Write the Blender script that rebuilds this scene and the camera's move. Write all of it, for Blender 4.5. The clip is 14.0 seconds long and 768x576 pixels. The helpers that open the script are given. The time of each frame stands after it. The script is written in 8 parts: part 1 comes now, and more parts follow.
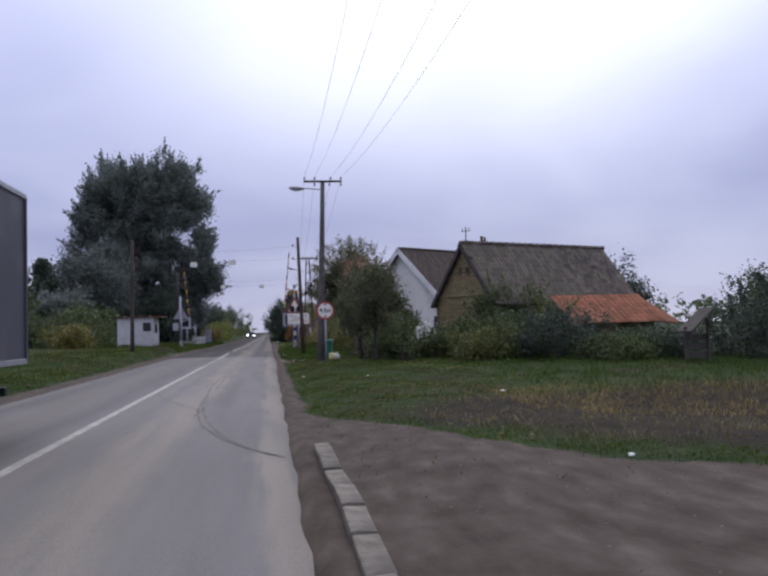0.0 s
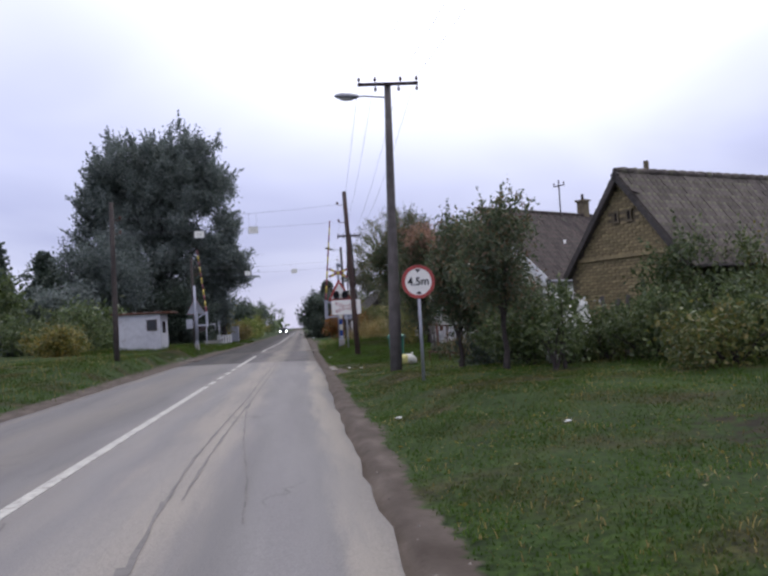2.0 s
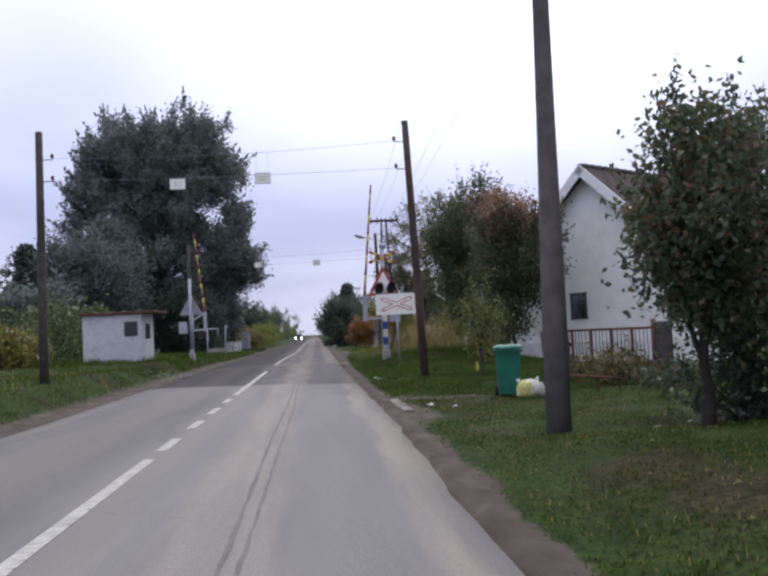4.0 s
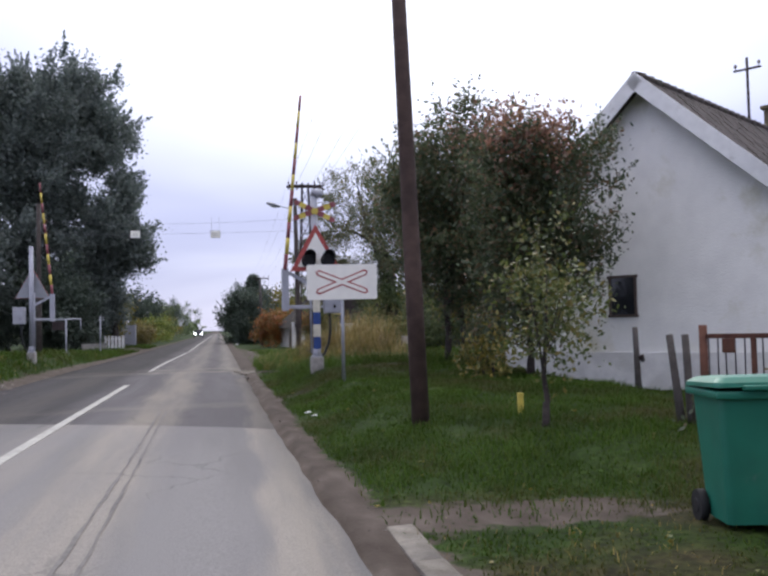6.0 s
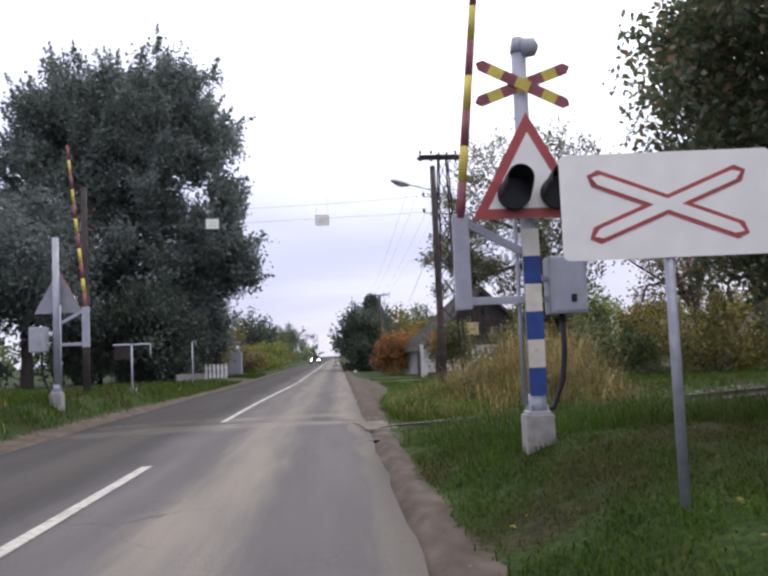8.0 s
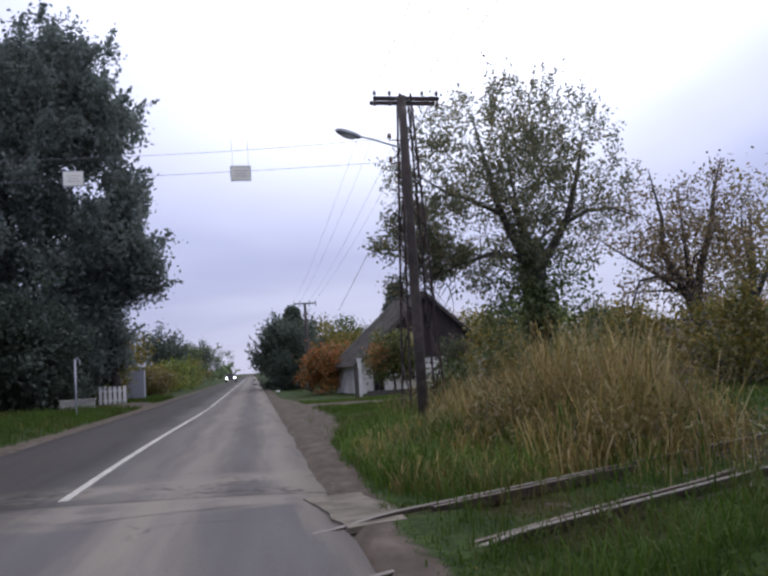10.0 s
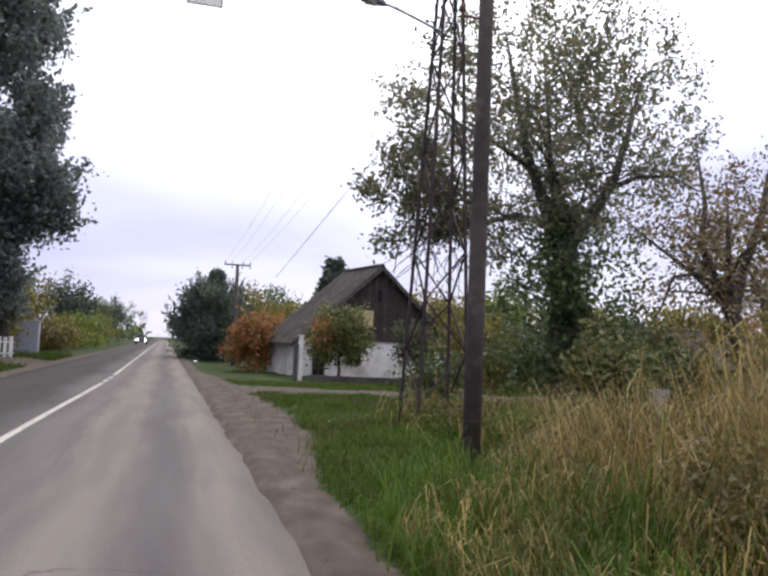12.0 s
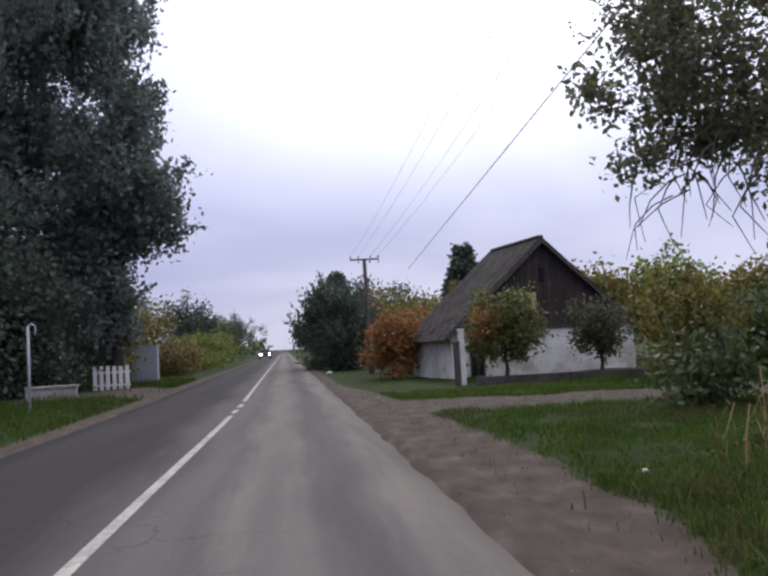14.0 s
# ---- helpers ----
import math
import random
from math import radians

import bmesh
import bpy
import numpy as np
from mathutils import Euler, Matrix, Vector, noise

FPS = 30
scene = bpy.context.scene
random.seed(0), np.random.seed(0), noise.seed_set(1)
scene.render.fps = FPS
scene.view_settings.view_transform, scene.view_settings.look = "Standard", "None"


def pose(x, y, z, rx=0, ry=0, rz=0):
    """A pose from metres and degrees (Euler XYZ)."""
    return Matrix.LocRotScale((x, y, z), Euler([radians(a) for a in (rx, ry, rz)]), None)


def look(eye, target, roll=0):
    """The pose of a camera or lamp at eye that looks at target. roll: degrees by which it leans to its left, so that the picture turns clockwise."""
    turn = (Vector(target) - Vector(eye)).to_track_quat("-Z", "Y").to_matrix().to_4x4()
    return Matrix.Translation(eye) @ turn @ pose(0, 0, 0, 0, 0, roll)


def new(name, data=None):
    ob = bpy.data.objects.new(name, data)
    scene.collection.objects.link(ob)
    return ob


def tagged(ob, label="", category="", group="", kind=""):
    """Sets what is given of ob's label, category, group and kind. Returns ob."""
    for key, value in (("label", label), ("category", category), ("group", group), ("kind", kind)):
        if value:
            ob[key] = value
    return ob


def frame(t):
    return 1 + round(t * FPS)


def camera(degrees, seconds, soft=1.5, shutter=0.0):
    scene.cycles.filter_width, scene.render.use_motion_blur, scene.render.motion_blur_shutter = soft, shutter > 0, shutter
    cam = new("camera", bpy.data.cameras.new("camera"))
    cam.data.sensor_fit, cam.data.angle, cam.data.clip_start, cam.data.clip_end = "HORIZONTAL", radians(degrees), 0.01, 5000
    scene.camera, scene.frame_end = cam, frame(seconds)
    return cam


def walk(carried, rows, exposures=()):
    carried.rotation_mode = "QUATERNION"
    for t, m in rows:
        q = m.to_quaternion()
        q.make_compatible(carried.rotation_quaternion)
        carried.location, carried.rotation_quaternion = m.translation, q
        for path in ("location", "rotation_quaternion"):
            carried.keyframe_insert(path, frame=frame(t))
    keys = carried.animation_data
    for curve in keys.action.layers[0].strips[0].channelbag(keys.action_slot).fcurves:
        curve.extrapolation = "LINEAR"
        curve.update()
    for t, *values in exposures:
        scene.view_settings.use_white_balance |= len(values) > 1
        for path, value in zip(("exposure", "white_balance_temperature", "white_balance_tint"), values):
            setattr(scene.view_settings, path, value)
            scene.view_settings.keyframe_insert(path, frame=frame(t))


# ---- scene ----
cam = camera(48.0, 14.0, soft=2.7)
PATH = [
    (0, (2.638, -4.47, 1.325), (2.904, -2.49, 1.42), -1.5),
    (0.5, (2.663, -0.945, 1.304), (2.913, 1.038, 1.379), -1.4),
    (1, (2.582, 2.545, 1.324), (2.685, 4.541, 1.402), 1.4),
    (1.5, (2.484, 5.908, 1.295), (2.628, 7.902, 1.357), -3.7),
    (2, (2.372, 9.024, 1.297), (2.567, 11.013, 1.377), -3.4),
    (2.5, (2.23, 12.011, 1.264), (2.37, 14.004, 1.357), 0.6),
    (2.7, (2.162, 13.187, 1.28), (2.307, 15.18, 1.363), -0.1),
    (4.8, (1.81, 25.175, 1.261), (2.075, 27.155, 1.361), -6.0),
    (5, (1.851, 26.235, 1.285), (2.169, 28.208, 1.363), -6.4),
    (5.5, (2.035, 28.909, 1.308), (2.406, 30.872, 1.398), -3.7),
    (6, (2.163, 31.566, 1.252), (2.541, 33.528, 1.341), -1.4),
    (6.5, (2.429, 34.363, 1.24), (2.908, 36.303, 1.325), -2.3),
    (7, (2.552, 37.142, 1.281), (2.843, 39.117, 1.411), 3.2),
    (7.5, (2.506, 39.793, 1.295), (2.665, 41.782, 1.437), -0.5),
    (8, (2.364, 42.079, 1.256), (2.479, 44.07, 1.408), -2.4),
    (8.2, (2.34, 42.991, 1.29), (2.487, 44.982, 1.412), -4.6),
    (10.3, (2.138, 50.81, 1.284), (2.459, 52.776, 1.466), -3.2),
    (10.5, (2.134, 51.517, 1.289), (2.448, 53.486, 1.452), -2.8),
    (11, (2.084, 53.22, 1.33), (2.347, 55.202, 1.37), -1.8),
    (11.5, (1.944, 54.943, 1.294), (2.383, 56.892, 1.389), 0.8),
    (12, (1.9, 56.659, 1.338), (2.386, 58.594, 1.474), 2.6),
    (12.5, (1.764, 58.375, 1.224), (1.988, 60.357, 1.368), 3.4),
    (13, (1.635, 59.936, 1.313), (1.977, 61.906, 1.365), -5.1),
    (13.5, (1.545, 61.515, 1.324), (1.855, 63.488, 1.431), -3.6),
    (14, (1.502, 63.229, 1.322), (1.737, 65.211, 1.451), -3.2),
]
walk(cam, [(t, look(eye, target, roll)) for t, eye, target, roll in PATH],
     [(0, -0.15, 5750, 12), (2.5, 0.28, 5950, 10), (5.5, 0.30, 5880, 9), (7.0, 0.88, 6280, 9), (7.5, 0.92, 6240, 9), (8.2, 0.5, 6220, 9), (10.5, 0.13, 5800, 11), (11.5, 0.6, 6340, 9), (12.0, 0.68, 6330, 9), (12.5, 0.22, 6050, 9), (13, 0.42, 6350, 8), (13.5, 0.58, 6400, 8), (14, 0.17, 6020, 10)])

# ---- sky and light: thick bright cloud over a low autumn day ----
world = bpy.data.worlds.new("world")
world.use_nodes = True
scene.world = world
SUN_AZ, SUN_EL = radians(14), radians(33)
SUN_DIR = Vector((math.sin(SUN_AZ) * math.cos(SUN_EL), math.cos(SUN_AZ) * math.cos(SUN_EL), math.sin(SUN_EL)))


def build_world():
    nt = world.node_tree
    n, k = nt.nodes, nt.links
    bg = n["Background"]
    sky = n.new("ShaderNodeTexSky")
    sky.sky_type, sky.sun_disc = 'NISHITA', False
    sky.sun_elevation, sky.sun_rotation = SUN_EL, SUN_AZ
    tc = n.new("ShaderNodeTexCoord")
    sep = n.new("ShaderNodeSeparateXYZ")
    k.new(tc.outputs["Generated"], sep.inputs[0])
    # cloud sheet: the view direction projected on a high plane
    up = n.new("ShaderNodeMath"); up.operation = 'MAXIMUM'; up.inputs[1].default_value = 0.0
    k.new(sep.outputs[2], up.inputs[0])
    add = n.new("ShaderNodeMath"); add.operation = 'ADD'; add.inputs[1].default_value = 0.22
    k.new(up.outputs[0], add.inputs[0])
    div = n.new("ShaderNodeVectorMath"); div.operation = 'DIVIDE'
    comb = n.new("ShaderNodeCombineXYZ")
    for i in range(3):
        k.new(add.outputs[0], comb.inputs[i])
    k.new(tc.outputs["Generated"], div.inputs[0])
    k.new(comb.outputs[0], div.inputs[1])
    no = n.new("ShaderNodeTexNoise")
    no.inputs["Scale"].default_value, no.inputs["Detail"].default_value, no.inputs["Roughness"].default_value = 0.75, 4, 0.45
    no.inputs["Distortion"].default_value = 0.4
    k.new(div.outputs[0], no.inputs["Vector"])
    cloud = n.new("ShaderNodeValToRGB")
    cloud.color_ramp.elements[0].position, cloud.color_ramp.elements[0].color = 0.32, (0.46, 0.46, 0.68, 1)
    cloud.color_ramp.elements[1].position, cloud.color_ramp.elements[1].color = 0.66, (0.79, 0.775, 0.94, 1)
    k.new(no.outputs["Fac"], cloud.inputs[0])
    # glow of the hidden sun
    dot = n.new("ShaderNodeVectorMath"); dot.operation = 'DOT_PRODUCT'
    nor = n.new("ShaderNodeVectorMath"); nor.operation = 'NORMALIZE'
    k.new(tc.outputs["Generated"], nor.inputs[0])
    k.new(nor.outputs[0], dot.inputs[0])
    dot.inputs[1].default_value = SUN_DIR
    glow = n.new("ShaderNodeMapRange"); glow.interpolation_type = 'SMOOTHSTEP'
    glow.inputs[1].default_value, glow.inputs[2].default_value = 0.86, 1.0
    glow.inputs[3].default_value, glow.inputs[4].default_value = 0.0, 1.0
    k.new(dot.outputs["Value"], glow.inputs[0])
    mg = n.new("ShaderNodeMix"); mg.data_type = 'RGBA'; mg.blend_type = 'ADD'
    k.new(glow.outputs[0], mg.inputs["Factor"])
    k.new(cloud.outputs[0], mg.inputs[6])
    mg.inputs[7].default_value = (0.46, 0.45, 0.38, 1)
    # higher cloud is thinner and brighter than the bank over the horizon
    hi = n.new("ShaderNodeMapRange"); hi.interpolation_type = 'SMOOTHSTEP'
    hi.inputs[1].default_value, hi.inputs[2].default_value = 0.02, 0.45
    hi.inputs[3].default_value, hi.inputs[4].default_value = 0.80, 1.18
    k.new(sep.outputs[2], hi.inputs[0])
    # the high dome, thin cloud over the whole zenith, is brighter and warmer than the banks below
    zen = n.new("ShaderNodeMapRange"); zen.interpolation_type = 'SMOOTHSTEP'
    zen.inputs[1].default_value, zen.inputs[2].default_value = 0.42, 0.90
    k.new(sep.outputs[2], zen.inputs[0])
    dome = n.new("ShaderNodeMix"); dome.data_type = 'RGBA'
    dome.inputs[6].default_value, dome.inputs[7].default_value = (1, 1, 1, 1), (2.2, 2.05, 1.52, 1)
    k.new(zen.outputs[0], dome.inputs["Factor"])
    tint = n.new("ShaderNodeVectorMath"); tint.operation = 'MULTIPLY'
    k.new(mg.outputs[2], tint.inputs[0]); k.new(dome.outputs[2], tint.inputs[1])
    mul = n.new("ShaderNodeVectorMath"); mul.operation = 'SCALE'
    k.new(tint.outputs[0], mul.inputs[0])
    k.new(hi.outputs[0], mul.inputs[3])
    dim = n.new("ShaderNodeVectorMath"); dim.operation = 'SCALE'; dim.inputs[3].default_value = 0.10
    k.new(sky.outputs[0], dim.inputs[0])
    mix = n.new("ShaderNodeMix"); mix.data_type = 'RGBA'; mix.inputs["Factor"].default_value = 0.93
    k.new(dim.outputs[0], mix.inputs[6])
    k.new(mul.outputs[0], mix.inputs[7])
    k.new(mix.outputs[2], bg.inputs["Color"])
    bg.inputs["Strength"].default_value = 1.0


build_world()
sun = new("sun", bpy.data.lights.new("sun", 'SUN'))
sun.data.energy, sun.data.angle, sun.data.color = 0.6, radians(25), (1.0, 0.93, 0.82)
sun.matrix_world = look((0, 0, 50), Vector((0, 0, 50)) - SUN_DIR)


# ---- materials ----
def mat(name, col, rough=0.8, metal=0.0, var=0.25, scale=6.0, bump=0.0, bscale=40.0, col2=None, island=False, rand=0.0, stain=None, spec=0.3, trans=0.0):
    """Procedural surface: two scales of colour change, optional stains, per-piece change and relief."""
    m = bpy.data.materials.new(name)
    m.use_nodes = True
    n, k = m.node_tree.nodes, m.node_tree.links
    p = n["Principled BSDF"]
    p.inputs["Roughness"].default_value, p.inputs["Metallic"].default_value = rough, metal
    p.inputs["Specular IOR Level"].default_value = spec
    tc = n.new("ShaderNodeTexCoord")
    a = n.new("ShaderNodeTexNoise"); a.inputs["Scale"].default_value, a.inputs["Detail"].default_value = scale, 6
    b = n.new("ShaderNodeTexNoise"); b.inputs["Scale"].default_value, b.inputs["Detail"].default_value = scale * 0.13, 3
    k.new(tc.outputs["Object"], a.inputs["Vector"])
    k.new(tc.outputs["Object"], b.inputs["Vector"])
    c2 = col2 or tuple(c * (1 - var) for c in col)
    m1 = n.new("ShaderNodeMix"); m1.data_type = 'RGBA'
    m1.inputs[6].default_value, m1.inputs[7].default_value = (*col, 1), (*c2, 1)
    s1 = n.new("ShaderNodeMapRange"); s1.inputs[1].default_value, s1.inputs[2].default_value = 0.35, 0.65
    k.new(a.outputs["Fac"], s1.inputs[0])
    k.new(s1.outputs[0], m1.inputs["Factor"])
    m2 = n.new("ShaderNodeMix"); m2.data_type = 'RGBA'; m2.blend_type = 'MULTIPLY'
    m2.inputs[7].default_value = (*( (1 - var, 1 - var, 1 - var * 0.9)), 1)
    s2 = n.new("ShaderNodeMapRange"); s2.inputs[1].default_value, s2.inputs[2].default_value = 0.4, 0.7
    k.new(b.outputs["Fac"], s2.inputs[0])
    k.new(s2.outputs[0], m2.inputs["Factor"])
    k.new(m1.outputs[2], m2.inputs[6])
    out = m2.outputs[2]
    if stain:
        sc, sscale, lo = stain
        st = n.new("ShaderNodeTexNoise"); st.inputs["Scale"].default_value, st.inputs["Detail"].default_value = sscale, 7
        st.inputs["Roughness"].default_value = 0.65
        k.new(tc.outputs["Object"], st.inputs["Vector"])
        sr = n.new("ShaderNodeMapRange"); sr.inputs[1].default_value, sr.inputs[2].default_value = lo, lo + 0.14
        k.new(st.outputs["Fac"], sr.inputs[0])
        m3 = n.new("ShaderNodeMix"); m3.data_type = 'RGBA'; m3.inputs[7].default_value = (*sc, 1)
        k.new(sr.outputs[0], m3.inputs["Factor"]); k.new(out, m3.inputs[6])
        out = m3.outputs[2]
    if island or rand:
        if island:
            g = n.new("ShaderNodeNewGeometry"); src = g.outputs["Random Per Island"]
        else:
            g = n.new("ShaderNodeObjectInfo"); src = g.outputs["Random"]
        r = n.new("ShaderNodeMapRange")
        r.inputs[3].default_value, r.inputs[4].default_value = 1 - (rand or 0.35), 1 + (rand or 0.35)
        k.new(src, r.inputs[0])
        m4 = n.new("ShaderNodeVectorMath"); m4.operation = 'SCALE'
        k.new(out, m4.inputs[0]); k.new(r.outputs[0], m4.inputs[3])
        out = m4.outputs[0]
    k.new(out, p.inputs["Base Color"])
    if bump:
        bn = n.new("ShaderNodeTexNoise"); bn.inputs["Scale"].default_value, bn.inputs["Detail"].default_value = bscale, 5
        k.new(tc.outputs["Object"], bn.inputs["Vector"])
        bp = n.new("ShaderNodeBump"); bp.inputs["Strength"].default_value, bp.inputs["Distance"].default_value = bump, 0.03
        k.new(bn.outputs["Fac"], bp.inputs["Height"]); k.new(bp.outputs[0], p.inputs["Normal"])
    if trans:
        tr = n.new("ShaderNodeBsdfTranslucent"); ms = n.new("ShaderNodeMixShader"); ms.inputs[0].default_value = trans
        k.new(out, tr.inputs["Color"])
        o = n["Material Output"]
        k.new(p.outputs[0], ms.inputs[1]); k.new(tr.outputs[0], ms.inputs[2]); k.new(ms.outputs[0], o.inputs["Surface"])
    return m


def leafmat(name, cols, trans=0.35, rough=0.5):
    """Leaves: each leaf takes its own colour between the given ones."""
    m = bpy.data.materials.new(name)
    m.use_nodes = True
    n, k = m.node_tree.nodes, m.node_tree.links
    p = n["Principled BSDF"]
    p.inputs["Roughness"].default_value = rough
    p.inputs["Specular IOR Level"].default_value = 0.5
    g = n.new("ShaderNodeNewGeometry")
    r = n.new("ShaderNodeValToRGB")
    e = r.color_ramp.elements
    while len(e) < len(cols):
        e.new(0.5)
    for i, c in enumerate(cols):
        e[i].position, e[i].color = i / (len(cols) - 1), (*c, 1)
    k.new(g.outputs["Random Per Island"], r.inputs[0])
    tc = n.new("ShaderNodeTexCoord")
    no = n.new("ShaderNodeTexNoise"); no.inputs["Scale"].default_value = 0.7
    k.new(tc.outputs["Object"], no.inputs["Vector"])
    mr = n.new("ShaderNodeMapRange"); mr.inputs[1].default_value, mr.inputs[2].default_value = 0.3, 0.7
    mr.inputs[3].default_value, mr.inputs[4].default_value = 0.7, 1.3
    k.new(no.outputs["Fac"], mr.inputs[0])
    sc = n.new("ShaderNodeVectorMath"); sc.operation = 'SCALE'
    k.new(r.outputs[0], sc.inputs[0]); k.new(mr.outputs[0], sc.inputs[3])
    k.new(sc.outputs[0], p.inputs["Base Color"])
    tr = n.new("ShaderNodeBsdfTranslucent"); ms = n.new("ShaderNodeMixShader"); ms.inputs[0].default_value = trans
    k.new(sc.outputs[0], tr.inputs["Color"])
    o = n["Material Output"]
    k.new(p.outputs[0], ms.inputs[1]); k.new(tr.outputs[0], ms.inputs[2]); k.new(ms.outputs[0], o.inputs["Surface"])
    return m


def grassmat(name, greens, straw, lo=0.52, trans=0.42):
    """Blades: own shade of green each; in tired patches most are straw-coloured."""
    m = leafmat(name, greens, trans, 0.7)
    n, k = m.node_tree.nodes, m.node_tree.links
    p = n["Principled BSDF"]
    p.inputs["Specular IOR Level"].default_value = 0.12
    src = p.inputs["Base Color"].links[0].from_socket
    tc = n.new("ShaderNodeTexCoord")
    no = n.new("ShaderNodeTexNoise"); no.inputs["Scale"].default_value, no.inputs["Detail"].default_value = 0.55, 4
    k.new(tc.outputs["Object"], no.inputs["Vector"])
    g = n.new("ShaderNodeNewGeometry")
    ad = n.new("ShaderNodeMath"); ad.operation = 'MULTIPLY_ADD'; ad.inputs[1].default_value = 0.16
    k.new(g.outputs["Random Per Island"], ad.inputs[0]); k.new(no.outputs["Fac"], ad.inputs[2])
    r = n.new("ShaderNodeMapRange"); r.interpolation_type = 'SMOOTHSTEP'
    r.inputs[1].default_value, r.inputs[2].default_value, r.inputs[4].default_value = lo + 0.04, lo + 0.24, 0.85
    k.new(ad.outputs[0], r.inputs[0])
    x = n.new("ShaderNodeMix"); x.data_type = 'RGBA'; x.inputs[7].default_value = (*straw, 1)
    k.new(r.outputs[0], x.inputs["Factor"]); k.new(src, x.inputs[6])
    k.new(x.outputs[2], p.inputs["Base Color"])
    for nd in n:
        if nd.type == 'BSDF_TRANSLUCENT':
            k.new(x.outputs[2], nd.inputs["Color"])
    return m


def asphalt(name, base, dust, dark, strips, bands=(), rough=None, worn=0.7):
    """Worn asphalt: fine stone grain, big soft patches, dusty strips along the lanes, wandering cracks."""
    m = bpy.data.materials.new(name)
    m.use_nodes = True
    n, k = m.node_tree.nodes, m.node_tree.links
    p = n["Principled BSDF"]
    p.inputs["Roughness"].default_value = 0.9
    p.inputs["Specular IOR Level"].default_value = 0.14
    tc = n.new("ShaderNodeTexCoord")
    sep = n.new("ShaderNodeSeparateXYZ"); k.new(tc.outputs["Object"], sep.inputs[0])

    def tex(scale, detail, vec=None):
        t = n.new("ShaderNodeTexNoise"); t.inputs["Scale"].default_value, t.inputs["Detail"].default_value = scale, detail
        k.new(vec or tc.outputs["Object"], t.inputs["Vector"])
        return t.outputs["Fac"]

    def rng(src, a, b, c=0.0, d=1.0):
        r = n.new("ShaderNodeMapRange"); r.interpolation_type = 'SMOOTHSTEP'
        for i, v in enumerate((a, b, c, d)):
            r.inputs[1 + i].default_value = v
        k.new(src, r.inputs[0])
        return r.outputs[0]

    def mixc(fac, a, b, kind='MIX'):
        x = n.new("ShaderNodeMix"); x.data_type = 'RGBA'; x.blend_type = kind
        for s, v in ((0, fac), (6, a), (7, b)):
            if isinstance(v, tuple):
                x.inputs[s].default_value = (*v, 1)
            elif isinstance(v, (int, float)):
                x.inputs["Factor"].default_value = v
            else:
                k.new(v, x.inputs["Factor"] if s == 0 else x.inputs[s])
        return x.outputs[2]

    def mth(op, a, b):
        x = n.new("ShaderNodeMath"); x.operation = op
        for i, v in enumerate((a, b)):
            if isinstance(v, (int, float)):
                x.inputs[i].default_value = v
            else:
                k.new(v, x.inputs[i])
        return x.outputs[0]

    mp = n.new("ShaderNodeMapping"); mp.inputs["Scale"].default_value = (1, 0.08, 1)
    k.new(tc.outputs["Object"], mp.inputs[0])
    streak = tex(2.2, 5, mp.outputs[0])
    col = mixc(rng(tex(1.3, 6, mp.outputs[0]), 0.38, 0.66), base, tuple(c * 0.80 for c in base))
    col = mixc(rng(streak, 0.42, 0.68, 0, 0.6), col, dark)
    wob = mth('ADD', mth('MULTIPLY', mth('SUBTRACT', tex(0.22, 2), 0.5), 0.7), mth('MULTIPLY', mth('SUBTRACT', tex(9.0, 4, mp.outputs[0]), 0.5), 0.35))
    xw = mth('ADD', sep.outputs[0], wob)
    for x0, w, f in strips:
        d = mth('ABSOLUTE', mth('SUBTRACT', xw, x0), 0)
        s = mth('MULTIPLY', rng(d, w * 0.2, w, 1, 0), mth('MULTIPLY', rng(tex(2.6, 5, mp.outputs[0]), 0.32, 0.62, 0.45, 1), f))
        col = mixc(s, col, dust)
    for y0, w, f in bands:
        yw = mth('SUBTRACT', mth('ADD', sep.outputs[1], mth('MULTIPLY', mth('SUBTRACT', tex(0.8, 3), 0.5), 1.6)), mth('MULTIPLY', sep.outputs[0], 0.12))
        d = mth('ABSOLUTE', mth('SUBTRACT', yw, y0), 0)
        s = mth('MULTIPLY', rng(d, w * 0.3, w, 1, 0), mth('MULTIPLY', rng(tex(1.6, 4), 0.35, 0.6, 0.3, 1), f))
        col = mixc(s, col, dust)
    if rough:
        d = mth('ABSOLUTE', mth('SUBTRACT', sep.outputs[1], rough[0]), 0)
        lump = n.new("ShaderNodeTexVoronoi"); lump.inputs["Scale"].default_value = 7.0
        k.new(tc.outputs["Object"], lump.inputs["Vector"])
        s = mth('MULTIPLY', rng(d, rough[1] * 0.5, rough[1], 1, 0), mth('MULTIPLY', rng(lump.outputs["Distance"], 0.45, 0.75, 0, 0.7), rng(tex(0.9, 3), 0.45, 0.6, 0, 1)))
        col = mixc(s, col, tuple(c * 0.45 for c in base))
    # fine branching cracks
    vo = n.new("ShaderNodeTexVoronoi"); vo.feature = 'DISTANCE_TO_EDGE'; vo.inputs["Scale"].default_value = 0.55
    wv = n.new("ShaderNodeVectorMath"); wv.operation = 'ADD'
    nz = n.new("ShaderNodeTexNoise"); nz.inputs["Scale"].default_value = 1.3; nz.inputs["Detail"].default_value = 4
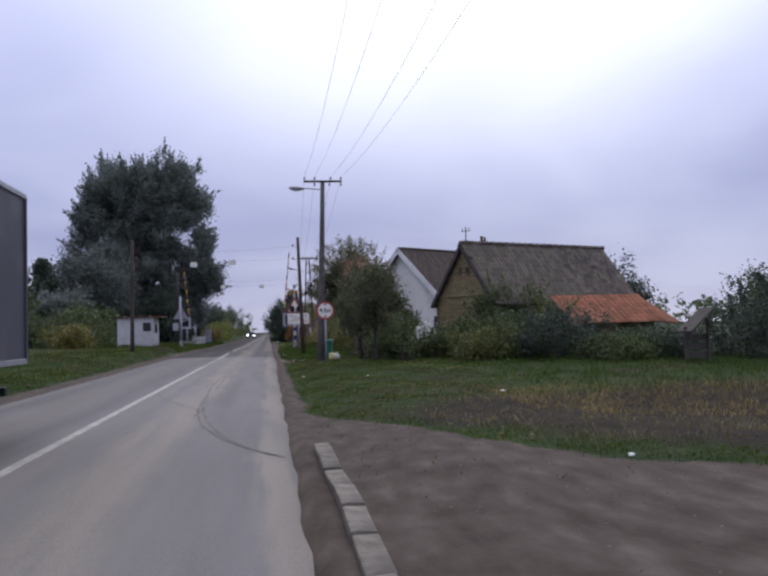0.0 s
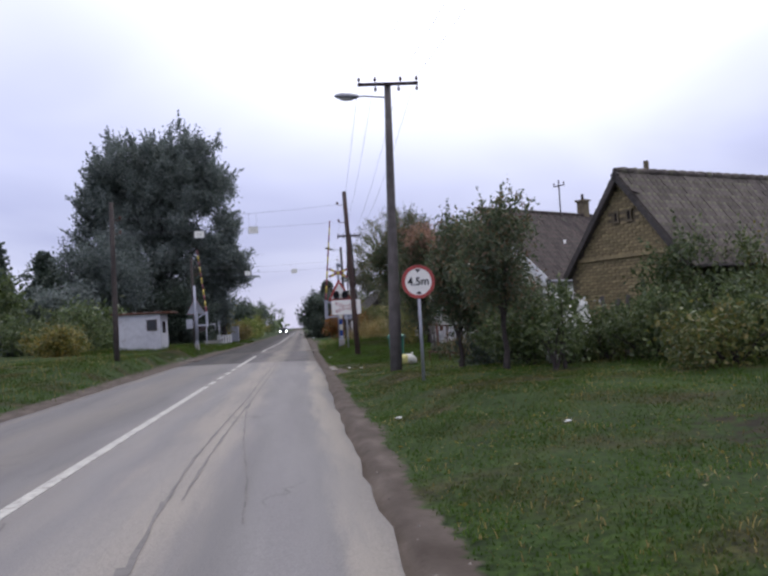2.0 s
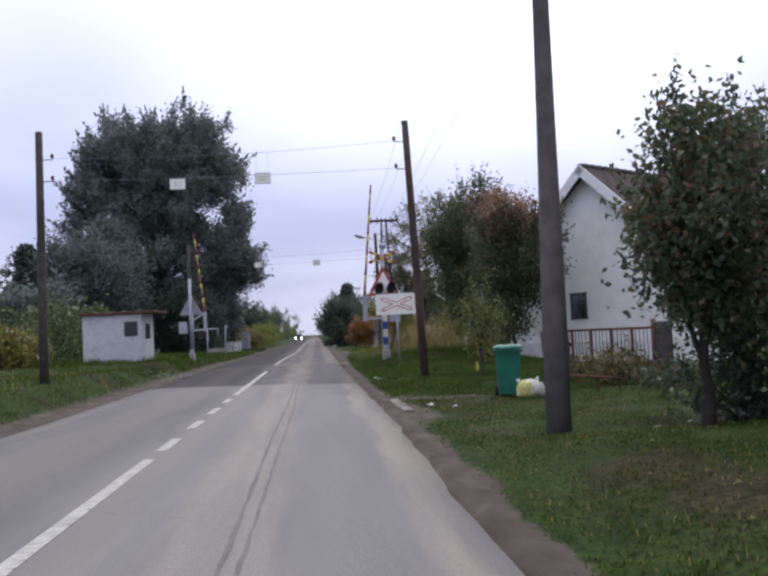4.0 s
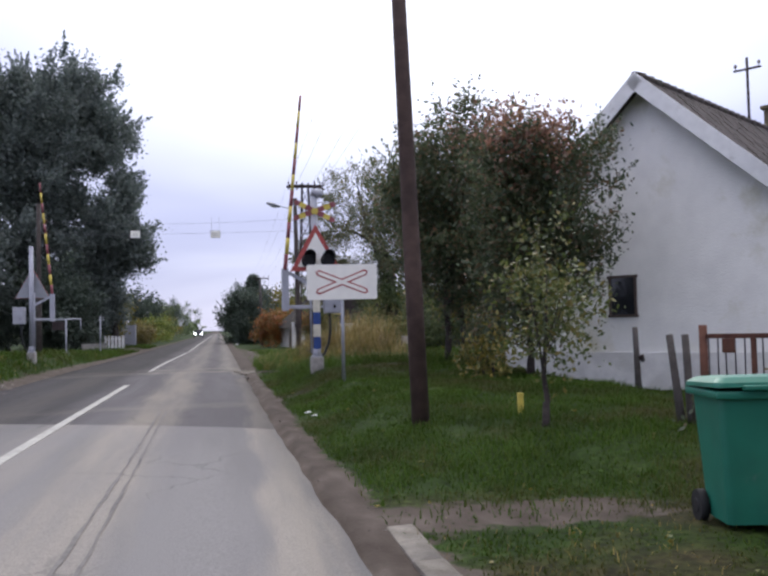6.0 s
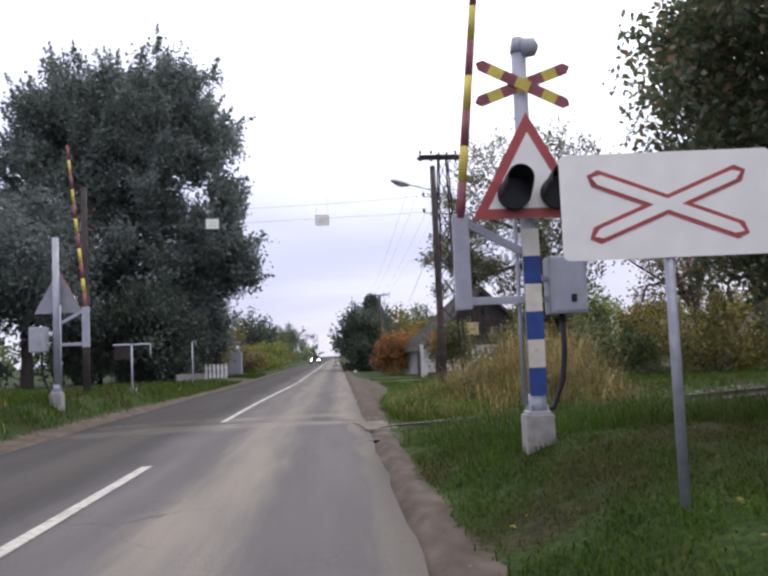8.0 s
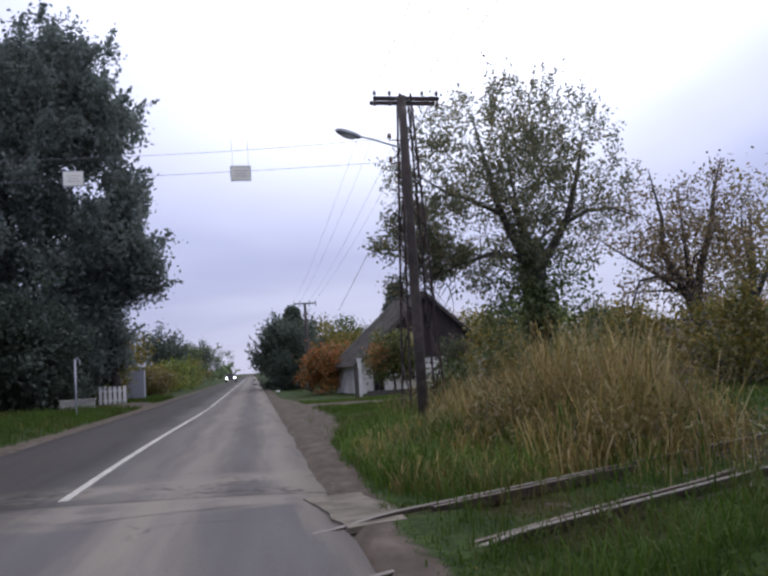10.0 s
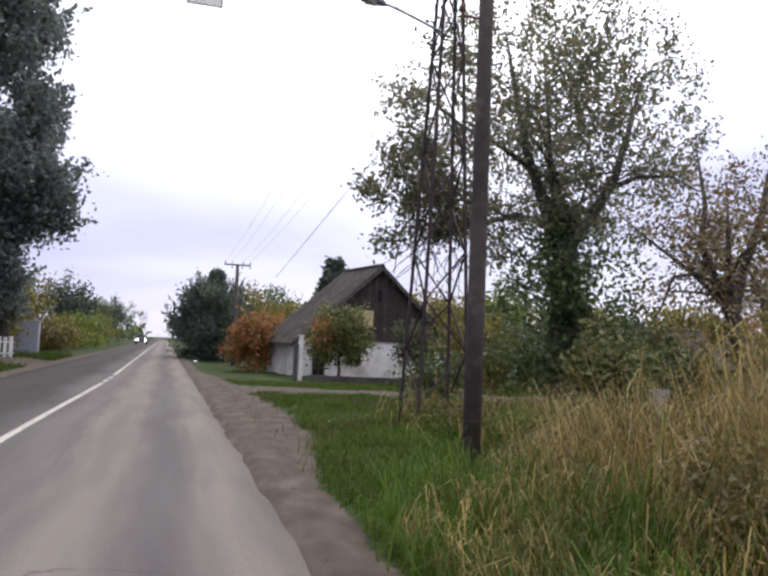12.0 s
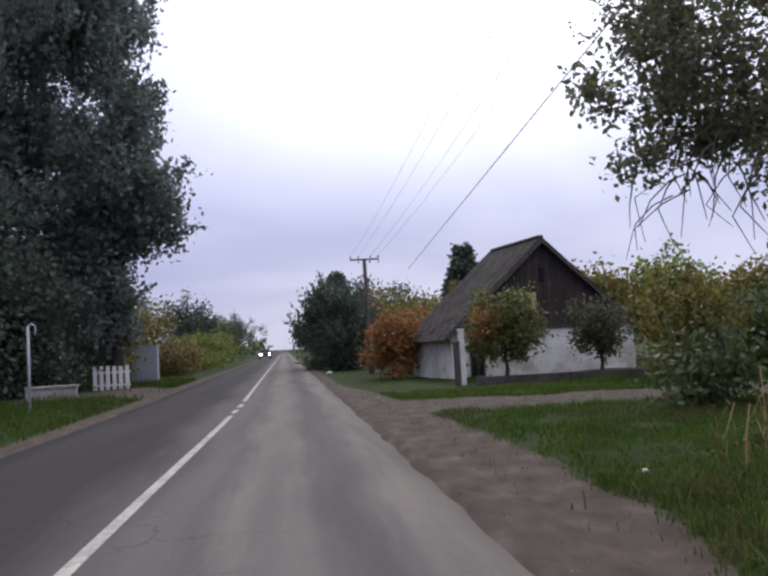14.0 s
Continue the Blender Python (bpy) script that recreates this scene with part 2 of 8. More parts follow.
    k.new(tc.outputs["Object"], nz.inputs["Vector"]); k.new(tc.outputs["Object"], wv.inputs[0]); k.new(nz.outputs["Color"], wv.inputs[1])
    k.new(wv.outputs[0], vo.inputs["Vector"])
    line = mth('MULTIPLY', rng(vo.outputs["Distance"], 0.003, 0.012, 1, 0), rng(tex(0.35, 2), 0.55, 0.68, 0, 0.45))
    col = mixc(line, col, tuple(c * 0.4 for c in base))
    lane = n.new("ShaderNodeVectorMath"); lane.operation = 'SCALE'
    k.new(col, lane.inputs[0]); k.new(rng(xw, -0.7, 0.3, worn, 1.0), lane.inputs[3])
    col = lane.outputs[0]
    gr = tex(90, 3)
    col = mixc(0.5, col, mixc(rng(gr, 0.3, 0.7), (0.45, 0.45, 0.45), (1, 1, 1)), 'MULTIPLY')
    k.new(col, p.inputs["Base Color"])
    bp = n.new("ShaderNodeBump"); bp.inputs["Strength"].default_value, bp.inputs["Distance"].default_value = 0.5, 0.01
    k.new(gr, bp.inputs["Height"]); k.new(bp.outputs[0], p.inputs["Normal"])
    return m


def groundmat():
    """Grass, bare earth and dug soil, laid by the sheet's own masks with ragged edges."""
    m = bpy.data.materials.new("ground")
    m.use_nodes = True
    n, k = m.node_tree.nodes, m.node_tree.links
    p = n["Principled BSDF"]
    p.inputs["Roughness"].default_value = 0.95
    p.inputs["Specular IOR Level"].default_value = 0.1
    tc = n.new("ShaderNodeTexCoord")

    def tex(scale, detail=5):
        t = n.new("ShaderNodeTexNoise"); t.inputs["Scale"].default_value, t.inputs["Detail"].default_value = scale, detail
        k.new(tc.outputs["Object"], t.inputs["Vector"])
        return t.outputs["Fac"]

    def along(scale, detail):
        mp = n.new("ShaderNodeMapping"); mp.inputs["Scale"].default_value = (1, 0.42, 1)
        k.new(tc.outputs["Object"], mp.inputs[0])
        t = n.new("ShaderNodeTexNoise"); t.inputs["Scale"].default_value, t.inputs["Detail"].default_value = scale, detail
        k.new(mp.outputs[0], t.inputs["Vector"])
        return t.outputs["Fac"]

    def ramp(src, stops):
        r = n.new("ShaderNodeValToRGB"); e = r.color_ramp.elements
        while len(e) < len(stops):
            e.new(0.5)
        for i, (q, c) in enumerate(stops):
            e[i].position, e[i].color = q, (*c, 1)
        k.new(src, r.inputs[0])
        return r.outputs[0]

    def mask(name):
        a = n.new("ShaderNodeAttribute"); a.attribute_name = name
        ad = n.new("ShaderNodeMath"); ad.operation = 'ADD'
        t = tex(5.5, 8)
        s = n.new("ShaderNodeMath"); s.operation = 'MULTIPLY_ADD'; s.inputs[1].default_value, s.inputs[2].default_value = 1.0, -0.5
        k.new(t, s.inputs[0]); k.new(a.outputs["Fac"], ad.inputs[0]); k.new(s.outputs[0], ad.inputs[1])
        r = n.new("ShaderNodeMapRange"); r.interpolation_type = 'SMOOTHSTEP'
        r.inputs[1].default_value, r.inputs[2].default_value = 0.38, 0.62
        k.new(ad.outputs[0], r.inputs[0])
        return r.outputs[0]

    def mixc(f, a, b):
        x = n.new("ShaderNodeMix"); x.data_type = 'RGBA'
        k.new(f, x.inputs["Factor"]); k.new(a, x.inputs[6]); k.new(b, x.inputs[7])
        return x.outputs[2]

    lush = ramp(tex(1.1, 12), [(0.30, (0.014, 0.027, 0.005)), (0.50, (0.023, 0.043, 0.008)), (0.70, (0.034, 0.053, 0.012))])
    tired = ramp(tex(3.1, 10), [(0.30, (0.018, 0.019, 0.008)), (0.50, (0.030, 0.029, 0.012)), (0.70, (0.050, 0.041, 0.020))])
    sel = n.new("ShaderNodeMapRange"); sel.interpolation_type = 'SMOOTHSTEP'
    sel.inputs[1].default_value, sel.inputs[2].default_value = 0.50, 0.68
    k.new(tex(0.55, 4), sel.inputs[0])
    grass = mixc(sel.outputs[0], lush, tired)
    fine = ramp(tex(16, 6), [(0.34, (0.45, 0.45, 0.45)), (0.50, (0.95, 0.95, 0.95)), (0.66, (1.5, 1.45, 1.3))])
    mm = n.new("ShaderNodeVectorMath"); mm.operation = 'MULTIPLY'
    k.new(grass, mm.inputs[0]); k.new(fine, mm.inputs[1])
    grass = mm.outputs[0]
    dirt = ramp(along(4.0, 9), [(0.3, (0.052, 0.041, 0.033)), (0.55, (0.082, 0.067, 0.056)), (0.75, (0.122, 0.102, 0.086))])
    soil = ramp(tex(5.0, 9), [(0.3, (0.009, 0.007, 0.005)), (0.50, (0.019, 0.014, 0.009)), (0.62, (0.034, 0.026, 0.014)), (0.75, (0.036, 0.036, 0.014))])
    col = mixc(mask("soil"), grass, soil)
    col = mixc(mask("dirt"), col, dirt)
    k.new(col, p.inputs["Base Color"])
    bp = n.new("ShaderNodeBump"); bp.inputs["Strength"].default_value, bp.inputs["Distance"].default_value = 0.5, 0.012
    k.new(tex(22, 8), bp.inputs["Height"]); k.new(bp.outputs[0], p.inputs["Normal"])
    return m


M = {}
M["ground"] = groundmat()
M["road_a"] = asphalt("road_pale", (0.225, 0.217, 0.213), (0.312, 0.284, 0.246), (0.195, 0.186, 0.188), [(1.15, 0.62, 0.8), (-1.35, 0.9, 0.5), (2.70, 0.30, 0.9), (-2.75, 0.3, 0.7), (0.15, 0.5, 0.35)], worn=0.78)
M["road_b"] = asphalt("road_old", (0.132, 0.124, 0.128), (0.228, 0.206, 0.178), (0.102, 0.093, 0.098), [(1.2, 0.62, 1.0), (-1.2, 0.6, 0.4), (2.75, 0.25, 0.6)], [(58.9, 0.9, 0.8), (46.4, 0.7, 0.35)], worn=0.44)
M["road_c"] = asphalt("road_worn", (0.126, 0.117, 0.118), (0.218, 0.198, 0.174), (0.098, 0.088, 0.092), [(1.35, 0.62, 0.75), (2.70, 0.6, 0.9), (-1.6, 0.5, 0.12), (0.55, 0.3, 0.3)], [(60.6, 0.8, 0.8)], (59.6, 2.0), worn=0.38)
M["tyre_mark"] = mat("tyre_mark", (0.162, 0.151, 0.142), 0.8, var=0.3, scale=9)
M["paint_white"] = mat("road_paint", (0.46, 0.45, 0.41), 0.85, var=0.25, scale=14, spec=0.15, stain=((0.24, 0.23, 0.21), 7, 0.54))
M["worn_concrete"] = mat("worn_concrete", (0.205, 0.185, 0.152), 0.95, var=0.35, scale=4, bump=0.6, bscale=60, spec=0.1, stain=((0.115, 0.100, 0.084), 2, 0.50))
M["concrete"] = mat("concrete", (0.38, 0.36, 0.33), 0.9, var=0.3, scale=9, bump=0.4, bscale=60, stain=((0.20, 0.18, 0.16), 3, 0.58))
M["kerb"] = mat("kerb_concrete", (0.225, 0.205, 0.172), 0.92, var=0.35, scale=8, bump=0.5, bscale=50, rand=0.18, stain=((0.13, 0.11, 0.09), 4, 0.56))
M["wood_pole"] = mat("pole_wood", (0.075, 0.062, 0.055), 0.85, var=0.35, scale=5, bump=0.5, bscale=18, stain=((0.13, 0.115, 0.10), 2, 0.56))
M["wood_grey"] = mat("pole_grey", (0.125, 0.112, 0.105), 0.85, var=0.3, scale=5, bump=0.4, bscale=18, stain=((0.07, 0.07, 0.06), 1.3, 0.56))
M["wood_brown"] = mat("pole_brown", (0.085, 0.055, 0.045), 0.8, var=0.4, scale=6, bump=0.5, bscale=15)
M["steel"] = mat("galvanised", (0.36, 0.37, 0.40), 0.5, 0.55, var=0.2, scale=12)
M["steel_dark"] = mat("rusty_steel", (0.055, 0.042, 0.042), 0.75, 0.3, var=0.35, scale=10, stain=((0.10, 0.05, 0.035), 6, 0.55))
M["grey_paint"] = mat("grey_paint", (0.38, 0.39, 0.44), 0.5, var=0.12, scale=7, stain=((0.20, 0.19, 0.19), 5, 0.64))
M["porcelain"] = mat("insulator", (0.10, 0.06, 0.05), 0.25, var=0.2, spec=0.6)
M["sign_white"] = mat("sign_white", (0.80, 0.78, 0.72), 0.4, var=0.07, scale=5, spec=0.5)
M["plate_white"] = mat("plate_white", (0.85, 0.85, 0.82), 0.5, var=0.06, trans=0.72)
M["faded"] = mat("faded_print", (0.55, 0.55, 0.56), 0.5, var=0.1)
M["sign_red"] = mat("sign_red", (0.40, 0.065, 0.055), 0.45, var=0.22, scale=8, spec=0.5)
M["sign_black"] = mat("sign_black", (0.02, 0.02, 0.022), 0.5, var=0.2)
M["sign_back"] = mat("sign_back", (0.30, 0.31, 0.33), 0.55, 0.3, var=0.15)
M["blue"] = mat("mast_blue", (0.035, 0.075, 0.26), 0.6, var=0.25, scale=9, stain=((0.30, 0.30, 0.30), 12, 0.68))
M["mast_white"] = mat("mast_white", (0.66, 0.63, 0.52), 0.6, var=0.15, scale=8, stain=((0.22, 0.14, 0.09), 7, 0.60))
M["yellow"] = mat("barrier_yellow", (0.62, 0.50, 0.10), 0.6, var=0.2, scale=9)
M["hatch"] = mat("hatch_boards", (0.46, 0.38, 0.19), 0.85, var=0.25, scale=5)
M["barrier_red"] = mat("barrier_red", (0.29, 0.095, 0.105), 0.6, var=0.3, scale=9)
M["lamp_black"] = mat("lamp_black", (0.020, 0.020, 0.024), 0.45, var=0.2)
M["lamp_glass"] = mat("lamp_glass", (0.55, 0.55, 0.55), 0.15, var=0.1, spec=0.6)
M["bin_green"] = mat("bin_green", (0.022, 0.160, 0.105), 0.45, var=0.16, scale=5, spec=0.45, stain=((0.07, 0.15, 0.12), 6, 0.62))
M["rubber"] = mat("rubber", (0.02, 0.02, 0.02), 0.8, var=0.2)
M["bag"] = mat("bag_white", (0.72, 0.71, 0.66), 0.35, var=0.1, scale=4, spec=0.5, trans=0.15)
M["bag_yellow"] = mat("bag_yellow", (0.70, 0.66, 0.26), 0.4, var=0.15, scale=4, spec=0.4, trans=0.15)
M["plaster"] = mat("white_plaster", (0.86, 0.85, 0.80), 0.9, var=0.08, scale=2.0, bump=0.25, bscale=25, stain=((0.62, 0.60, 0.47), 0.6, 0.54))
M["plaster_old"] = mat("old_plaster", (0.72, 0.71, 0.68), 0.9, var=0.14, scale=2.0, bump=0.3, bscale=20, stain=((0.42, 0.39, 0.35), 0.9, 0.48))
M["plinth"] = mat("plinth", (0.80, 0.79, 0.74), 0.9, var=0.2, scale=3, bump=0.4, bscale=30, stain=((0.62, 0.61, 0.56), 1.2, 0.5))
M["board_white"] = mat("board_white", (0.80, 0.80, 0.78), 0.7, var=0.12, scale=4, stain=((0.40, 0.39, 0.36), 3, 0.62))
M["mortar"] = mat("mud_mortar", (0.20, 0.165, 0.105), 0.95, var=0.3, scale=6, bump=0.4)
M["brick_yellow"] = mat("yellow_brick", (0.35, 0.285, 0.150), 0.9, var=0.3, scale=14, bump=0.4, bscale=50, rand=0.22)
M["brick_joined"] = mat("yellow_brick_rest", (0.35, 0.285, 0.150), 0.9, var=0.3, scale=14, bump=0.4, bscale=50, island=True, rand=0.22)
M["tile_old"] = mat("old_tile", (0.130, 0.112, 0.096), 0.9, var=0.4, scale=7, rand=0.25, stain=((0.155, 0.150, 0.095), 2.5, 0.53))
M["tile_old_j"] = mat("old_tile_rest", (0.130, 0.112, 0.096), 0.9, var=0.4, scale=7, island=True, rand=0.30, stain=((0.155, 0.150, 0.095), 2.5, 0.53))
M["tile_brown"] = mat("brown_tile", (0.082, 0.064, 0.055), 0.85, var=0.4, scale=7, rand=0.25, stain=((0.06, 0.06, 0.045), 2.0, 0.55))
M["tile_brown_j"] = mat("brown_tile_rest", (0.082, 0.064, 0.055), 0.85, var=0.4, scale=7, island=True, rand=0.30, stain=((0.06, 0.06, 0.045), 2.0, 0.55))
M["tile_orange"] = mat("orange_tile", (0.255, 0.100, 0.052), 0.85, var=0.35, scale=7, rand=0.25)
M["tile_orange_j"] = mat("orange_tile_rest", (0.255, 0.100, 0.052), 0.85, var=0.35, scale=7, island=True, rand=0.28)
M["tile_dark"] = mat("dark_tile", (0.056, 0.050, 0.045), 0.95, var=0.4, scale=7, rand=0.25)
M["tile_dark_j"] = mat("dark_tile_rest", (0.056, 0.050, 0.045), 0.95, var=0.4, scale=7, island=True, rand=0.30)
M["gable_wood"] = mat("dark_boards", (0.060, 0.048, 0.045), 0.9, var=0.35, scale=9, bump=0.4, rand=0.2)
# near-black for openings and gaps: the unlit inside is put into the colour
M["dark"] = mat("dark_inside", (0.012, 0.012, 0.013), 0.9, var=0.3)
M["glass"] = mat("window_glass", (0.02, 0.022, 0.026), 0.08, var=0.2, spec=0.6)
M["frame_wood"] = mat("window_wood", (0.10, 0.075, 0.06), 0.75, var=0.3, scale=12)
M["hut"] = mat("hut_panel", (0.54, 0.54, 0.55), 0.6, var=0.12, scale=4, stain=((0.34, 0.31, 0.30), 2, 0.6))
M["rust"] = mat("rust", (0.16, 0.075, 0.050), 0.85, 0.2, var=0.35, scale=9, stain=((0.07, 0.04, 0.035), 6, 0.55))
M["gate_bar"] = mat("gate_bar", (0.52, 0.48, 0.44), 0.6, 0.1, var=0.3, scale=9, stain=((0.22, 0.11, 0.07), 9, 0.56))
M["old_wood"] = mat("grey_old_wood", (0.10, 0.090, 0.080), 0.9, var=0.35, scale=9, bump=0.4)
M["rail"] = mat("rail_steel", (0.10, 0.075, 0.065), 0.6, 0.6, var=0.3, scale=9)
M["rail_top"] = mat("rail_worn_top", (0.135, 0.118, 0.105), 0.6, 0.25, var=0.2, scale=9)
M["ballast"] = mat("ballast_stone", (0.30, 0.28, 0.26), 0.95, var=0.3, scale=14, island=True, rand=0.35)
M["sleeper"] = mat("sleeper_wood", (0.085, 0.065, 0.055), 0.95, var=0.4, scale=8, bump=0.5)
M["bark"] = mat("bark", (0.060, 0.050, 0.044), 0.95, var=0.4, scale=8, bump=0.8, bscale=14)
M["bark_grey"] = mat("bark_grey", (0.085, 0.078, 0.072), 0.95, var=0.35, scale=8, bump=0.8, bscale=14)
M["leaf_poplar"] = leafmat("poplar_leaf", [(0.097, 0.122, 0.106), (0.140, 0.170, 0.151), (0.179, 0.209, 0.191), (0.218, 0.244, 0.231)], 0.55, 0.6)
M["leaf_green"] = leafmat("green_leaf", [(0.045, 0.066, 0.026), (0.072, 0.104, 0.036), (0.100, 0.138, 0.046), (0.150, 0.175, 0.062)])
M["leaf_dark"] = leafmat("dark_leaf", [(0.040, 0.058, 0.044), (0.064, 0.088, 0.064), (0.094, 0.118, 0.086)], 0.4)
M["leaf_cherry"] = leafmat("cherry_leaf", [(0.044, 0.064, 0.034), (0.066, 0.090, 0.045), (0.090, 0.116, 0.057), (0.112, 0.128, 0.066), (0.185, 0.112, 0.066)], 0.48)
M["leaf_apple"] = leafmat("young_leaf", [(0.058, 0.082, 0.026), (0.098, 0.125, 0.034), (0.145, 0.162, 0.044), (0.215, 0.170, 0.050)])
M["leaf_yellow"] = leafmat("yellow_leaf", [(0.078, 0.092, 0.024), (0.130, 0.134, 0.030), (0.200, 0.168, 0.036), (0.280, 0.205, 0.040)])
M["leaf_bright"] = leafmat("bright_leaf", [(0.084, 0.120, 0.024), (0.156, 0.204, 0.036), (0.264, 0.288, 0.054)])
M["leaf_orange"] = leafmat("orange_leaf", [(0.109, 0.094, 0.028), (0.203, 0.133, 0.031), (0.312, 0.118, 0.035), (0.406, 0.133, 0.040)])
M["leaf_red"] = leafmat("red_leaf", [(0.150, 0.106, 0.075), (0.213, 0.119, 0.085), (0.288, 0.138, 0.094), (0.325, 0.200, 0.106)], 0.35)
M["leaf_walnut"] = leafmat("walnut_leaf", [(0.082, 0.096, 0.060), (0.118, 0.132, 0.078), (0.158, 0.165, 0.094), (0.230, 0.185, 0.085)], 0.5)
M["leaf_brown"] = leafmat("brown_leaf", [(0.088, 0.069, 0.043), (0.166, 0.127, 0.062), (0.254, 0.186, 0.088)])
M["leaf_weed"] = leafmat("weed_leaf", [(0.082, 0.070, 0.024), (0.132, 0.106, 0.035), (0.186, 0.138, 0.050), (0.110, 0.120, 0.032)])
M["leaf_white"] = leafmat("pale_leaf", [(0.160, 0.170, 0.140), (0.400, 0.410, 0.380), (0.600, 0.600, 0.570)])
M["grass_green"] = grassmat("grass_blade", [(0.031, 0.059, 0.008), (0.041, 0.081, 0.010), (0.054, 0.099, 0.013), (0.076, 0.101, 0.020)], (0.074, 0.068, 0.025))
M["grass_lawn"] = grassmat("lawn_blade", [(0.033, 0.064, 0.008), (0.049, 0.098, 0.012), (0.069, 0.122, 0.016), (0.107, 0.127, 0.030)], (0.099, 0.085, 0.033), 0.54)
M["grass_dry"] = leafmat("dry_blade", [(0.138, 0.102, 0.029), (0.190, 0.140, 0.040), (0.247, 0.184, 0.054), (0.345, 0.267, 0.087)], 0.3, 0.7)
M["reed"] = leafmat("reed_leaf", [(0.168, 0.120, 0.046), (0.241, 0.177, 0.066), (0.325, 0.245, 0.095), (0.190, 0.188, 0.055)], 0.4, 0.6)
M["litter"] = mat("litter", (0.70, 0.70, 0.68), 0.6, var=0.1)
M["stone"] = mat("pebble", (0.17, 0.15, 0.125), 0.9, var=0.3, island=True, rand=0.5)
M["truck"] = mat("truck_panel", (0.060, 0.060, 0.078), 0.6, var=0.15, scale=1.2, stain=((0.085, 0.085, 0.10), 0.8, 0.5))
M["car_paint"] = mat("car_paint", (0.05, 0.05, 0.06), 0.25, var=0.1, spec=0.6)
M["cable"] = mat("cable", (0.20, 0.20, 0.23), 0.6, var=0.1)


def glowing(name, col, strength):
    m = bpy.data.materials.new(name)
    m.use_nodes = True
    p = m.node_tree.nodes["Principled BSDF"]
    p.inputs["Emission Color"].default_value, p.inputs["Emission Strength"].default_value = (*col, 1), strength
    return m


M["headlight"] = glowing("lit_headlight", (1, 0.98, 0.95), 12)


# ---- building helpers ----
def link_mesh(name, me, material, parent=None, label=""):
    if material:
        me.materials.append(M[material] if isinstance(material, str) else material)
    ob = new(name, me)
    ob.parent = parent
    if label:
        tagged(ob, label)
    return ob


def part(name, bm, material, parent=None, label=""):
    me = bpy.data.meshes.new(name)
    bm.normal_update()
    bm.to_mesh(me)
    bm.free()
    return link_mesh(name, me, material, parent, label)


def thing(name, x, y, z=0.0, rz=0.0, label="", category="", group="", kind=""):
    ob = new(name)
    ob.empty_display_size = 0.2
    ob.matrix_basis = pose(x, y, z, 0, 0, rz)
    return tagged(ob, label, category, group, kind)


def raw(name, verts, faces, material, parent=None, label=""):
    me = bpy.data.meshes.new(name)
    me.from_pydata([tuple(v) for v in verts], [], faces)
    me.update()
    return link_mesh(name, me, material, parent, label)


def quads(name, v, per, material, parent=None, label=""):
    """Many loose faces of the same corner count from an array of points."""
    v = np.asarray(v, np.float32).reshape(-1, 3)
    nf = len(v) // per
    me = bpy.data.meshes.new(name)
    me.vertices.add(len(v)); me.vertices.foreach_set("co", v.ravel())
    me.loops.add(len(v)); me.loops.foreach_set("vertex_index", np.arange(len(v), dtype=np.int32))
    me.polygons.add(nf); me.polygons.foreach_set("loop_start", np.arange(0, len(v), per, dtype=np.int32))
    me.update(calc_edges=True)
    return link_mesh(name, me, material, parent, label)


def cube(bm, c, s, bev=0.0, m=None):
    """A box with rounded edges, centre c and size s."""
    g = bmesh.ops.create_cube(bm, size=1)["verts"]
    for v in g:
        v.co = Vector((c[0] + v.co.x * s[0], c[1] + v.co.y * s[1], c[2] + v.co.z * s[2]))
    if bev:
        es = list({e for v in g for e in v.link_edges})
        g = [v for f in bmesh.ops.bevel(bm, geom=es, offset=bev, segments=2, affect='EDGES', profile=0.6)["faces"] for v in f.verts] + [v for v in g if v.is_valid]
        g = list(set(g))
    if m:
        bmesh.ops.transform(bm, matrix=m, verts=g)
    return g


def tube(bm, pts, rad, seg=10, caps=True):
    """A tapered tube through the points."""
    pts = [Vector(p) for p in pts]
    rad = rad if isinstance(rad, (list, tuple)) else [rad] * len(pts)
    rings = []
    for i, p in enumerate(pts):
        d = (pts[min(i + 1, len(pts) - 1)] - pts[max(i - 1, 0)]).normalized()
        a = d.orthogonal().normalized() if i == 0 else (rings[-1][1] - d * rings[-1][1].dot(d)).normalized()
        b = d.cross(a)
        rings.append(([bm.verts.new(p + (a * math.cos(2 * math.pi * j / seg) + b * math.sin(2 * math.pi * j / seg)) * rad[i]) for j in range(seg)], a))
    for (r0, _), (r1, _) in zip(rings, rings[1:]):
        for j in range(seg):
            bm.faces.new((r0[j], r0[(j + 1) % seg], r1[(j + 1) % seg], r1[j])).smooth = seg > 6
    if caps:
        bm.faces.new(rings[0][0][::-1])
        bm.faces.new(rings[-1][0])


def plate(bm, outline, axis_y, thick, z0=0.0):
    """A flat plate facing -y: outline in x, z; from y = axis_y back by thick."""
    f = [bm.verts.new((x, axis_y, z)) for x, z in outline]
    b = [bm.verts.new((x, axis_y + thick, z)) for x, z in outline]
    bm.faces.new(f)
    bm.faces.new(b[::-1])
    for i in range(len(f)):
        j = (i + 1) % len(f)
        bm.faces.new((f[j], f[i], b[i], b[j]))


def smooth01(a, b, v):
    t = np.clip((np.asarray(v, float) - a) / (b - a), 0, 1)
    return t * t * (3 - 2 * t)


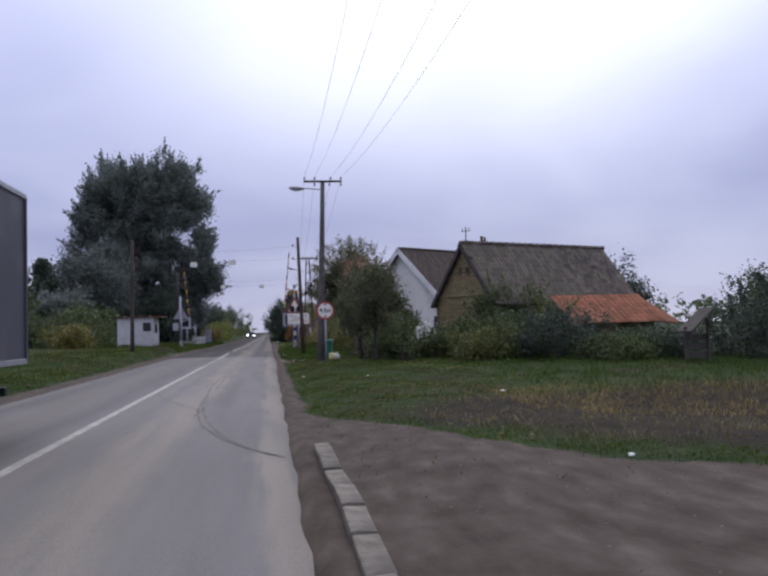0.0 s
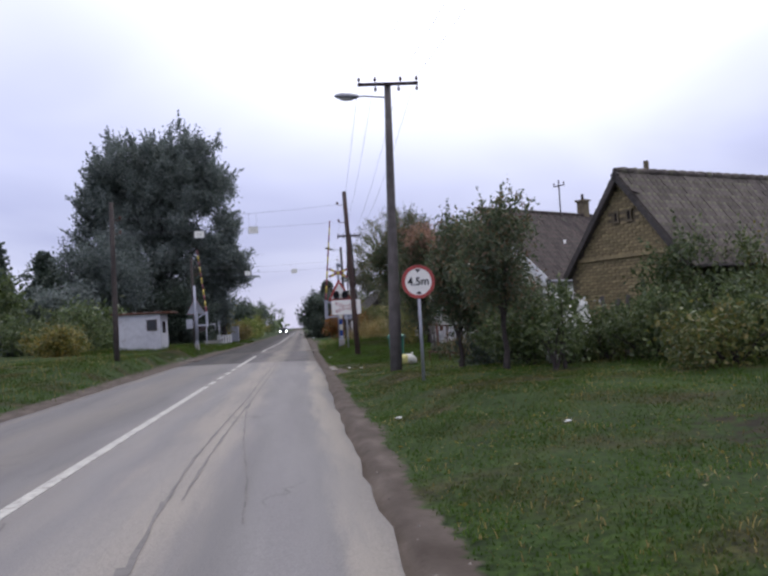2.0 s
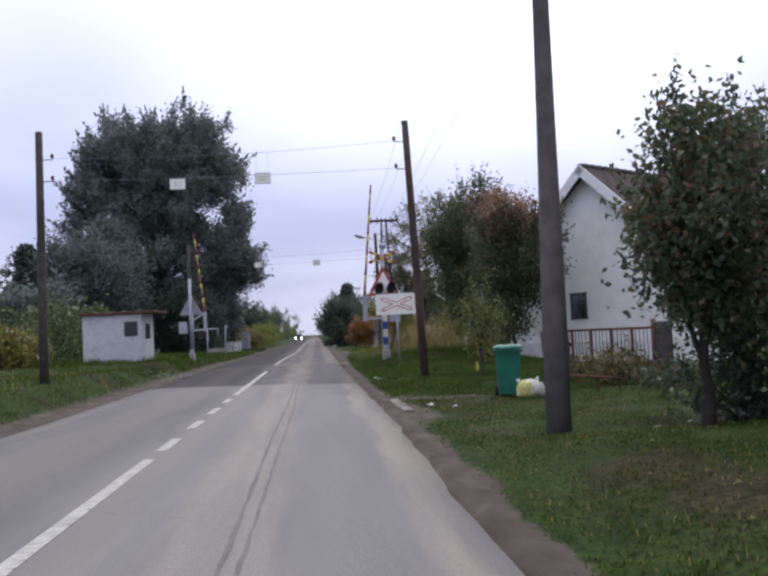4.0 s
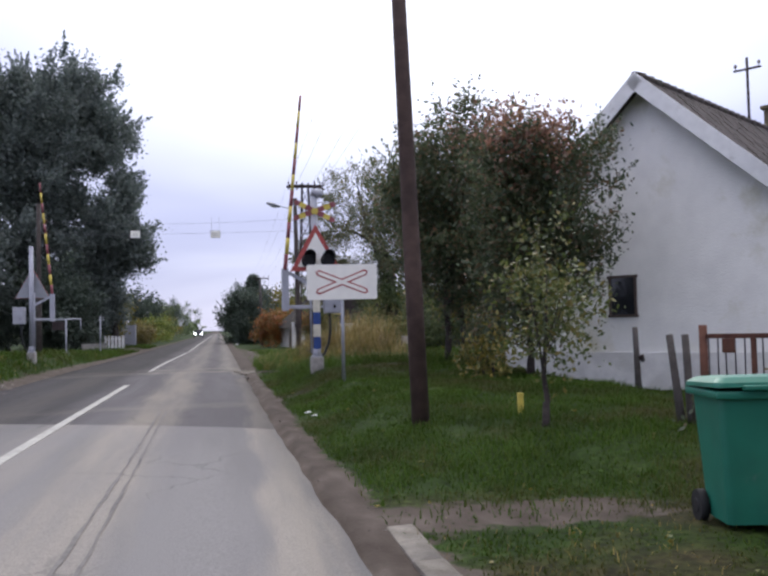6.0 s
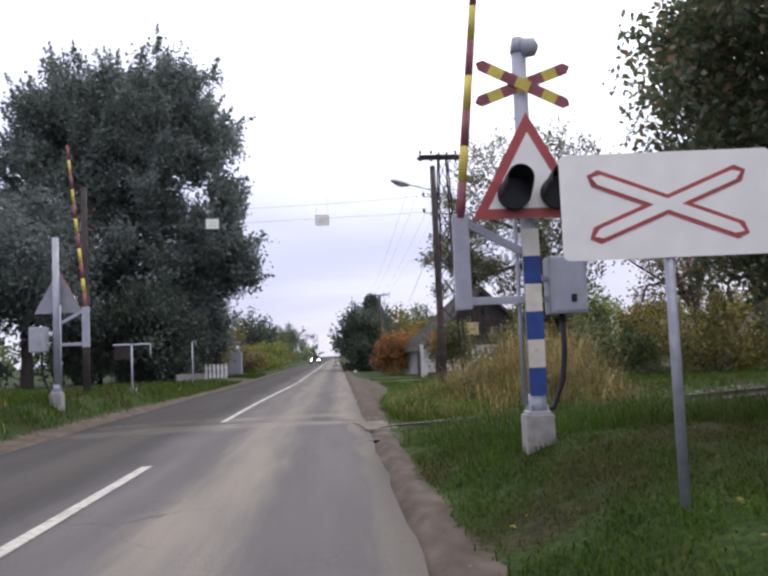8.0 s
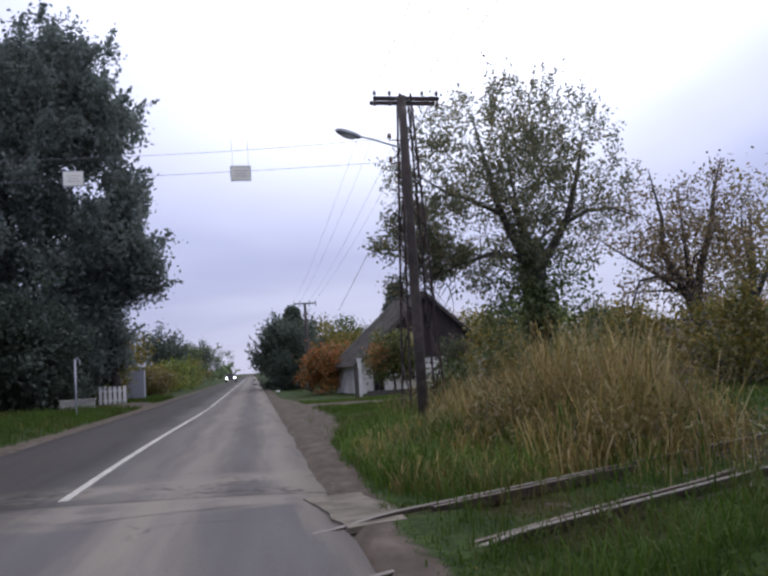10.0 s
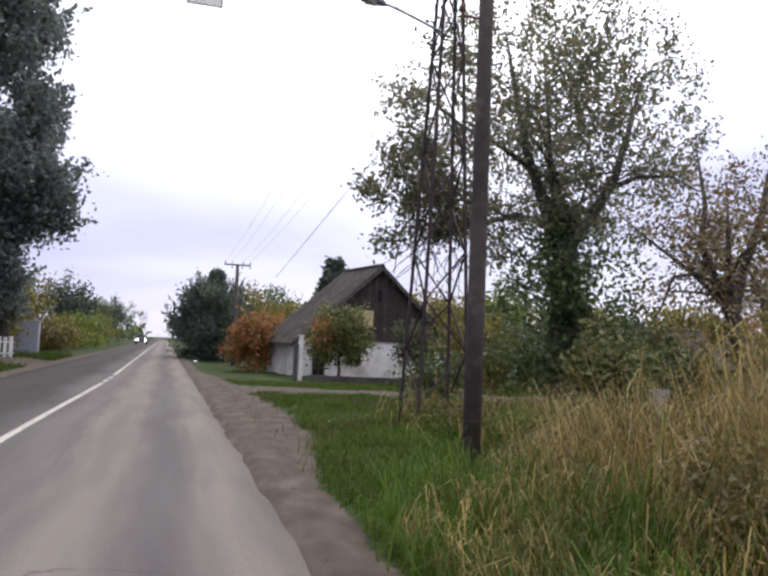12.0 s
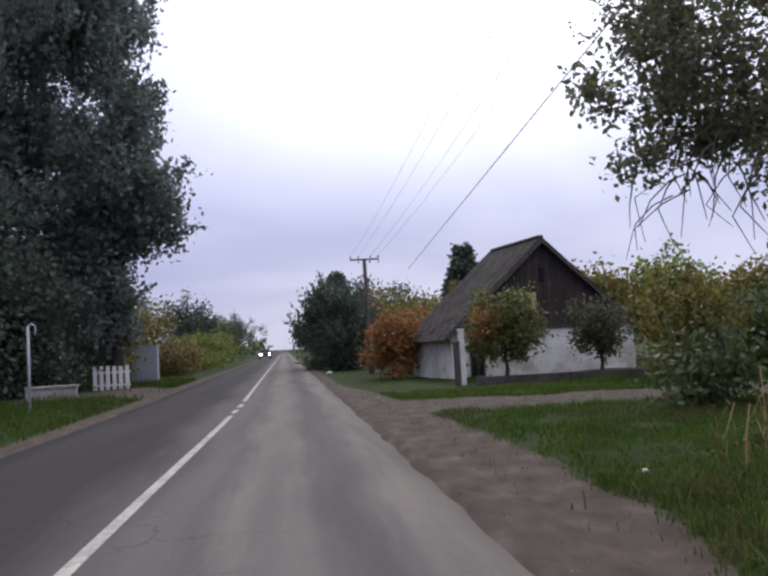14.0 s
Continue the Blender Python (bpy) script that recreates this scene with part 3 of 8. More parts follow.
def bumps(x, y, s, seed=0):
    """Cheap rolling unevenness in [-1, 1]."""
    x, y = np.asarray(x, float) * s, np.asarray(y, float) * s
    return (np.sin(x * 1.3 + y * 0.7 + seed) + np.sin(-x * 0.8 + y * 1.9 + seed * 2.1) + np.sin(x * 2.7 - y * 1.1 + seed * 0.7)) / 3


def gz(x, y):
    """Height of the ground."""
    x, y = np.asarray(x, float), np.asarray(y, float)
    r = smooth01(3.3, 4.6, x) * (0.10 - 0.12 * smooth01(29, 31, y) * (1 - smooth01(37.5, 40, y)) + 0.14 * smooth01(17, 22, y) * (1 - smooth01(27, 31, y)) + 0.20 * smooth01(38, 46, y) * (1 - smooth01(54, 57, y)) + 0.13 * np.exp(-((y - 50.6) / 1.7) ** 2) - 0.22 * smooth01(76, 92, y))
    r = r - 0.45 * np.exp(-((x - 12.5) / 5.5) ** 2 - ((y - 9.0) / 4.0) ** 2)
    l = smooth01(3.2, 4.3, -x) * (0.10 + 0.42 * smooth01(26, 42, y) * (1 - smooth01(66, 80, y)))
    side = smooth01(3.5, 5.5, np.abs(x))
    z = r + l + side * (0.04 * bumps(x, y, 0.9) + 0.015 * bumps(x, y, 2.9, 3))
    q = np.abs((x - 2.07) * -0.521 + (y - 56.62) * 0.8536 + 0.755)
    low = (1 - smooth01(1.6, 3.0, q)) * smooth01(3.3, 4.4, np.abs(x))
    z = z * (1 - low) + low * (-0.085 + 0.025 * bumps(x, y, 3.1, 5))
    z = z - 0.40 * smooth01(7.5, 10.5, x) * smooth01(36, 40, y) * (1 - smooth01(50, 54, y))
    z = np.where((x < 2.95) & (x > -2.95 + 0.36 * smooth01(62, 88, y)), -0.10, z - 0.03)
    return z


def on_ground(x, y):
    return float(gz(x, y))


# ---- the ground, one sheet to the horizon ----
def build_ground():
    xs = np.unique(np.round(np.concatenate([[-2600, -1200, -600, -300, -150, -90, -60, -42, -32, -25], np.arange(-20, -5, 1.0), np.arange(-5, -2.4, 0.2), [-2, -1, 0, 1, 2],
                                            np.arange(2.4, 4.8, 0.1), np.arange(4.8, 9, 0.2), np.arange(9, 20, 0.6), [22, 25, 30, 36, 45, 60, 90, 150, 300, 600, 1200, 2600]]), 3))
    ys = np.unique(np.round(np.concatenate([[-400, -150, -60, -35], np.arange(-20, 0, 1.0), np.arange(0, 12, 0.3), np.arange(12, 92, 0.25), np.arange(92, 110, 0.8), np.arange(110, 200, 5), [220, 260, 320, 420, 600, 900, 1500, 3000]]), 3))
    X, Y = np.meshgrid(xs, ys)
    Z = gz(X, Y)
    nx, ny = len(xs), len(ys)
    me = bpy.data.meshes.new("ground")
    v = np.stack([X, Y, Z], -1).reshape(-1, 3)
    idx = np.arange(nx * ny).reshape(ny, nx)
    f = np.stack([idx[:-1, :-1], idx[:-1, 1:], idx[1:, 1:], idx[1:, :-1]], -1).reshape(-1, 4)
    me.vertices.add(len(v)); me.vertices.foreach_set("co", v.astype(np.float32).ravel())
    me.loops.add(f.size); me.loops.foreach_set("vertex_index", f.astype(np.int32).ravel())
    me.polygons.add(len(f)); me.polygons.foreach_set("loop_start", np.arange(0, f.size, 4, dtype=np.int32))
    me.update(calc_edges=True)
    x, y = v[:, 0], v[:, 1]
    dirt, soil = masks(x, y)
    for name, val in (("dirt", dirt), ("soil", soil)):
        a = me.attributes.new(name, 'FLOAT', 'POINT')
        a.data.foreach_set("value", np.clip(val, 0, 1).astype(np.float32))
    me.polygons.foreach_set("use_smooth", np.ones(len(f), bool))
    return tagged(link_mesh("ground", me, "ground"), kind="structure")


def masks(x, y):
    """Bare earth beside the road, lay-by and tracks; dug soil in the hollow field."""
    x, y = np.asarray(x, float), np.asarray(y, float)
    edge = 3.24 + 0.04 * np.sin(y * 0.7) + 0.04 * np.sin(y * 2.3) + 0.50 * np.exp(-((y - 34.4) / 1.6) ** 2) + 0.16 * smooth01(57, 60, y) + 0.72 * smooth01(64, 70, y) * (1 - smooth01(88, 93, y))
    d = 1 - smooth01(-0.25, 0.25, x - edge)
    d = d * smooth01(-3.7, -3.2, x - 0.36 * smooth01(62, 88, y)) * (1 - 0.35 * smooth01(100, 140, y))
    # lay-by where the kerb stands
    lay = np.interp(x, [3.0, 3.7, 4.5, 4.9, 5.9, 7.0, 14.0], [10.5, 8.9, 6.9, 5.5, 3.1, 2.6, 2.2])
    d = np.maximum(d, (x > 2.5) * (1 - smooth01(-0.5, 0.5, y - lay)) * (1 - smooth01(13, 19, x + 1.5 * bumps(x, y, 0.5))) * smooth01(-14, -9, y))
    # bare bed of the line
    q = np.abs((x - 2.07) * -0.521 + (y - 56.62) * 0.8536 + 0.755)
    d = np.maximum(d, 0.62 * (1 - smooth01(1.2, 2.1, q)) * smooth01(6, 11, np.abs(x)))
    # tracks to the houses and the side street
    d = np.maximum(d, (x > 2.8) * (1 - smooth01(0.25, 0.75, np.abs(y - 37.2 - 0.05 * (x - 3)))) * (1 - smooth01(4.6, 6.2, x)) * 0.72)
    d = np.maximum(d, (x > 2.8) * (1 - smooth01(1.6, 2.6, np.abs(y - 81.3 + 0.25 * (x - 3)))))
    d = np.maximum(d, (x < -2.6) * (1 - smooth01(3.2, 4.4, np.abs(y - 96))))
    s = np.exp(-(((x - 11.8) / 7.9) ** 2 + ((y - 8.1) / 6.0) ** 2 + 0.28 * bumps(x, y, 0.55, 2)) ** 2)
    s = np.maximum(s, 0.5 * np.exp(-((x - 7) / 2.5) ** 2 - ((y - 17) / 3) ** 2))
    return d, s


build_ground()


# ---- the road: three ages of surface, butted along slanting joints ----
def strip(name, material, near, far, z0, wob):
    """A stretch of road between the slanting lines y = a + b x, with a crumbled edge."""
    ys = np.linspace(0, 1, max(3, int((far[0] - near[0]) / 0.5)) + 1)
    rows = []
    rnd = np.random.RandomState(int(abs(near[0]) * 10) + 5)
    for s in ys:
        yc = near[0] + (far[0] - near[0]) * s
        r = 2.86 + 0.08 * math.exp(-((yc - 35) / 6) ** 2) + wob * (0.5 * math.sin(yc * 1.7) + 0.35 * math.sin(yc * 4.1 + 1) + 0.25 * rnd.randn())
        l = -2.88 + 0.36 * float(smooth01(62, 88, yc)) - wob * (0.5 * math.sin(yc * 1.3 + 2) + 0.35 * math.sin(yc * 3.7) + 0.25 * rnd.randn())
        row = []
        for x in np.linspace(l, r, 13):
            a, b = near[0] + near[1] * x, far[0] + far[1] * x
            e = abs(x) / 2.86
            row.append((x, a + (b - a) * s, z0 - 0.034 + 0.03 * (1 - e * e) - 0.012 * (e > 0.98)))
        rows.append(row)
    verts = [p for row in rows for p in row]
    n = 13
    faces = [(i * n + j, i * n + j + 1, (i + 1) * n + j + 1, (i + 1) * n + j) for i in range(len(rows) - 1) for j in range(n - 1)]
    # skirts at the sides
    base = len(verts)
    for side in (0, n - 1):
        b0 = len(verts)
        verts += [(rows[i][side][0], rows[i][side][1], -0.16) for i in range(len(rows))]
        for i in range(len(rows) - 1):
            q = (i * n + side, (i + 1) * n + side, b0 + i + 1, b0 + i)
            faces.append(q if side == 0 else q[::-1])
    ob = raw(name, verts, faces, material)
    for p in ob.data.polygons:
        p.use_smooth = True
    return tagged(ob, kind="structure")


strip("road", "road_a", (-40, 0), (44.25, -0.49), 0.004, 0.03)
strip("road", "road_b", (44.25, -0.49), (59.6, -0.12), -0.004, 0.03)
strip("road", "road_c", (59.6, -0.12), (400, 0), 0.0, 0.04)


def line_piece(y0, y1, x=0.0, w=0.13):
    bm = bmesh.new()
    n = max(1, int((y1 - y0) / 2))
    a = []
    for i in range(n + 1):
        y = y0 + (y1 - y0) * i / n
        j = 0.006 * math.sin(y * 3.1) + 0.36 * float(smooth01(62, 88, y))
        a.append([bm.verts.new((x - w / 2 + j, y, 0.006)), bm.verts.new((x + w / 2 + j, y, 0.006))])
    for p, q in zip(a, a[1:]):
        bm.faces.new((p[0], p[1], q[1], q[0]))
    bm.verts.ensure_lookup_table()
    r = bmesh.ops.extrude_face_region(bm, geom=bm.faces[:])
    bmesh.ops.translate(bm, vec=(0, 0, -0.012), verts=[v for v in r["geom"] if isinstance(v, bmesh.types.BMVert)])
    bmesh.ops.recalc_face_normals(bm, faces=bm.faces[:])
    return bm


lines = tagged(new("road_marking"), kind="structure")
for y0, y1 in ((-38, 30.4), (31.1, 32.3), (33.5, 34.6), (35.8, 37.0), (38.2, 39.3), (40.5, 52.9), (59.9, 81.6), (82.3, 83.4), (84.2, 85.4), (86.6, 160), (165, 240)):
    part("dash", line_piece(y0, y1, 0.01 if y0 > 59 else 0.0, 0.11 if y0 > 59 else 0.13), "paint_white", lines)

# pale concrete patches at the crossing
def slab(name, outline, z, mat_name, thick=0.05):
    bm = bmesh.new()
    f = bm.faces.new([bm.verts.new((x, y, z)) for x, y in outline])
    r = bmesh.ops.extrude_face_region(bm, geom=[f])
    bmesh.ops.translate(bm, vec=(0, 0, -thick), verts=[v for v in r["geom"] if isinstance(v, bmesh.types.BMVert)])
    bmesh.ops.recalc_face_normals(bm, faces=bm.faces[:])
    return tagged(part(name, bm, mat_name), kind="structure")


def ragged(pts, seed, amp=0.06, step=0.25):
    """Breaks straight sides into an uneven outline."""
    r, out = random.Random(seed), []
    for a, b in zip(pts, pts[1:] + pts[:1]):
        n = max(1, int(math.dist(a, b) / step))
        for i in range(n):
            s = i / n
            out.append((a[0] + (b[0] - a[0]) * s + r.uniform(-amp, amp), a[1] + (b[1] - a[1]) * s + r.uniform(-amp, amp)))
    return out


slab("pavement_patch", ragged([(2.62, 58.8), (3.2, 58.95), (3.36, 58.0), (3.38, 57.1), (2.85, 56.98)], 3, 0.04), -0.024, "worn_concrete")


def mark(pts, w, r0=0.5):
    """A thin dark line left on the road: tyre tracks and open seams."""
    out = []
    for i in range(len(pts) - 1):
        a, b = Vector(pts[i]), Vector(pts[i + 1])
        n = max(2, int((b - a).length / 0.25))
        for k in range(n):
            out.append(a.lerp(b, k / n))
    out.append(Vector(pts[-1]))
    for _ in range(3):
        out = [out[0]] + [(out[i - 1] + out[i] * 2 + out[i + 1]) / 4 for i in range(1, len(out) - 1)] + [out[-1]]
    bm = bmesh.new()
    prev = None
    for i, p in enumerate(out):
        d = (out[min(i + 1, len(out) - 1)] - out[max(i - 1, 0)]).normalized()
        nn = Vector((-d.y, d.x)) * w * (0.35 + 0.65 * abs(math.sin(i * 0.37 + p.x * 9))) * 0.5
        j = 0.006 * math.sin(i * 1.9)
        z = 0.0015 - 0.03 * (p.x / 2.86) ** 2 + 0.003
        cur = [bm.verts.new((p.x + s * nn.x + j, p.y + s * nn.y, z)) for s in (-1, 1)]
        if prev:
            bm.faces.new((prev[0], cur[0], cur[1], prev[1]))
        prev = cur
    bmesh.ops.recalc_face_normals(bm, faces=bm.faces[:])
    return tagged(part("tyre_mark", bm, "tyre_mark"), kind="structure")


mark([(1.28, 14.1), (1.45, 11.1), (1.66, 9.05), (1.93, 7.4), (2.28, 6.0), (2.63, 5.2)], 0.06)
mark([(1.28, 14.1), (1.40, 10.5), (1.62, 8.5), (2.04, 6.6), (2.41, 5.6), (2.79, 5.0)], 0.05)
mark([(1.22, 16.0), (1.34, 13.8), (1.48, 11.6), (1.49, 10.9), (1.40, 9.8)], 0.045)
mark([(0.15, 15.6), (0.34, 14.3), (0.79, 12.8), (1.35, 11.1), (1.63, 10.5)], 0.025)
mark([(1.24, 16), (1.18, 18), (1.20, 21), (1.27, 26), (1.25, 32), (1.28, 36), (1.29, 40), (1.24, 45.6)], 0.035)
mark([(1.36, 16), (1.33, 18), (1.33, 21), (1.38, 26), (1.40, 32), (1.42, 36), (1.39, 40), (1.33, 45.6)], 0.03)
mark([(1.36, 25.5), (1.42, 23), (1.62, 19.3), (1.83, 16.7), (1.9, 15)], 0.025)
mark([(0.55, 58.30), (0.79, 58.39), (1.0, 58.45), (1.43, 58.56), (1.78, 58.58), (2.3, 58.7)], 0.035)

# ---- kerb stones along the lay-by and the driveway ----
kerb = tagged(new("kerb"), kind="structure")
kb = bmesh.new()
cube(kb, (0, 0, 0), (0.18, 0.88, 0.16), 0.02)
kerb_mesh = bpy.data.meshes.new("kerb_stone")
kb.to_mesh(kerb_mesh); kb.free()
kerb_mesh.materials.append(M["kerb"])
rk = random.Random(5)
for y in [-8.4 + 0.9 * i for i in range(16)] + [34.8, 35.7, 36.6]:
    k = new("kerb_stone", kerb_mesh)
    k.parent = kerb
    k.matrix_basis = pose((3.22 if y < 20 else 3.27) + rk.uniform(-0.02, 0.02), y, (-0.045 if y < 20 else -0.088) + rk.uniform(-0.015, 0.012), rk.uniform(-1, 1), rk.uniform(-3, 3), rk.uniform(-1.5, 1.5))

# ---- the railway, crossing the road at a slant ----
RA = 31.4
RD = Vector((math.cos(radians(RA)), math.sin(radians(RA)), 0))
RN = Vector((-RD.y, RD.x, 0))
R0 = Vector((2.07, 56.62, 0)) - RN * 0.755       # middle of the track


def rail_z(s):
    x = R0.x + RD.x * s
    return 0.004 + 0.03 * float(smooth01(4.5, 12, abs(x))) - 0.045 * float(1 - smooth01(3.1, 3.7, x)) * float(1 - smooth01(2.6, 3.2, -x))


def build_rail(side):
    t = thing("rail", 0, 0, 0, 0, "worn steel railway rail crossing the road", "rail", "rails of the track")
    prof = [(-0.065, -0.13), (0.065, -0.13), (0.065, -0.115), (0.012, -0.10), (0.012, -0.045), (0.034, -0.035), (0.034, -0.004), (0.028, 0), (-0.028, 0), (-0.034, -0.004), (-0.034, -0.035), (-0.012, -0.045), (-0.012, -0.10), (-0.065, -0.115)]
    for nm, sel, m in (("rail_body", prof, "rail"), ("rail_head", [(-0.033, -0.003), (0.033, -0.003), (0.028, 0.004), (-0.028, 0.004)], "rail_top")):
        bm = bmesh.new()
        rings = []
        for s in [-70 + 2.0 * i for i in range(32)] + [-6 + 0.25 * i for i in range(44)] + [5 + 2.0 * i for i in range(33)]:
            c = R0 + RD * s + RN * side
            rings.append([bm.verts.new(c + RN * a + Vector((0, 0, rail_z(s) + b))) for a, b in sel])
        for r0, r1 in zip(rings, rings[1:]):
            for j in range(len(sel)):
                bm.faces.new((r0[j], r0[(j + 1) % len(sel)], r1[(j + 1) % len(sel)], r1[j]))
        bm.faces.new(rings[0]); bm.faces.new(rings[-1][::-1])
        bmesh.ops.recalc_face_normals(bm, faces=bm.faces[:])
        part(nm, bm, m, t)


for side in (-0.755, 0.755):
    build_rail(side)
# check rails inside both running rails, short, with bent ends
for side in (1, -1):
    chk = thing("check_rail", 0, 0, 0, 0, "short rusty check rail inside the running rail", "rail", "check rails")
    bm = bmesh.new()
    pts = [R0 + RD * s + RN * side * (0.755 - 0.13 - o) + Vector((0, 0, rail_z(s) - 0.045)) for s, o in ((1.4 + side * 0.4, 0), (2.6, 0), (3.3, 0), (4.2, 0.0), (4.9, 0.10))]
    for p, q in zip(pts, pts[1:]):
        d = q - p
        mm = Matrix.Translation((p + q) / 2) @ d.to_track_quat('Y', 'Z').to_matrix().to_4x4()
        cube(bm, (0, 0, 0), (0.06, d.length, 0.10), 0.008, mm)
    part("rail_body", bm, "rail", chk)
track = tagged(new("track_bed"), kind="structure")
bm = bmesh.new()
cube(bm, (0, 0, 0), (0.24, 2.5, 0.14), 0.015)
sl = bpy.data.meshes.new("sleeper")
bm.to_mesh(sl); bm.free()
sl.materials.append(M["sleeper"])
for i in range(-60, 61):
    s = i * 0.62
    c = R0 + RD * s
    if abs(c.x) < 3.6:
        continue
    o = new("sleeper", sl)
    o.parent = track
    o.matrix_basis = pose(c.x, c.y, rail_z(s) - 0.20, 0, 0, RA + rk.uniform(-1, 1))

def stones(name, pts, sizes, material, seed):
    """Loose stones as small uneven lumps in one mesh."""
    r = np.random.RandomState(seed)
    base = np.array([(1, 0, 0), (-1, 0, 0), (0, 1, 0), (0, -1, 0), (0, 0, 1), (0, 0, -1)], float)
    tri = [(0, 2, 4), (2, 1, 4), (1, 3, 4), (3, 0, 4), (2, 0, 5), (1, 2, 5), (3, 1, 5), (0, 3, 5)]
    verts, faces = [], []
    for p, s in zip(pts, sizes):
        k = len(verts)
        ang = r.uniform(0, 6.28)
        ca, sa = math.cos(ang), math.sin(ang)
        for b in base * r.uniform(0.6, 1.2, (6, 3)) * np.array([s, s * r.uniform(0.6, 1), s * r.uniform(0.4, 0.8)]):
            verts.append((p[0] + ca * b[0] - sa * b[1], p[1] + sa * b[0] + ca * b[1], p[2] + b[2]))
        faces += [tuple(k + i for i in t) for t in tri]
    return tagged(raw(name, verts, faces, material), kind="stuff")


rs = np.random.RandomState(8)
bp = []
while len(bp) < 5200:
    s, a = rs.uniform(4.4, 24) * (1 if rs.rand() < 0.75 else -1), rs.uniform(-2.3, 2.3)
    c = R0 + RD * s + RN * a
    if a < 0.9 and s > 0 and s < 10 and rs.rand() < 0.75:
        continue
    bp.append((c.x, c.y, on_ground(c.x, c.y) + 0.015))
stones("ballast_stones", bp, rs.uniform(0.02, 0.05, len(bp)), "ballast", 2)
pp = []
while len(pp) < 1500:
    x, y = (rs.uniform(2.9, 9), rs.uniform(-3, 9)) if rs.rand() < 0.5 else (rs.uniform(2.9, 4.1), rs.uniform(6, 78))
    d, _ = masks(x, y)
    if d > 0.5:
        pp.append((x, y, on_ground(x, y)))
stones("pebbles", pp, 0.005 + 0.016 * rs.rand(len(pp)) ** 3, "stone", 3)


# ---- street furniture ----
def disc_pts(r, n=32, cx=0.0, cz=0.0):
    return [(cx + r * math.cos(2 * math.pi * i / n), cz + r * math.sin(2 * math.pi * i / n)) for i in range(n)]


def ring_plate(bm, r0, r1, y, thick, n=40):
    a = [[bm.verts.new((r * math.cos(2 * math.pi * i / n), yy, r * math.sin(2 * math.pi * i / n))) for i in range(n)] for r in (r0, r1) for yy in (y, y + thick)]
    for i in range(n):
        j = (i + 1) % n
        bm.faces.new((a[0][i], a[2][i], a[2][j], a[0][j]))
        bm.faces.new((a[2][i], a[3][i], a[3][j], a[2][j]))
        bm.faces.new((a[1][i], a[0][i], a[0][j], a[1][j]))
        bm.faces.new((a[3][i], a[1][i], a[1][j], a[3][j]))
    bmesh.ops.recalc_face_normals(bm, faces=bm.faces[:])


def height_limit_sign(x, y):
    z = on_ground(x, y)
    t = thing("height_limit_sign", x, y, z, 3, "round white height limit sign with red rim on grey post", "road sign")
    c = 2.0 - z
    bm = bmesh.new(); tube(bm, [(0, 0.03, -0.3), (0, 0.03, c + 0.27)], 0.03); part("post", bm, "steel", t)
    bm = bmesh.new(); plate(bm, disc_pts(0.30, 40, 0, c), 0.0, 0.012); part("sign_face", bm, "sign_white", t)
    bm = bmesh.new(); ring_plate(bm, 0.245, 0.305, -0.006, 0.02)
    bmesh.ops.translate(bm, vec=(0, 0, c), verts=bm.verts[:]); part("rim", bm, "sign_red", t, "red rim")
    for s in (1, -1):
        bm = bmesh.new()
        plate(bm, [(-0.055, c + s * 0.225), (0.055, c + s * 0.225), (0.0, c + s * 0.165)], -0.004, 0.003)
        bmesh.ops.recalc_face_normals(bm, faces=bm.faces[:]); part("arrow", bm, "sign_black", t, "black arrow head")
    cu = bpy.data.curves.new("digits", 'FONT')
    cu.body, cu.size, cu.align_x, cu.align_y, cu.extrude, cu.offset = "4.5m", 0.20, 'CENTER', 'CENTER', 0.001, 0.004
    tmp = new("digits", cu)
    me = bpy.data.meshes.new_from_object(tmp)
    bpy.data.objects.remove(tmp)
    ob = link_mesh("digits", me, "sign_black", t, "black letters 4.5m")
    ob.matrix_basis = pose(0, -0.005, c, 90, 0, 0)
    return t


height_limit_sign(4.52, 24.5)


def rounded(w, h, r, cx=0, cz=0, n=4):
    out = []
    for sx, sz, a0 in ((1, 1, 0), (-1, 1, 90), (-1, -1, 180), (1, -1, 270)):
        for i in range(n + 1):
            a = radians(a0 + 90 * i / n)
            out.append((cx + sx * (w / 2 - r) + r * math.cos(a), cz + sz * (h / 2 - r) + r * math.sin(a)))
    return out


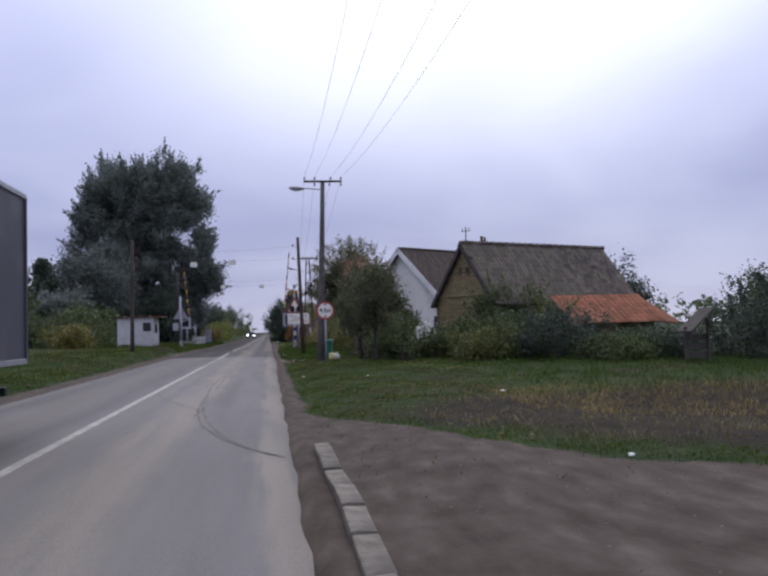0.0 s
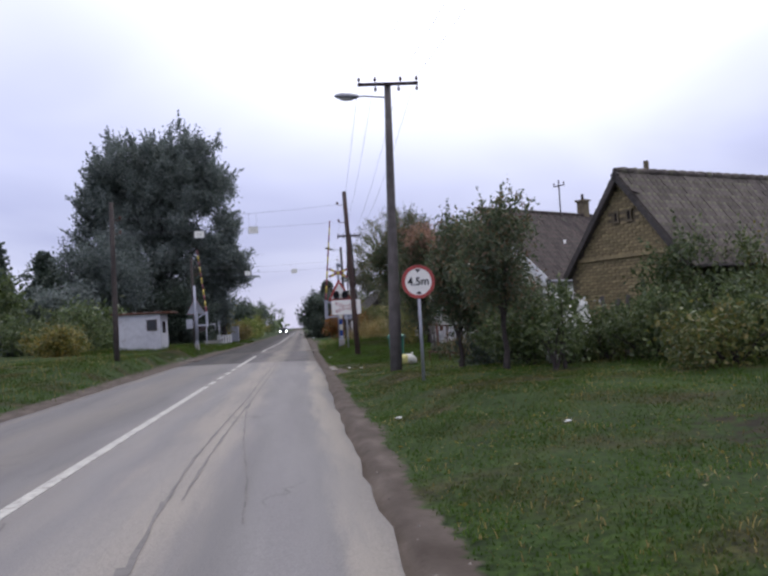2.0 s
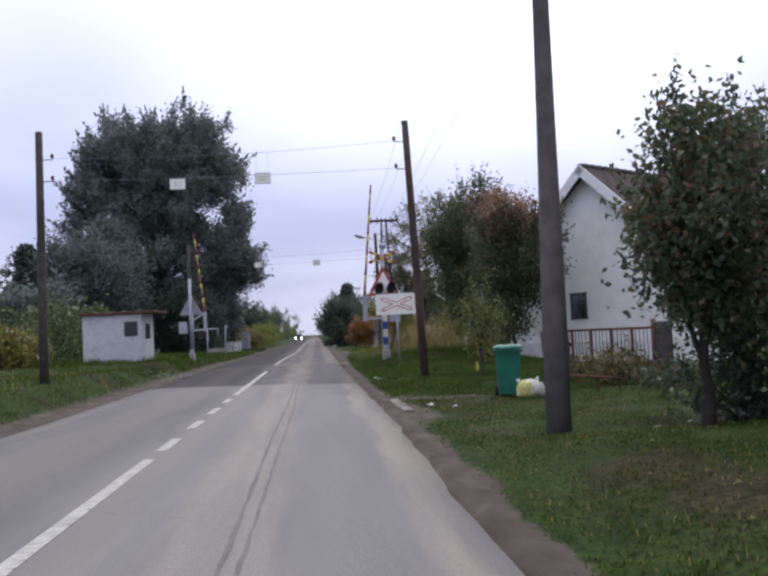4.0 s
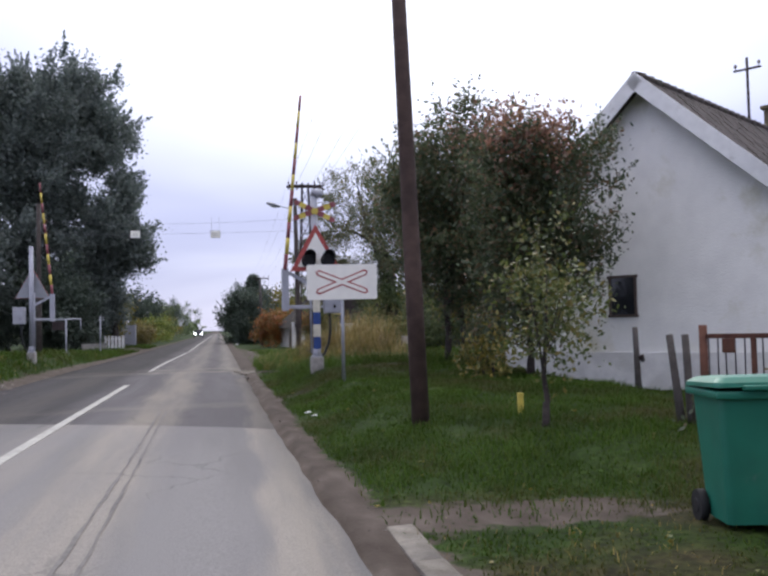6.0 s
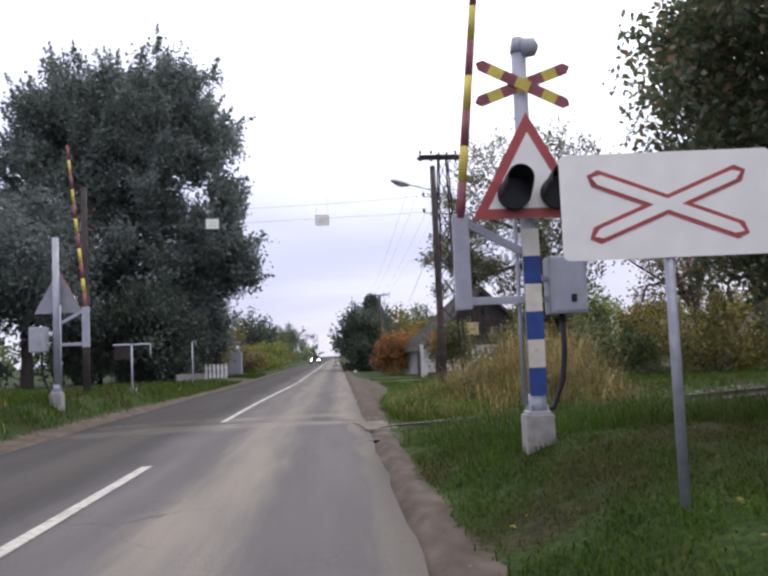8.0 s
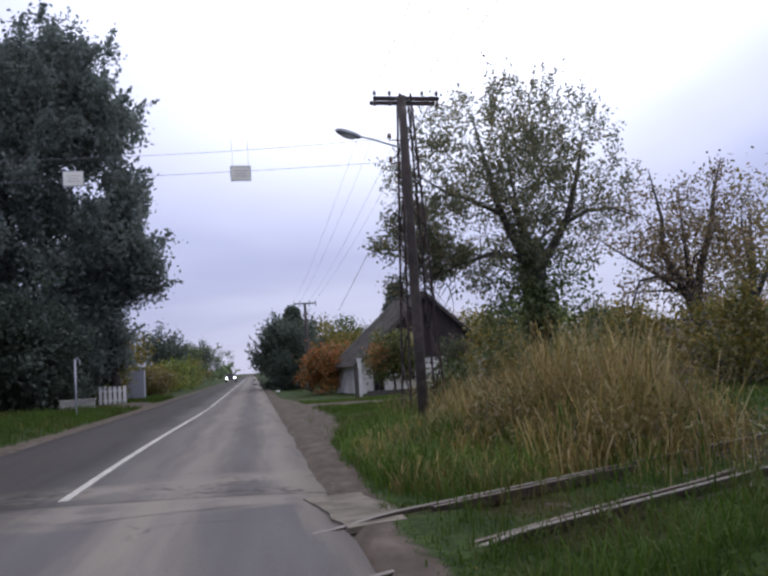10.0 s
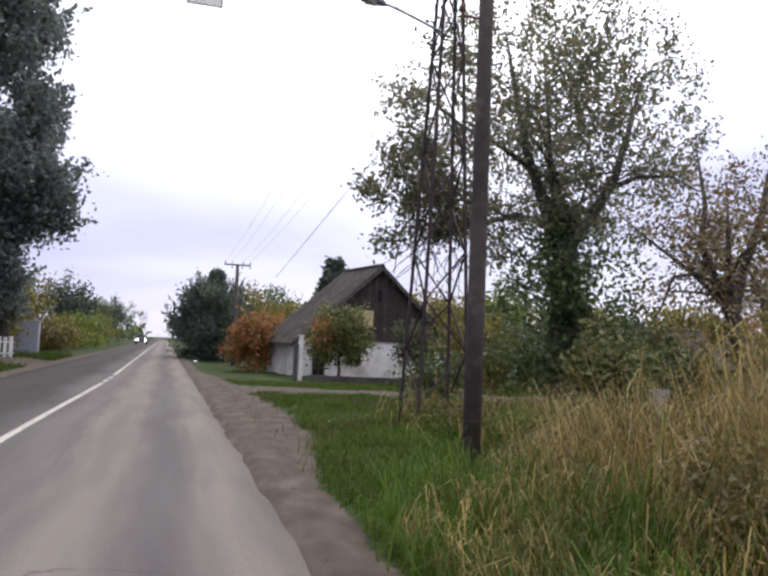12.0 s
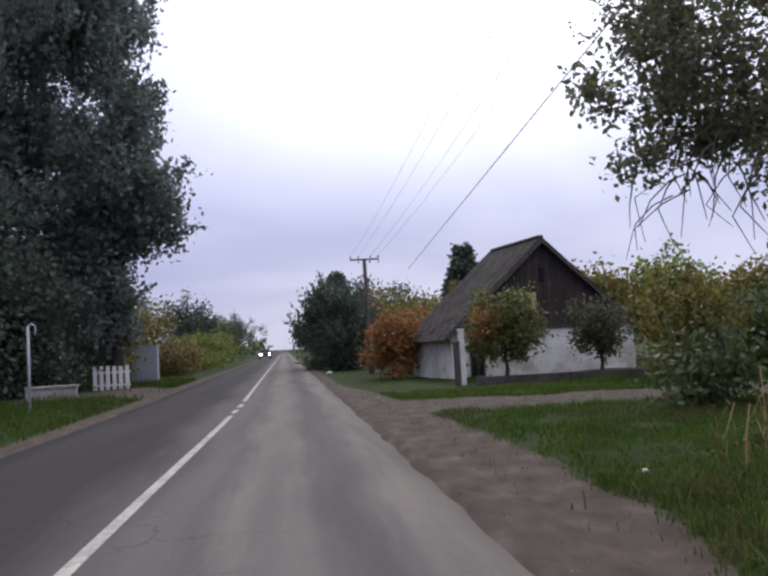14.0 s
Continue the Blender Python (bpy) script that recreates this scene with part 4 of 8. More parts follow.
def saltire_board(x, y):
    z = on_ground(x, y)
    t = thing("level_crossing_board", x, y, z, -3, "white board with red outlined diagonal cross on grey post", "road sign")
    c = 2.08 - z
    bm = bmesh.new(); tube(bm, [(0, 0.04, -0.3), (0, 0.04, c + 0.28)], 0.032); part("post", bm, "steel", t)
    bm = bmesh.new(); plate(bm, rounded(1.28, 0.64, 0.04, 0, c), 0.0, 0.015); part("board", bm, "sign_white", t)
    bm = bmesh.new(); plate(bm, rounded(1.26, 0.62, 0.04, 0, c), 0.016, 0.01); part("board_back", bm, "sign_back", t)
    # outline of the cross, as a red band
    L, W, ang = 0.515, 0.055, math.atan2(0.40, 1.0)
    ca, sa = math.cos(ang), math.sin(ang)
    arm = [(L, 0), (L - 0.05, W), (-L + 0.05, W), (-L, 0), (-L + 0.05, -W), (L - 0.05, -W)]

    def turned(s):
        return [(a * ca - s * b * sa, s * a * sa + b * ca) for a, b in arm]
    for nm, s, grow, m, yy in (("cross_rim", 1, 0.0, "sign_red", -0.004), ("cross_rim", -1, 0.0, "sign_red", -0.0042), ("cross_fill", 1, 0.024, "sign_white", -0.007), ("cross_fill", -1, 0.024, "sign_white", -0.0072)):
        q = [(a * (L - grow * 1.3) / L, b * (W - grow) / W) for a, b in arm]
        o = [(a * ca - s * b * sa, c + s * a * sa + b * ca) for a, b in q]
        bm = bmesh.new(); plate(bm, o, yy, 0.003); bmesh.ops.recalc_face_normals(bm, faces=bm.faces[:])
        part(nm, bm, m, t, "red outlined cross arm" if m == "sign_red" else "")
    return t


saltire_board(4.38, 47.1)


def crossing_barrier(x, y, rz=0, saltire=True):
    """Signal mast with warning triangle, lamps, saltire, bell, striped foot, and the raised boom on arms."""
    z = on_ground(x, y)
    t = thing("level_crossing_barrier", x, y, z, rz, "level crossing signal mast with warning triangle and raised striped barrier", "barrier", "barriers of the crossing")
    bm = bmesh.new(); cube(bm, (0, 0.02, 0.05), (0.27, 0.27, 0.52), 0.015); part("base", bm, "concrete", t, "grey concrete foot")
    bm = bmesh.new(); cube(bm, (0, 0.02, 0.325), (0.22, 0.22, 0.03), 0.006); tube(bm, [(0, 0, 0.32), (0, 0, 0.50)], 0.085, 12)
    for a, b in ((0.08, 0.08), (-0.08, 0.08), (0.08, -0.06), (-0.08, -0.06)):
        tube(bm, [(a, b, 0.32), (a, b, 0.40)], 0.014, 6)
    part("flange", bm, "grey_paint", t)
    bm = bmesh.new(); tube(bm, [(0, 0, 0.4), (0, 0, 3.84)], 0.072, 14); part("mast", bm, "grey_paint", t)
    zz, i = 0.485, 0
    while i < 6:
        bm = bmesh.new(); plate(bm, [(-0.08, zz), (0.08, zz), (0.08, zz + 0.262), (-0.08, zz + 0.262)], -0.094, 0.018)
        part("band", bm, "blue" if i % 2 == 0 else "mast_white", t, "blue band" if i % 2 == 0 else "peeling white band")
        zz += 0.265; i += 1
    # warning triangle
    cz, s = 2.86 - z, 0.56
    tri = [(-s, 2.48 - z), (s, 2.48 - z), (0, 3.50 - z)]

    def inset(k):
        gx, gzz = 0.0, (tri[0][1] * 2 + tri[2][1]) / 3
        return [(gx + (a - gx) * k, gzz + (b - gzz) * k) for a, b in tri]
    bm = bmesh.new(); plate(bm, tri, -0.17, 0.02); part("triangle_rim", bm, "sign_red", t, "red triangle rim")
    bm = bmesh.new(); plate(bm, inset(0.72), -0.176, 0.005); part("triangle_face", bm, "sign_white", t, "white triangle face")
    bm = bmesh.new(); plate(bm, inset(0.97), -0.149, 0.012); part("triangle_back", bm, "sign_back", t)
    bm = bmesh.new(); cube(bm, (0, -0.11, 2.85 - z), (0.08, 0.08, 0.6), 0.01); part("bracket", bm, "grey_paint", t)
    for sx in (-0.16, 0.25):
        lz = 2.71 - z
        bm = bmesh.new()
        tube(bm, [(sx, -0.18, lz), (sx, -0.27, lz)], [0.155, 0.155], 20)
        ln = part("signal_lamp", bm, "lamp_black", t, "black signal lamp, unlit")
        bm = bmesh.new(); tube(bm, [(sx, -0.272, lz), (sx, -0.280, lz)], 0.125, 20); part("lens", bm, "lamp_black", ln)
        bm = bmesh.new()
        n, rings = 16, []
        for yy, rr, dz in ((-0.27, 0.150, 0), (-0.42, 0.14, 0.05), (-0.54, 0.125, 0.09)):
            rings.append([bm.verts.new((sx + rr * math.cos(radians(-20 + 220 * j / n)), yy, lz + dz + rr * math.sin(radians(-20 + 220 * j / n)))) for j in range(n + 1)])
        for p, q in zip(rings, rings[1:]):
            for j in range(n):
                bm.faces.new((p[j], p[j + 1], q[j + 1], q[j]))
        hood = part("hood", bm, "lamp_black", ln)
        sol = hood.modifiers.new("thick", 'SOLIDIFY'); sol.thickness = 0.008
    # saltire at the top
    cz = 3.79 - z
    for s in ((1, -1) if saltire else ()):
        ang = radians(23) * s - radians(3)
        arm = bmesh.new()
        for k in range(7):
            a0, a1 = -0.50 + k / 7, -0.50 + (k + 1) / 7
            pts = [(a0, -0.055), (a1, -0.055), (a1, 0.055), (a0, 0.055)]
            if k == 0:
                pts = [(a0, 0), (a0 + 0.05, -0.055), (a1, -0.055), (a1, 0.055), (a0 + 0.05, 0.055)]
            if k == 6:
                pts = [(a0, -0.055), (a1 - 0.05, -0.055), (a1, 0), (a1 - 0.05, 0.055), (a0, 0.055)]
            o = [(p * math.cos(ang) - q * math.sin(ang), cz + p * math.sin(ang) + q * math.cos(ang)) for p, q in pts]
            b = bmesh.new(); plate(b, o, -0.105 if s > 0 else -0.12, 0.012); bmesh.ops.recalc_face_normals(b, faces=b.faces[:])
            part("cross_arm", b, "barrier_red" if k % 2 == 0 else "yellow", t, "dull red cross arm" if k % 2 == 0 else "yellow cross arm")
        arm.free()
    bm = bmesh.new(); tube(bm, [(0, 0, 3.82), (0, 0, 3.97)], [0.085, 0.06], 14); tube(bm, [(0.02, -0.02, 3.86), (0.15, -0.04, 3.87), (0.19, -0.05, 3.87)], [0.10, 0.09, 0.02], 14)
    if saltire:
        part("bell", bm, "grey_paint", t, "grey warning bell")
    else:
        bm.free()
    # control box and cable
    bm = bmesh.new(); cube(bm, (0.36, 0.10, 1.53), (0.36, 0.28, 0.56), 0.02); bx = part("control_box", bm, "grey_paint", t, "grey metal control box")
    bm = bmesh.new(); cube(bm, (0.36, -0.043, 1.53), (0.31, 0.012, 0.50), 0.004); part("lid", bm, "grey_paint", bx)
    bm = bmesh.new(); cube(bm, (0.40, -0.055, 1.40), (0.05, 0.02, 0.07), 0.006); part("lock", bm, "lamp_black", bx)
    bm = bmesh.new(); tube(bm, [(0.30, 0.06, 1.28), (0.31, 0.06, 0.9), (0.27, 0.04, 0.62), (0.16, 0.02, 0.36), (0.06, 0.0, 0.34)], 0.028, 8); part("cable_pipe", bm, "lamp_black", t)
    for zz in (1.60, 1.40):
        bm = bmesh.new(); cube(bm, (0.17, 0.10, zz), (0.10, 0.06, 0.05)); part("box_bracket", bm, "grey_paint", t)
    bm = bmesh.new(); tube(bm, [(-0.11, 0.05, 0.40), (-0.11, 0.05, 2.3)], 0.022, 8); part("conduit", bm, "grey_paint", t)
    # boom and its carrier
    bm = bmesh.new(); cube(bm, (-0.66, -0.02, 1.78), (0.15, 0.12, 0.92), 0.012)
    for k in range(5):
        tube(bm, [(-0.66, -0.085, 1.45 + 0.16 * k), (-0.66, -0.095, 1.45 + 0.16 * k)], 0.012, 6)
    part("boom_carrier", bm, "grey_paint", t, "pale grey boom carrier with bolts")
    for p, q, w in (((-0.62, -0.02, 2.16), (-0.06, 0.0, 1.86), 0.075), ((-0.62, -0.02, 1.40), (-0.06, 0.0, 1.40), 0.075)):
        bm = bmesh.new()
        d = Vector(q) - Vector(p)
        cube(bm, (0, 0, 0), (0.05, d.length, w), 0.006, Matrix.Translation((Vector(p) + Vector(q)) / 2) @ d.to_track_quat('Y', 'Z').to_matrix().to_4x4())
        part("carrier_arm", bm, "grey_paint", t)
    a, b = Vector((-0.66, -0.05, 2.20)), Vector((-0.26, -0.10, 6.0))
    n = 11
    for k in range(n):
        p, q = a.lerp(b, k / n), a.lerp(b, (k + 1) / n)
        w0 = 0.046 - 0.018 * k / n
        bm = bmesh.new(); tube(bm, [p, q], [w0, w0 - 0.0016], 8)
        part("boom_band", bm, "barrier_red" if k % 2 == 0 else "yellow", t, "red boom band" if k % 2 == 0 else "yellow boom band")
    return t


bar_r = crossing_barrier(4.25, 50.25)
bar_l = crossing_barrier(-3.95, 62.0, 178, False)


# ---- poles, wires and gauge plates ----
def insulator(bm, x, y, z, up=1):
    tube(bm, [(x, y, z), (x, y, z + up * 0.07)], 0.010, 6)
    tube(bm, [(x, y, z + up * 0.06), (x, y, z + up * 0.09), (x, y, z + up * 0.13), (x, y, z + up * 0.16)], [0.030, 0.042, 0.036, 0.018], 8)


def street_lamp_parts(t, root, tip):
    bm = bmesh.new(); r, q = Vector(root), Vector(tip)
    tube(bm, [r, r.lerp(q, 0.5) + Vector((0, 0, 0.02)), r.lerp(q, 0.75)], 0.022, 8); part("lamp_arm", bm, "steel", t)
    bm = bmesh.new()
    d = (q - r).normalized()
    c = r.lerp(q, 0.66)
    rings = []
    for s, w, h in ((0.0, 0.03, 0.03), (0.06, 0.07, 0.06), (0.25, 0.12, 0.085), (0.45, 0.125, 0.085), (0.58, 0.08, 0.06), (0.64, 0.02, 0.02)):
        m = c + d * s
        side = Vector((-d.y, d.x, 0)).normalized()
        rings.append([bm.verts.new(m + side * w * math.cos(2 * math.pi * j / 14) + Vector((0, 0, h * math.sin(2 * math.pi * j / 14)))) for j in range(14)])
    for p, k in zip(rings, rings[1:]):
        for j in range(14):
            bm.faces.new((p[j], p[(j + 1) % 14], k[(j + 1) % 14], k[j])).smooth = True
    bm.faces.new(rings[0][::-1]); bm.faces.new(rings[-1])
    bmesh.ops.recalc_face_normals(bm, faces=bm.faces[:])
    hd = part("lamp_head", bm, "steel", t, "grey street lamp head, unlit")
    bm = bmesh.new(); m = c + d * 0.33 + Vector((0, 0, -0.06))
    side = Vector((-d.y, d.x, 0)).normalized()
    rings = []
    for zz, k in ((0, 1.0), (-0.035, 0.85), (-0.055, 0.45)):
        rings.append([bm.verts.new(m + side * 0.095 * k * math.cos(2 * math.pi * j / 12) + d * 0.20 * k * math.sin(2 * math.pi * j / 12) + Vector((0, 0, zz))) for j in range(12)])
    for p, k in zip(rings, rings[1:]):
        for j in range(12):
            bm.faces.new((p[j], p[(j + 1) % 12], k[(j + 1) % 12], k[j])).smooth = True
    bm.faces.new(rings[-1]); bmesh.ops.recalc_face_normals(bm, faces=bm.faces[:])
    part("lamp_bowl", bm, "lamp_glass", hd)


def utility_pole(x, y, top, h, r0, r1, label, arm=0.78, lamp=None, group="utility poles"):
    z = on_ground(x, y)
    t = thing("utility_pole", x, y, z, 0, label, "utility pole", group)
    bm = bmesh.new()
    tx, ty = top[0] - x, top[1] - y
    tube(bm, [(tx * s, ty * s, -0.5 + (h - z + 0.5) * s) for s in (0, 0.25, 0.5, 0.75, 1)], [r0, r0 * 0.93 + r1 * 0.07, (r0 + r1) / 2, r0 * 0.25 + r1 * 0.75, r1], 14)
    part("pole", bm, "wood_grey", t)
    hz = h - z - 0.05
    bm = bmesh.new(); cube(bm, (tx, ty - r1 - 0.04, hz), (2 * arm, 0.07, 0.08), 0.006); part("crossarm", bm, "steel_dark", t)
    for a in (-0.95, -0.42, 0.42, 0.95):
        bm = bmesh.new(); insulator(bm, tx + a * arm, ty - r1 - 0.04, hz + 0.03); part("insulator", bm, "porcelain", t)
    for a in (-0.42, 0.35, 0.95):
        bm = bmesh.new(); insulator(bm, tx + a * arm, ty - r1 - 0.04, hz - 0.03, -1); part("insulator", bm, "porcelain", t)
    if lamp:
        street_lamp_parts(t, (tx - r1, ty, lamp[2] - z - 0.05), (lamp[0] - x, lamp[1] - y, lamp[2] - z))
    return t


utility_pole(4.70, 30.95, (4.98, 31.45), 7.60, 0.155, 0.085, "tall grey wooden pole with crossarm and street lamp", 0.80, (3.84, 31.4, 7.28))
utility_pole(5.85, 107, (5.75, 107), 5.72, 0.14, 0.09, "distant wooden pole with a crossarm", 0.75, None)


def gauge_pole(x, y, top, h, m, hooks, label):
    z = on_ground(x, y)
    t = thing("gauge_pole", x, y, z, 0, label, "pole", "poles carrying the height gauge")
    bm = bmesh.new()
    tx, ty = top[0] - x, top[1] - y
    tube(bm, [(tx * s, ty * s, -0.4 + (h - z + 0.4) * s) for s in (0, 0.33, 0.66, 1)], [0.105, 0.098, 0.088, 0.078], 12)
    part("pole", bm, m, t)
    for hk, sx in hooks:
        s = (hk - z) / (h - z)
        bm = bmesh.new(); tube(bm, [(tx * s, ty * s, hk - z), (tx * s + sx * 0.28, ty * s - 0.05, hk - z)], 0.012, 6); insulator(bm, tx * s + sx * 0.30, ty * s - 0.05, hk - z - 0.03)
        part("hook", bm, "rust", t, "rusty wire hook")
    return t


gauge_pole(4.42, 41.2, (4.23, 41.15), 6.28, "wood_brown", ((5.78, -1), (5.12, -1)), "brown leaning wooden pole with wire hooks")
gauge_pole(-4.27, 40.8, (-4.22, 40.8), 6.2, "wood_pole", ((5.55, 1), (5.05, 1)), "dark wooden pole on the grass verge")
gauge_pole(5.28, 65.8, (5.22, 65.7), 6.42, "wood_pole", ((5.55, -1), (5.1, -1)), "dark wooden pole in tall dry grass")
gauge_pole(-4.6, 66.6, (-4.6, 66.6), 6.3, "wood_pole", ((5.55, 1), (5.1, 1)), "dark wooden pole below the big tree")


def wire(name, a, b, sag, r, label, n=14, m="cable"):
    a, b = Vector(a), Vector(b)
    bm = bmesh.new()
    tube(bm, [a.lerp(b, i / n) - Vector((0, 0, sag * 4 * (i / n) * (1 - i / n))) for i in range(n + 1)], r, 5)
    return tagged(part(name, bm, m), label, "wire", "overhead wires")


for yl, yr, zz in ((40.75, 41.1, (5.58, 5.80)), (40.75, 41.1, (5.06, 5.14)), (66.55, 65.65, (5.58, 5.58)), (66.55, 65.65, (5.12, 5.12))):
    lx = -3.95 if yl < 50 else -4.3
    rx = 3.92 if yl < 50 else 4.94
    wire("gauge_wire", (lx, yl, zz[0]), (rx, yr, zz[1]), 0.12 if zz[0] > 5.3 else 0.05, 0.004, "thin steel wire spanning the road between poles")


def gauge_plate(x, y, z, w, h, rz):
    t = thing("gauge_plate", x, y, z, rz, "small white sheet plate hanging from the gauge wire", "plate", "plates over the road")
    bm = bmesh.new(); plate(bm, rounded(w, h, 0.01), 0, 0.006); part("panel", bm, "plate_white", t)
    bm = bmesh.new()
    for p, s in (((0, h / 2), (w + 0.01, 0.012)), ((0, -h / 2), (w + 0.01, 0.012)), ((w / 2, 0), (0.012, h + 0.01)), ((-w / 2, 0), (0.012, h + 0.01))):
        cube(bm, (p[0], 0, p[1]), (s[0], 0.014, s[1]))
    part("edge_frame", bm, "grey_paint", t)
    for sx in (-1, 1):
        bm = bmesh.new()
        tube(bm, [(sx * w * 0.4, 0, h / 2), (sx * w * 0.4, 0, h / 2 + 0.52)], 0.003, 4)
        part("hanger", bm, "steel_dark", t)
    for k in range(3):
        bm = bmesh.new(); cube(bm, (0, -0.004, h * (0.18 - 0.18 * k)), (w * (0.7, 0.5, 0.62)[k], 0.003, 0.016)); part("printed_bar", bm, "faded", t, "faded grey bar")
    return t


gauge_plate(-1.15, 40.85, 4.90, 0.35, 0.25, 0)
gauge_plate(0.80, 40.95, 4.98, 0.35, 0.25, 2)
gauge_plate(-0.95, 66.05, 5.05, 0.36, 0.28, 0)
gauge_plate(2.10, 65.85, 5.02, 0.37, 0.28, 3)


def lattice_pole(x, y, h):
    z = on_ground(x, y)
    t = thing("lattice_pole", x, y, z, 4, "dark steel lattice pole with crossarm and street lamp", "utility pole", "utility poles")
    hb, ht = 0.42, 0.13
    H = h - z

    def leg(sx, sy, s):
        w = hb + (ht - hb) * s
        return Vector((sx * w, sy * w, -0.2 + (H + 0.2) * s))
    for sx in (-1, 1):
        for sy in (-1, 1):
            bm = bmesh.new(); tube(bm, [leg(sx, sy, 0), leg(sx, sy, 1)], 0.030, 4); part("leg", bm, "steel_dark", t)
    n = 9
    for k in range(n):
        s0, s1 = 0.08 + 0.90 * k / n, 0.08 + 0.90 * (k + 1) / n
        for face, (pa, pb) in enumerate((((-1, -1), (1, -1)), ((1, -1), (1, 1)), ((1, 1), (-1, 1)), ((-1, 1), (-1, -1)))):
            bm = bmesh.new()
            a, b = (pa, pb) if (k + face) % 2 == 0 else (pb, pa)
            tube(bm, [leg(*a, s0), leg(*b, s1)], 0.017, 4)
            part("brace", bm, "steel_dark", t)
    bm = bmesh.new(); cube(bm, (0, -0.18, H - 0.15), (1.6, 0.07, 0.09), 0.006); cube(bm, (0, 0.18, H - 0.15), (1.6, 0.07, 0.09), 0.006); part("crossarm", bm, "steel_dark", t)
    for a in (-0.76, -0.4, 0.4, 0.76):
        for up in (1, -1):
            bm = bmesh.new(); insulator(bm, a, -0.18, H - 0.15 + up * 0.03, up); part("insulator", bm, "porcelain", t)
    street_lamp_parts(t, (-0.18, -0.1, 6.38 - z), (-1.66, -0.3, 6.72 - z))
    return t


lattice_pole(6.03, 69.6, 7.70)

for a in (-0.76, -0.34, 0.34, 0.76):
    wire("power_line", (4.98 + a, 31.35, 7.74), (5.9 + a * 2.2, -14, 10.6), 1.5, 0.0045, "thin overhead power line")
    wire("power_line", (4.98 + a, 31.35, 7.74), (6.03 + a, 69.4, 7.72), 0.5, 0.005, "thin overhead power line")
    wire("power_line", (6.03 + a, 69.4, 7.72), (5.75 + a * 0.9, 107, 5.85), 0.35, 0.004, "thin overhead power line")
wire("power_line", (6.03, 69.5, 5.8), (8.0, 107, 5.1), 0.0, 0.011, "thick black bundled overhead cable")


# ---- hut, frames and boxes beside the line ----
def hut(x, y, rz):
    z = on_ground(x, y) - 0.02
    t = thing("crossing_hut", x, y, z, rz, "small pale grey crossing keeper's hut with a flat roof", "hut")
    w, d, h = 2.5, 1.9, 2.08
    th = 0.08
    bm = bmesh.new(); cube(bm, (0, -d / 2 + th / 2, h / 2), (w, th, h), 0.01); part("wall", bm, "hut", t)
    bm = bmesh.new(); cube(bm, (0, d / 2 - th / 2, h / 2), (w, th, h), 0.01); part("wall", bm, "hut", t)
    bm = bmesh.new(); cube(bm, (-w / 2 + th / 2, 0, h / 2), (th, d - 2 * th, h), 0.006); part("wall", bm, "hut", t)
    bm = bmesh.new()
    for yy, sy, zz, sz in ((-0.62, 0.42, h / 2, h), (0.62, 0.42, h / 2, h), (0, 0.82, 0.5, 1.0), (0, 0.82, 1.865, 0.43)):
        cube(bm, (w / 2 - th / 2, yy, zz), (th, sy, sz))
    part("wall", bm, "hut", t, "side wall with a window")
    bm = bmesh.new(); cube(bm, (w / 2 - 0.05, 0, 1.32), (0.01, 0.80, 0.62)); wn = part("window", bm, "glass", t, "dark window")
    bm = bmesh.new()
    for p, s in (((0, 0.99), (0.82, 0.04)), ((0, 1.64), (0.82, 0.04)), ((-0.40, 1.32), (0.04, 0.66)), ((0.40, 1.32), (0.04, 0.66)), ((0, 1.32), (0.03, 0.62))):
        cube(bm, (w / 2 - 0.03, p[0], p[1]), (0.04, s[0], s[1]))
    part("window_frame", bm, "frame_wood", wn)
    for i in range(6):
        bm = bmesh.new(); cube(bm, (-w / 2 + 0.02 + (i + 0.5) * (w - 0.04) / 6, -d / 2 - 0.006, h / 2), ((w - 0.04) / 6 - 0.012, 0.014, h - 0.04), 0.003)
        part("wall_panel", bm, "hut", t)
    bm = bmesh.new(); cube(bm, (0.80, -d / 2 - 0.012, 1.45), (0.50, 0.02, 0.56)); fw = part("window", bm, "glass", t, "dark window")
    bm = bmesh.new()
    for p, s in (((0, 0.29), (0.56, 0.04)), ((0, -0.29), (0.56, 0.04)), ((0.26, 0), (0.04, 0.58)), ((-0.26, 0), (0.04, 0.58))):
        cube(bm, (0.80 + p[0], -d / 2 - 0.02, 1.45 + p[1]), (s[0], 0.04, s[1]))
    part("window_frame", bm, "frame_wood", fw)
    bm = bmesh.new(); cube(bm, (0.22, 0, h + 0.05), (w + 0.75, d + 0.35, 0.09), 0.012); part("roof", bm, "rust", t, "rusty overhanging roof sheet")
    for i in range(4):
        bm = bmesh.new(); cube(bm, (-0.9 + 0.6 * i, -0.2, h + 0.12), (0.16, 0.10, 0.07), 0.01); part("roof_weight", bm, "concrete", t)


hut(-6.6, 58.9, -4)


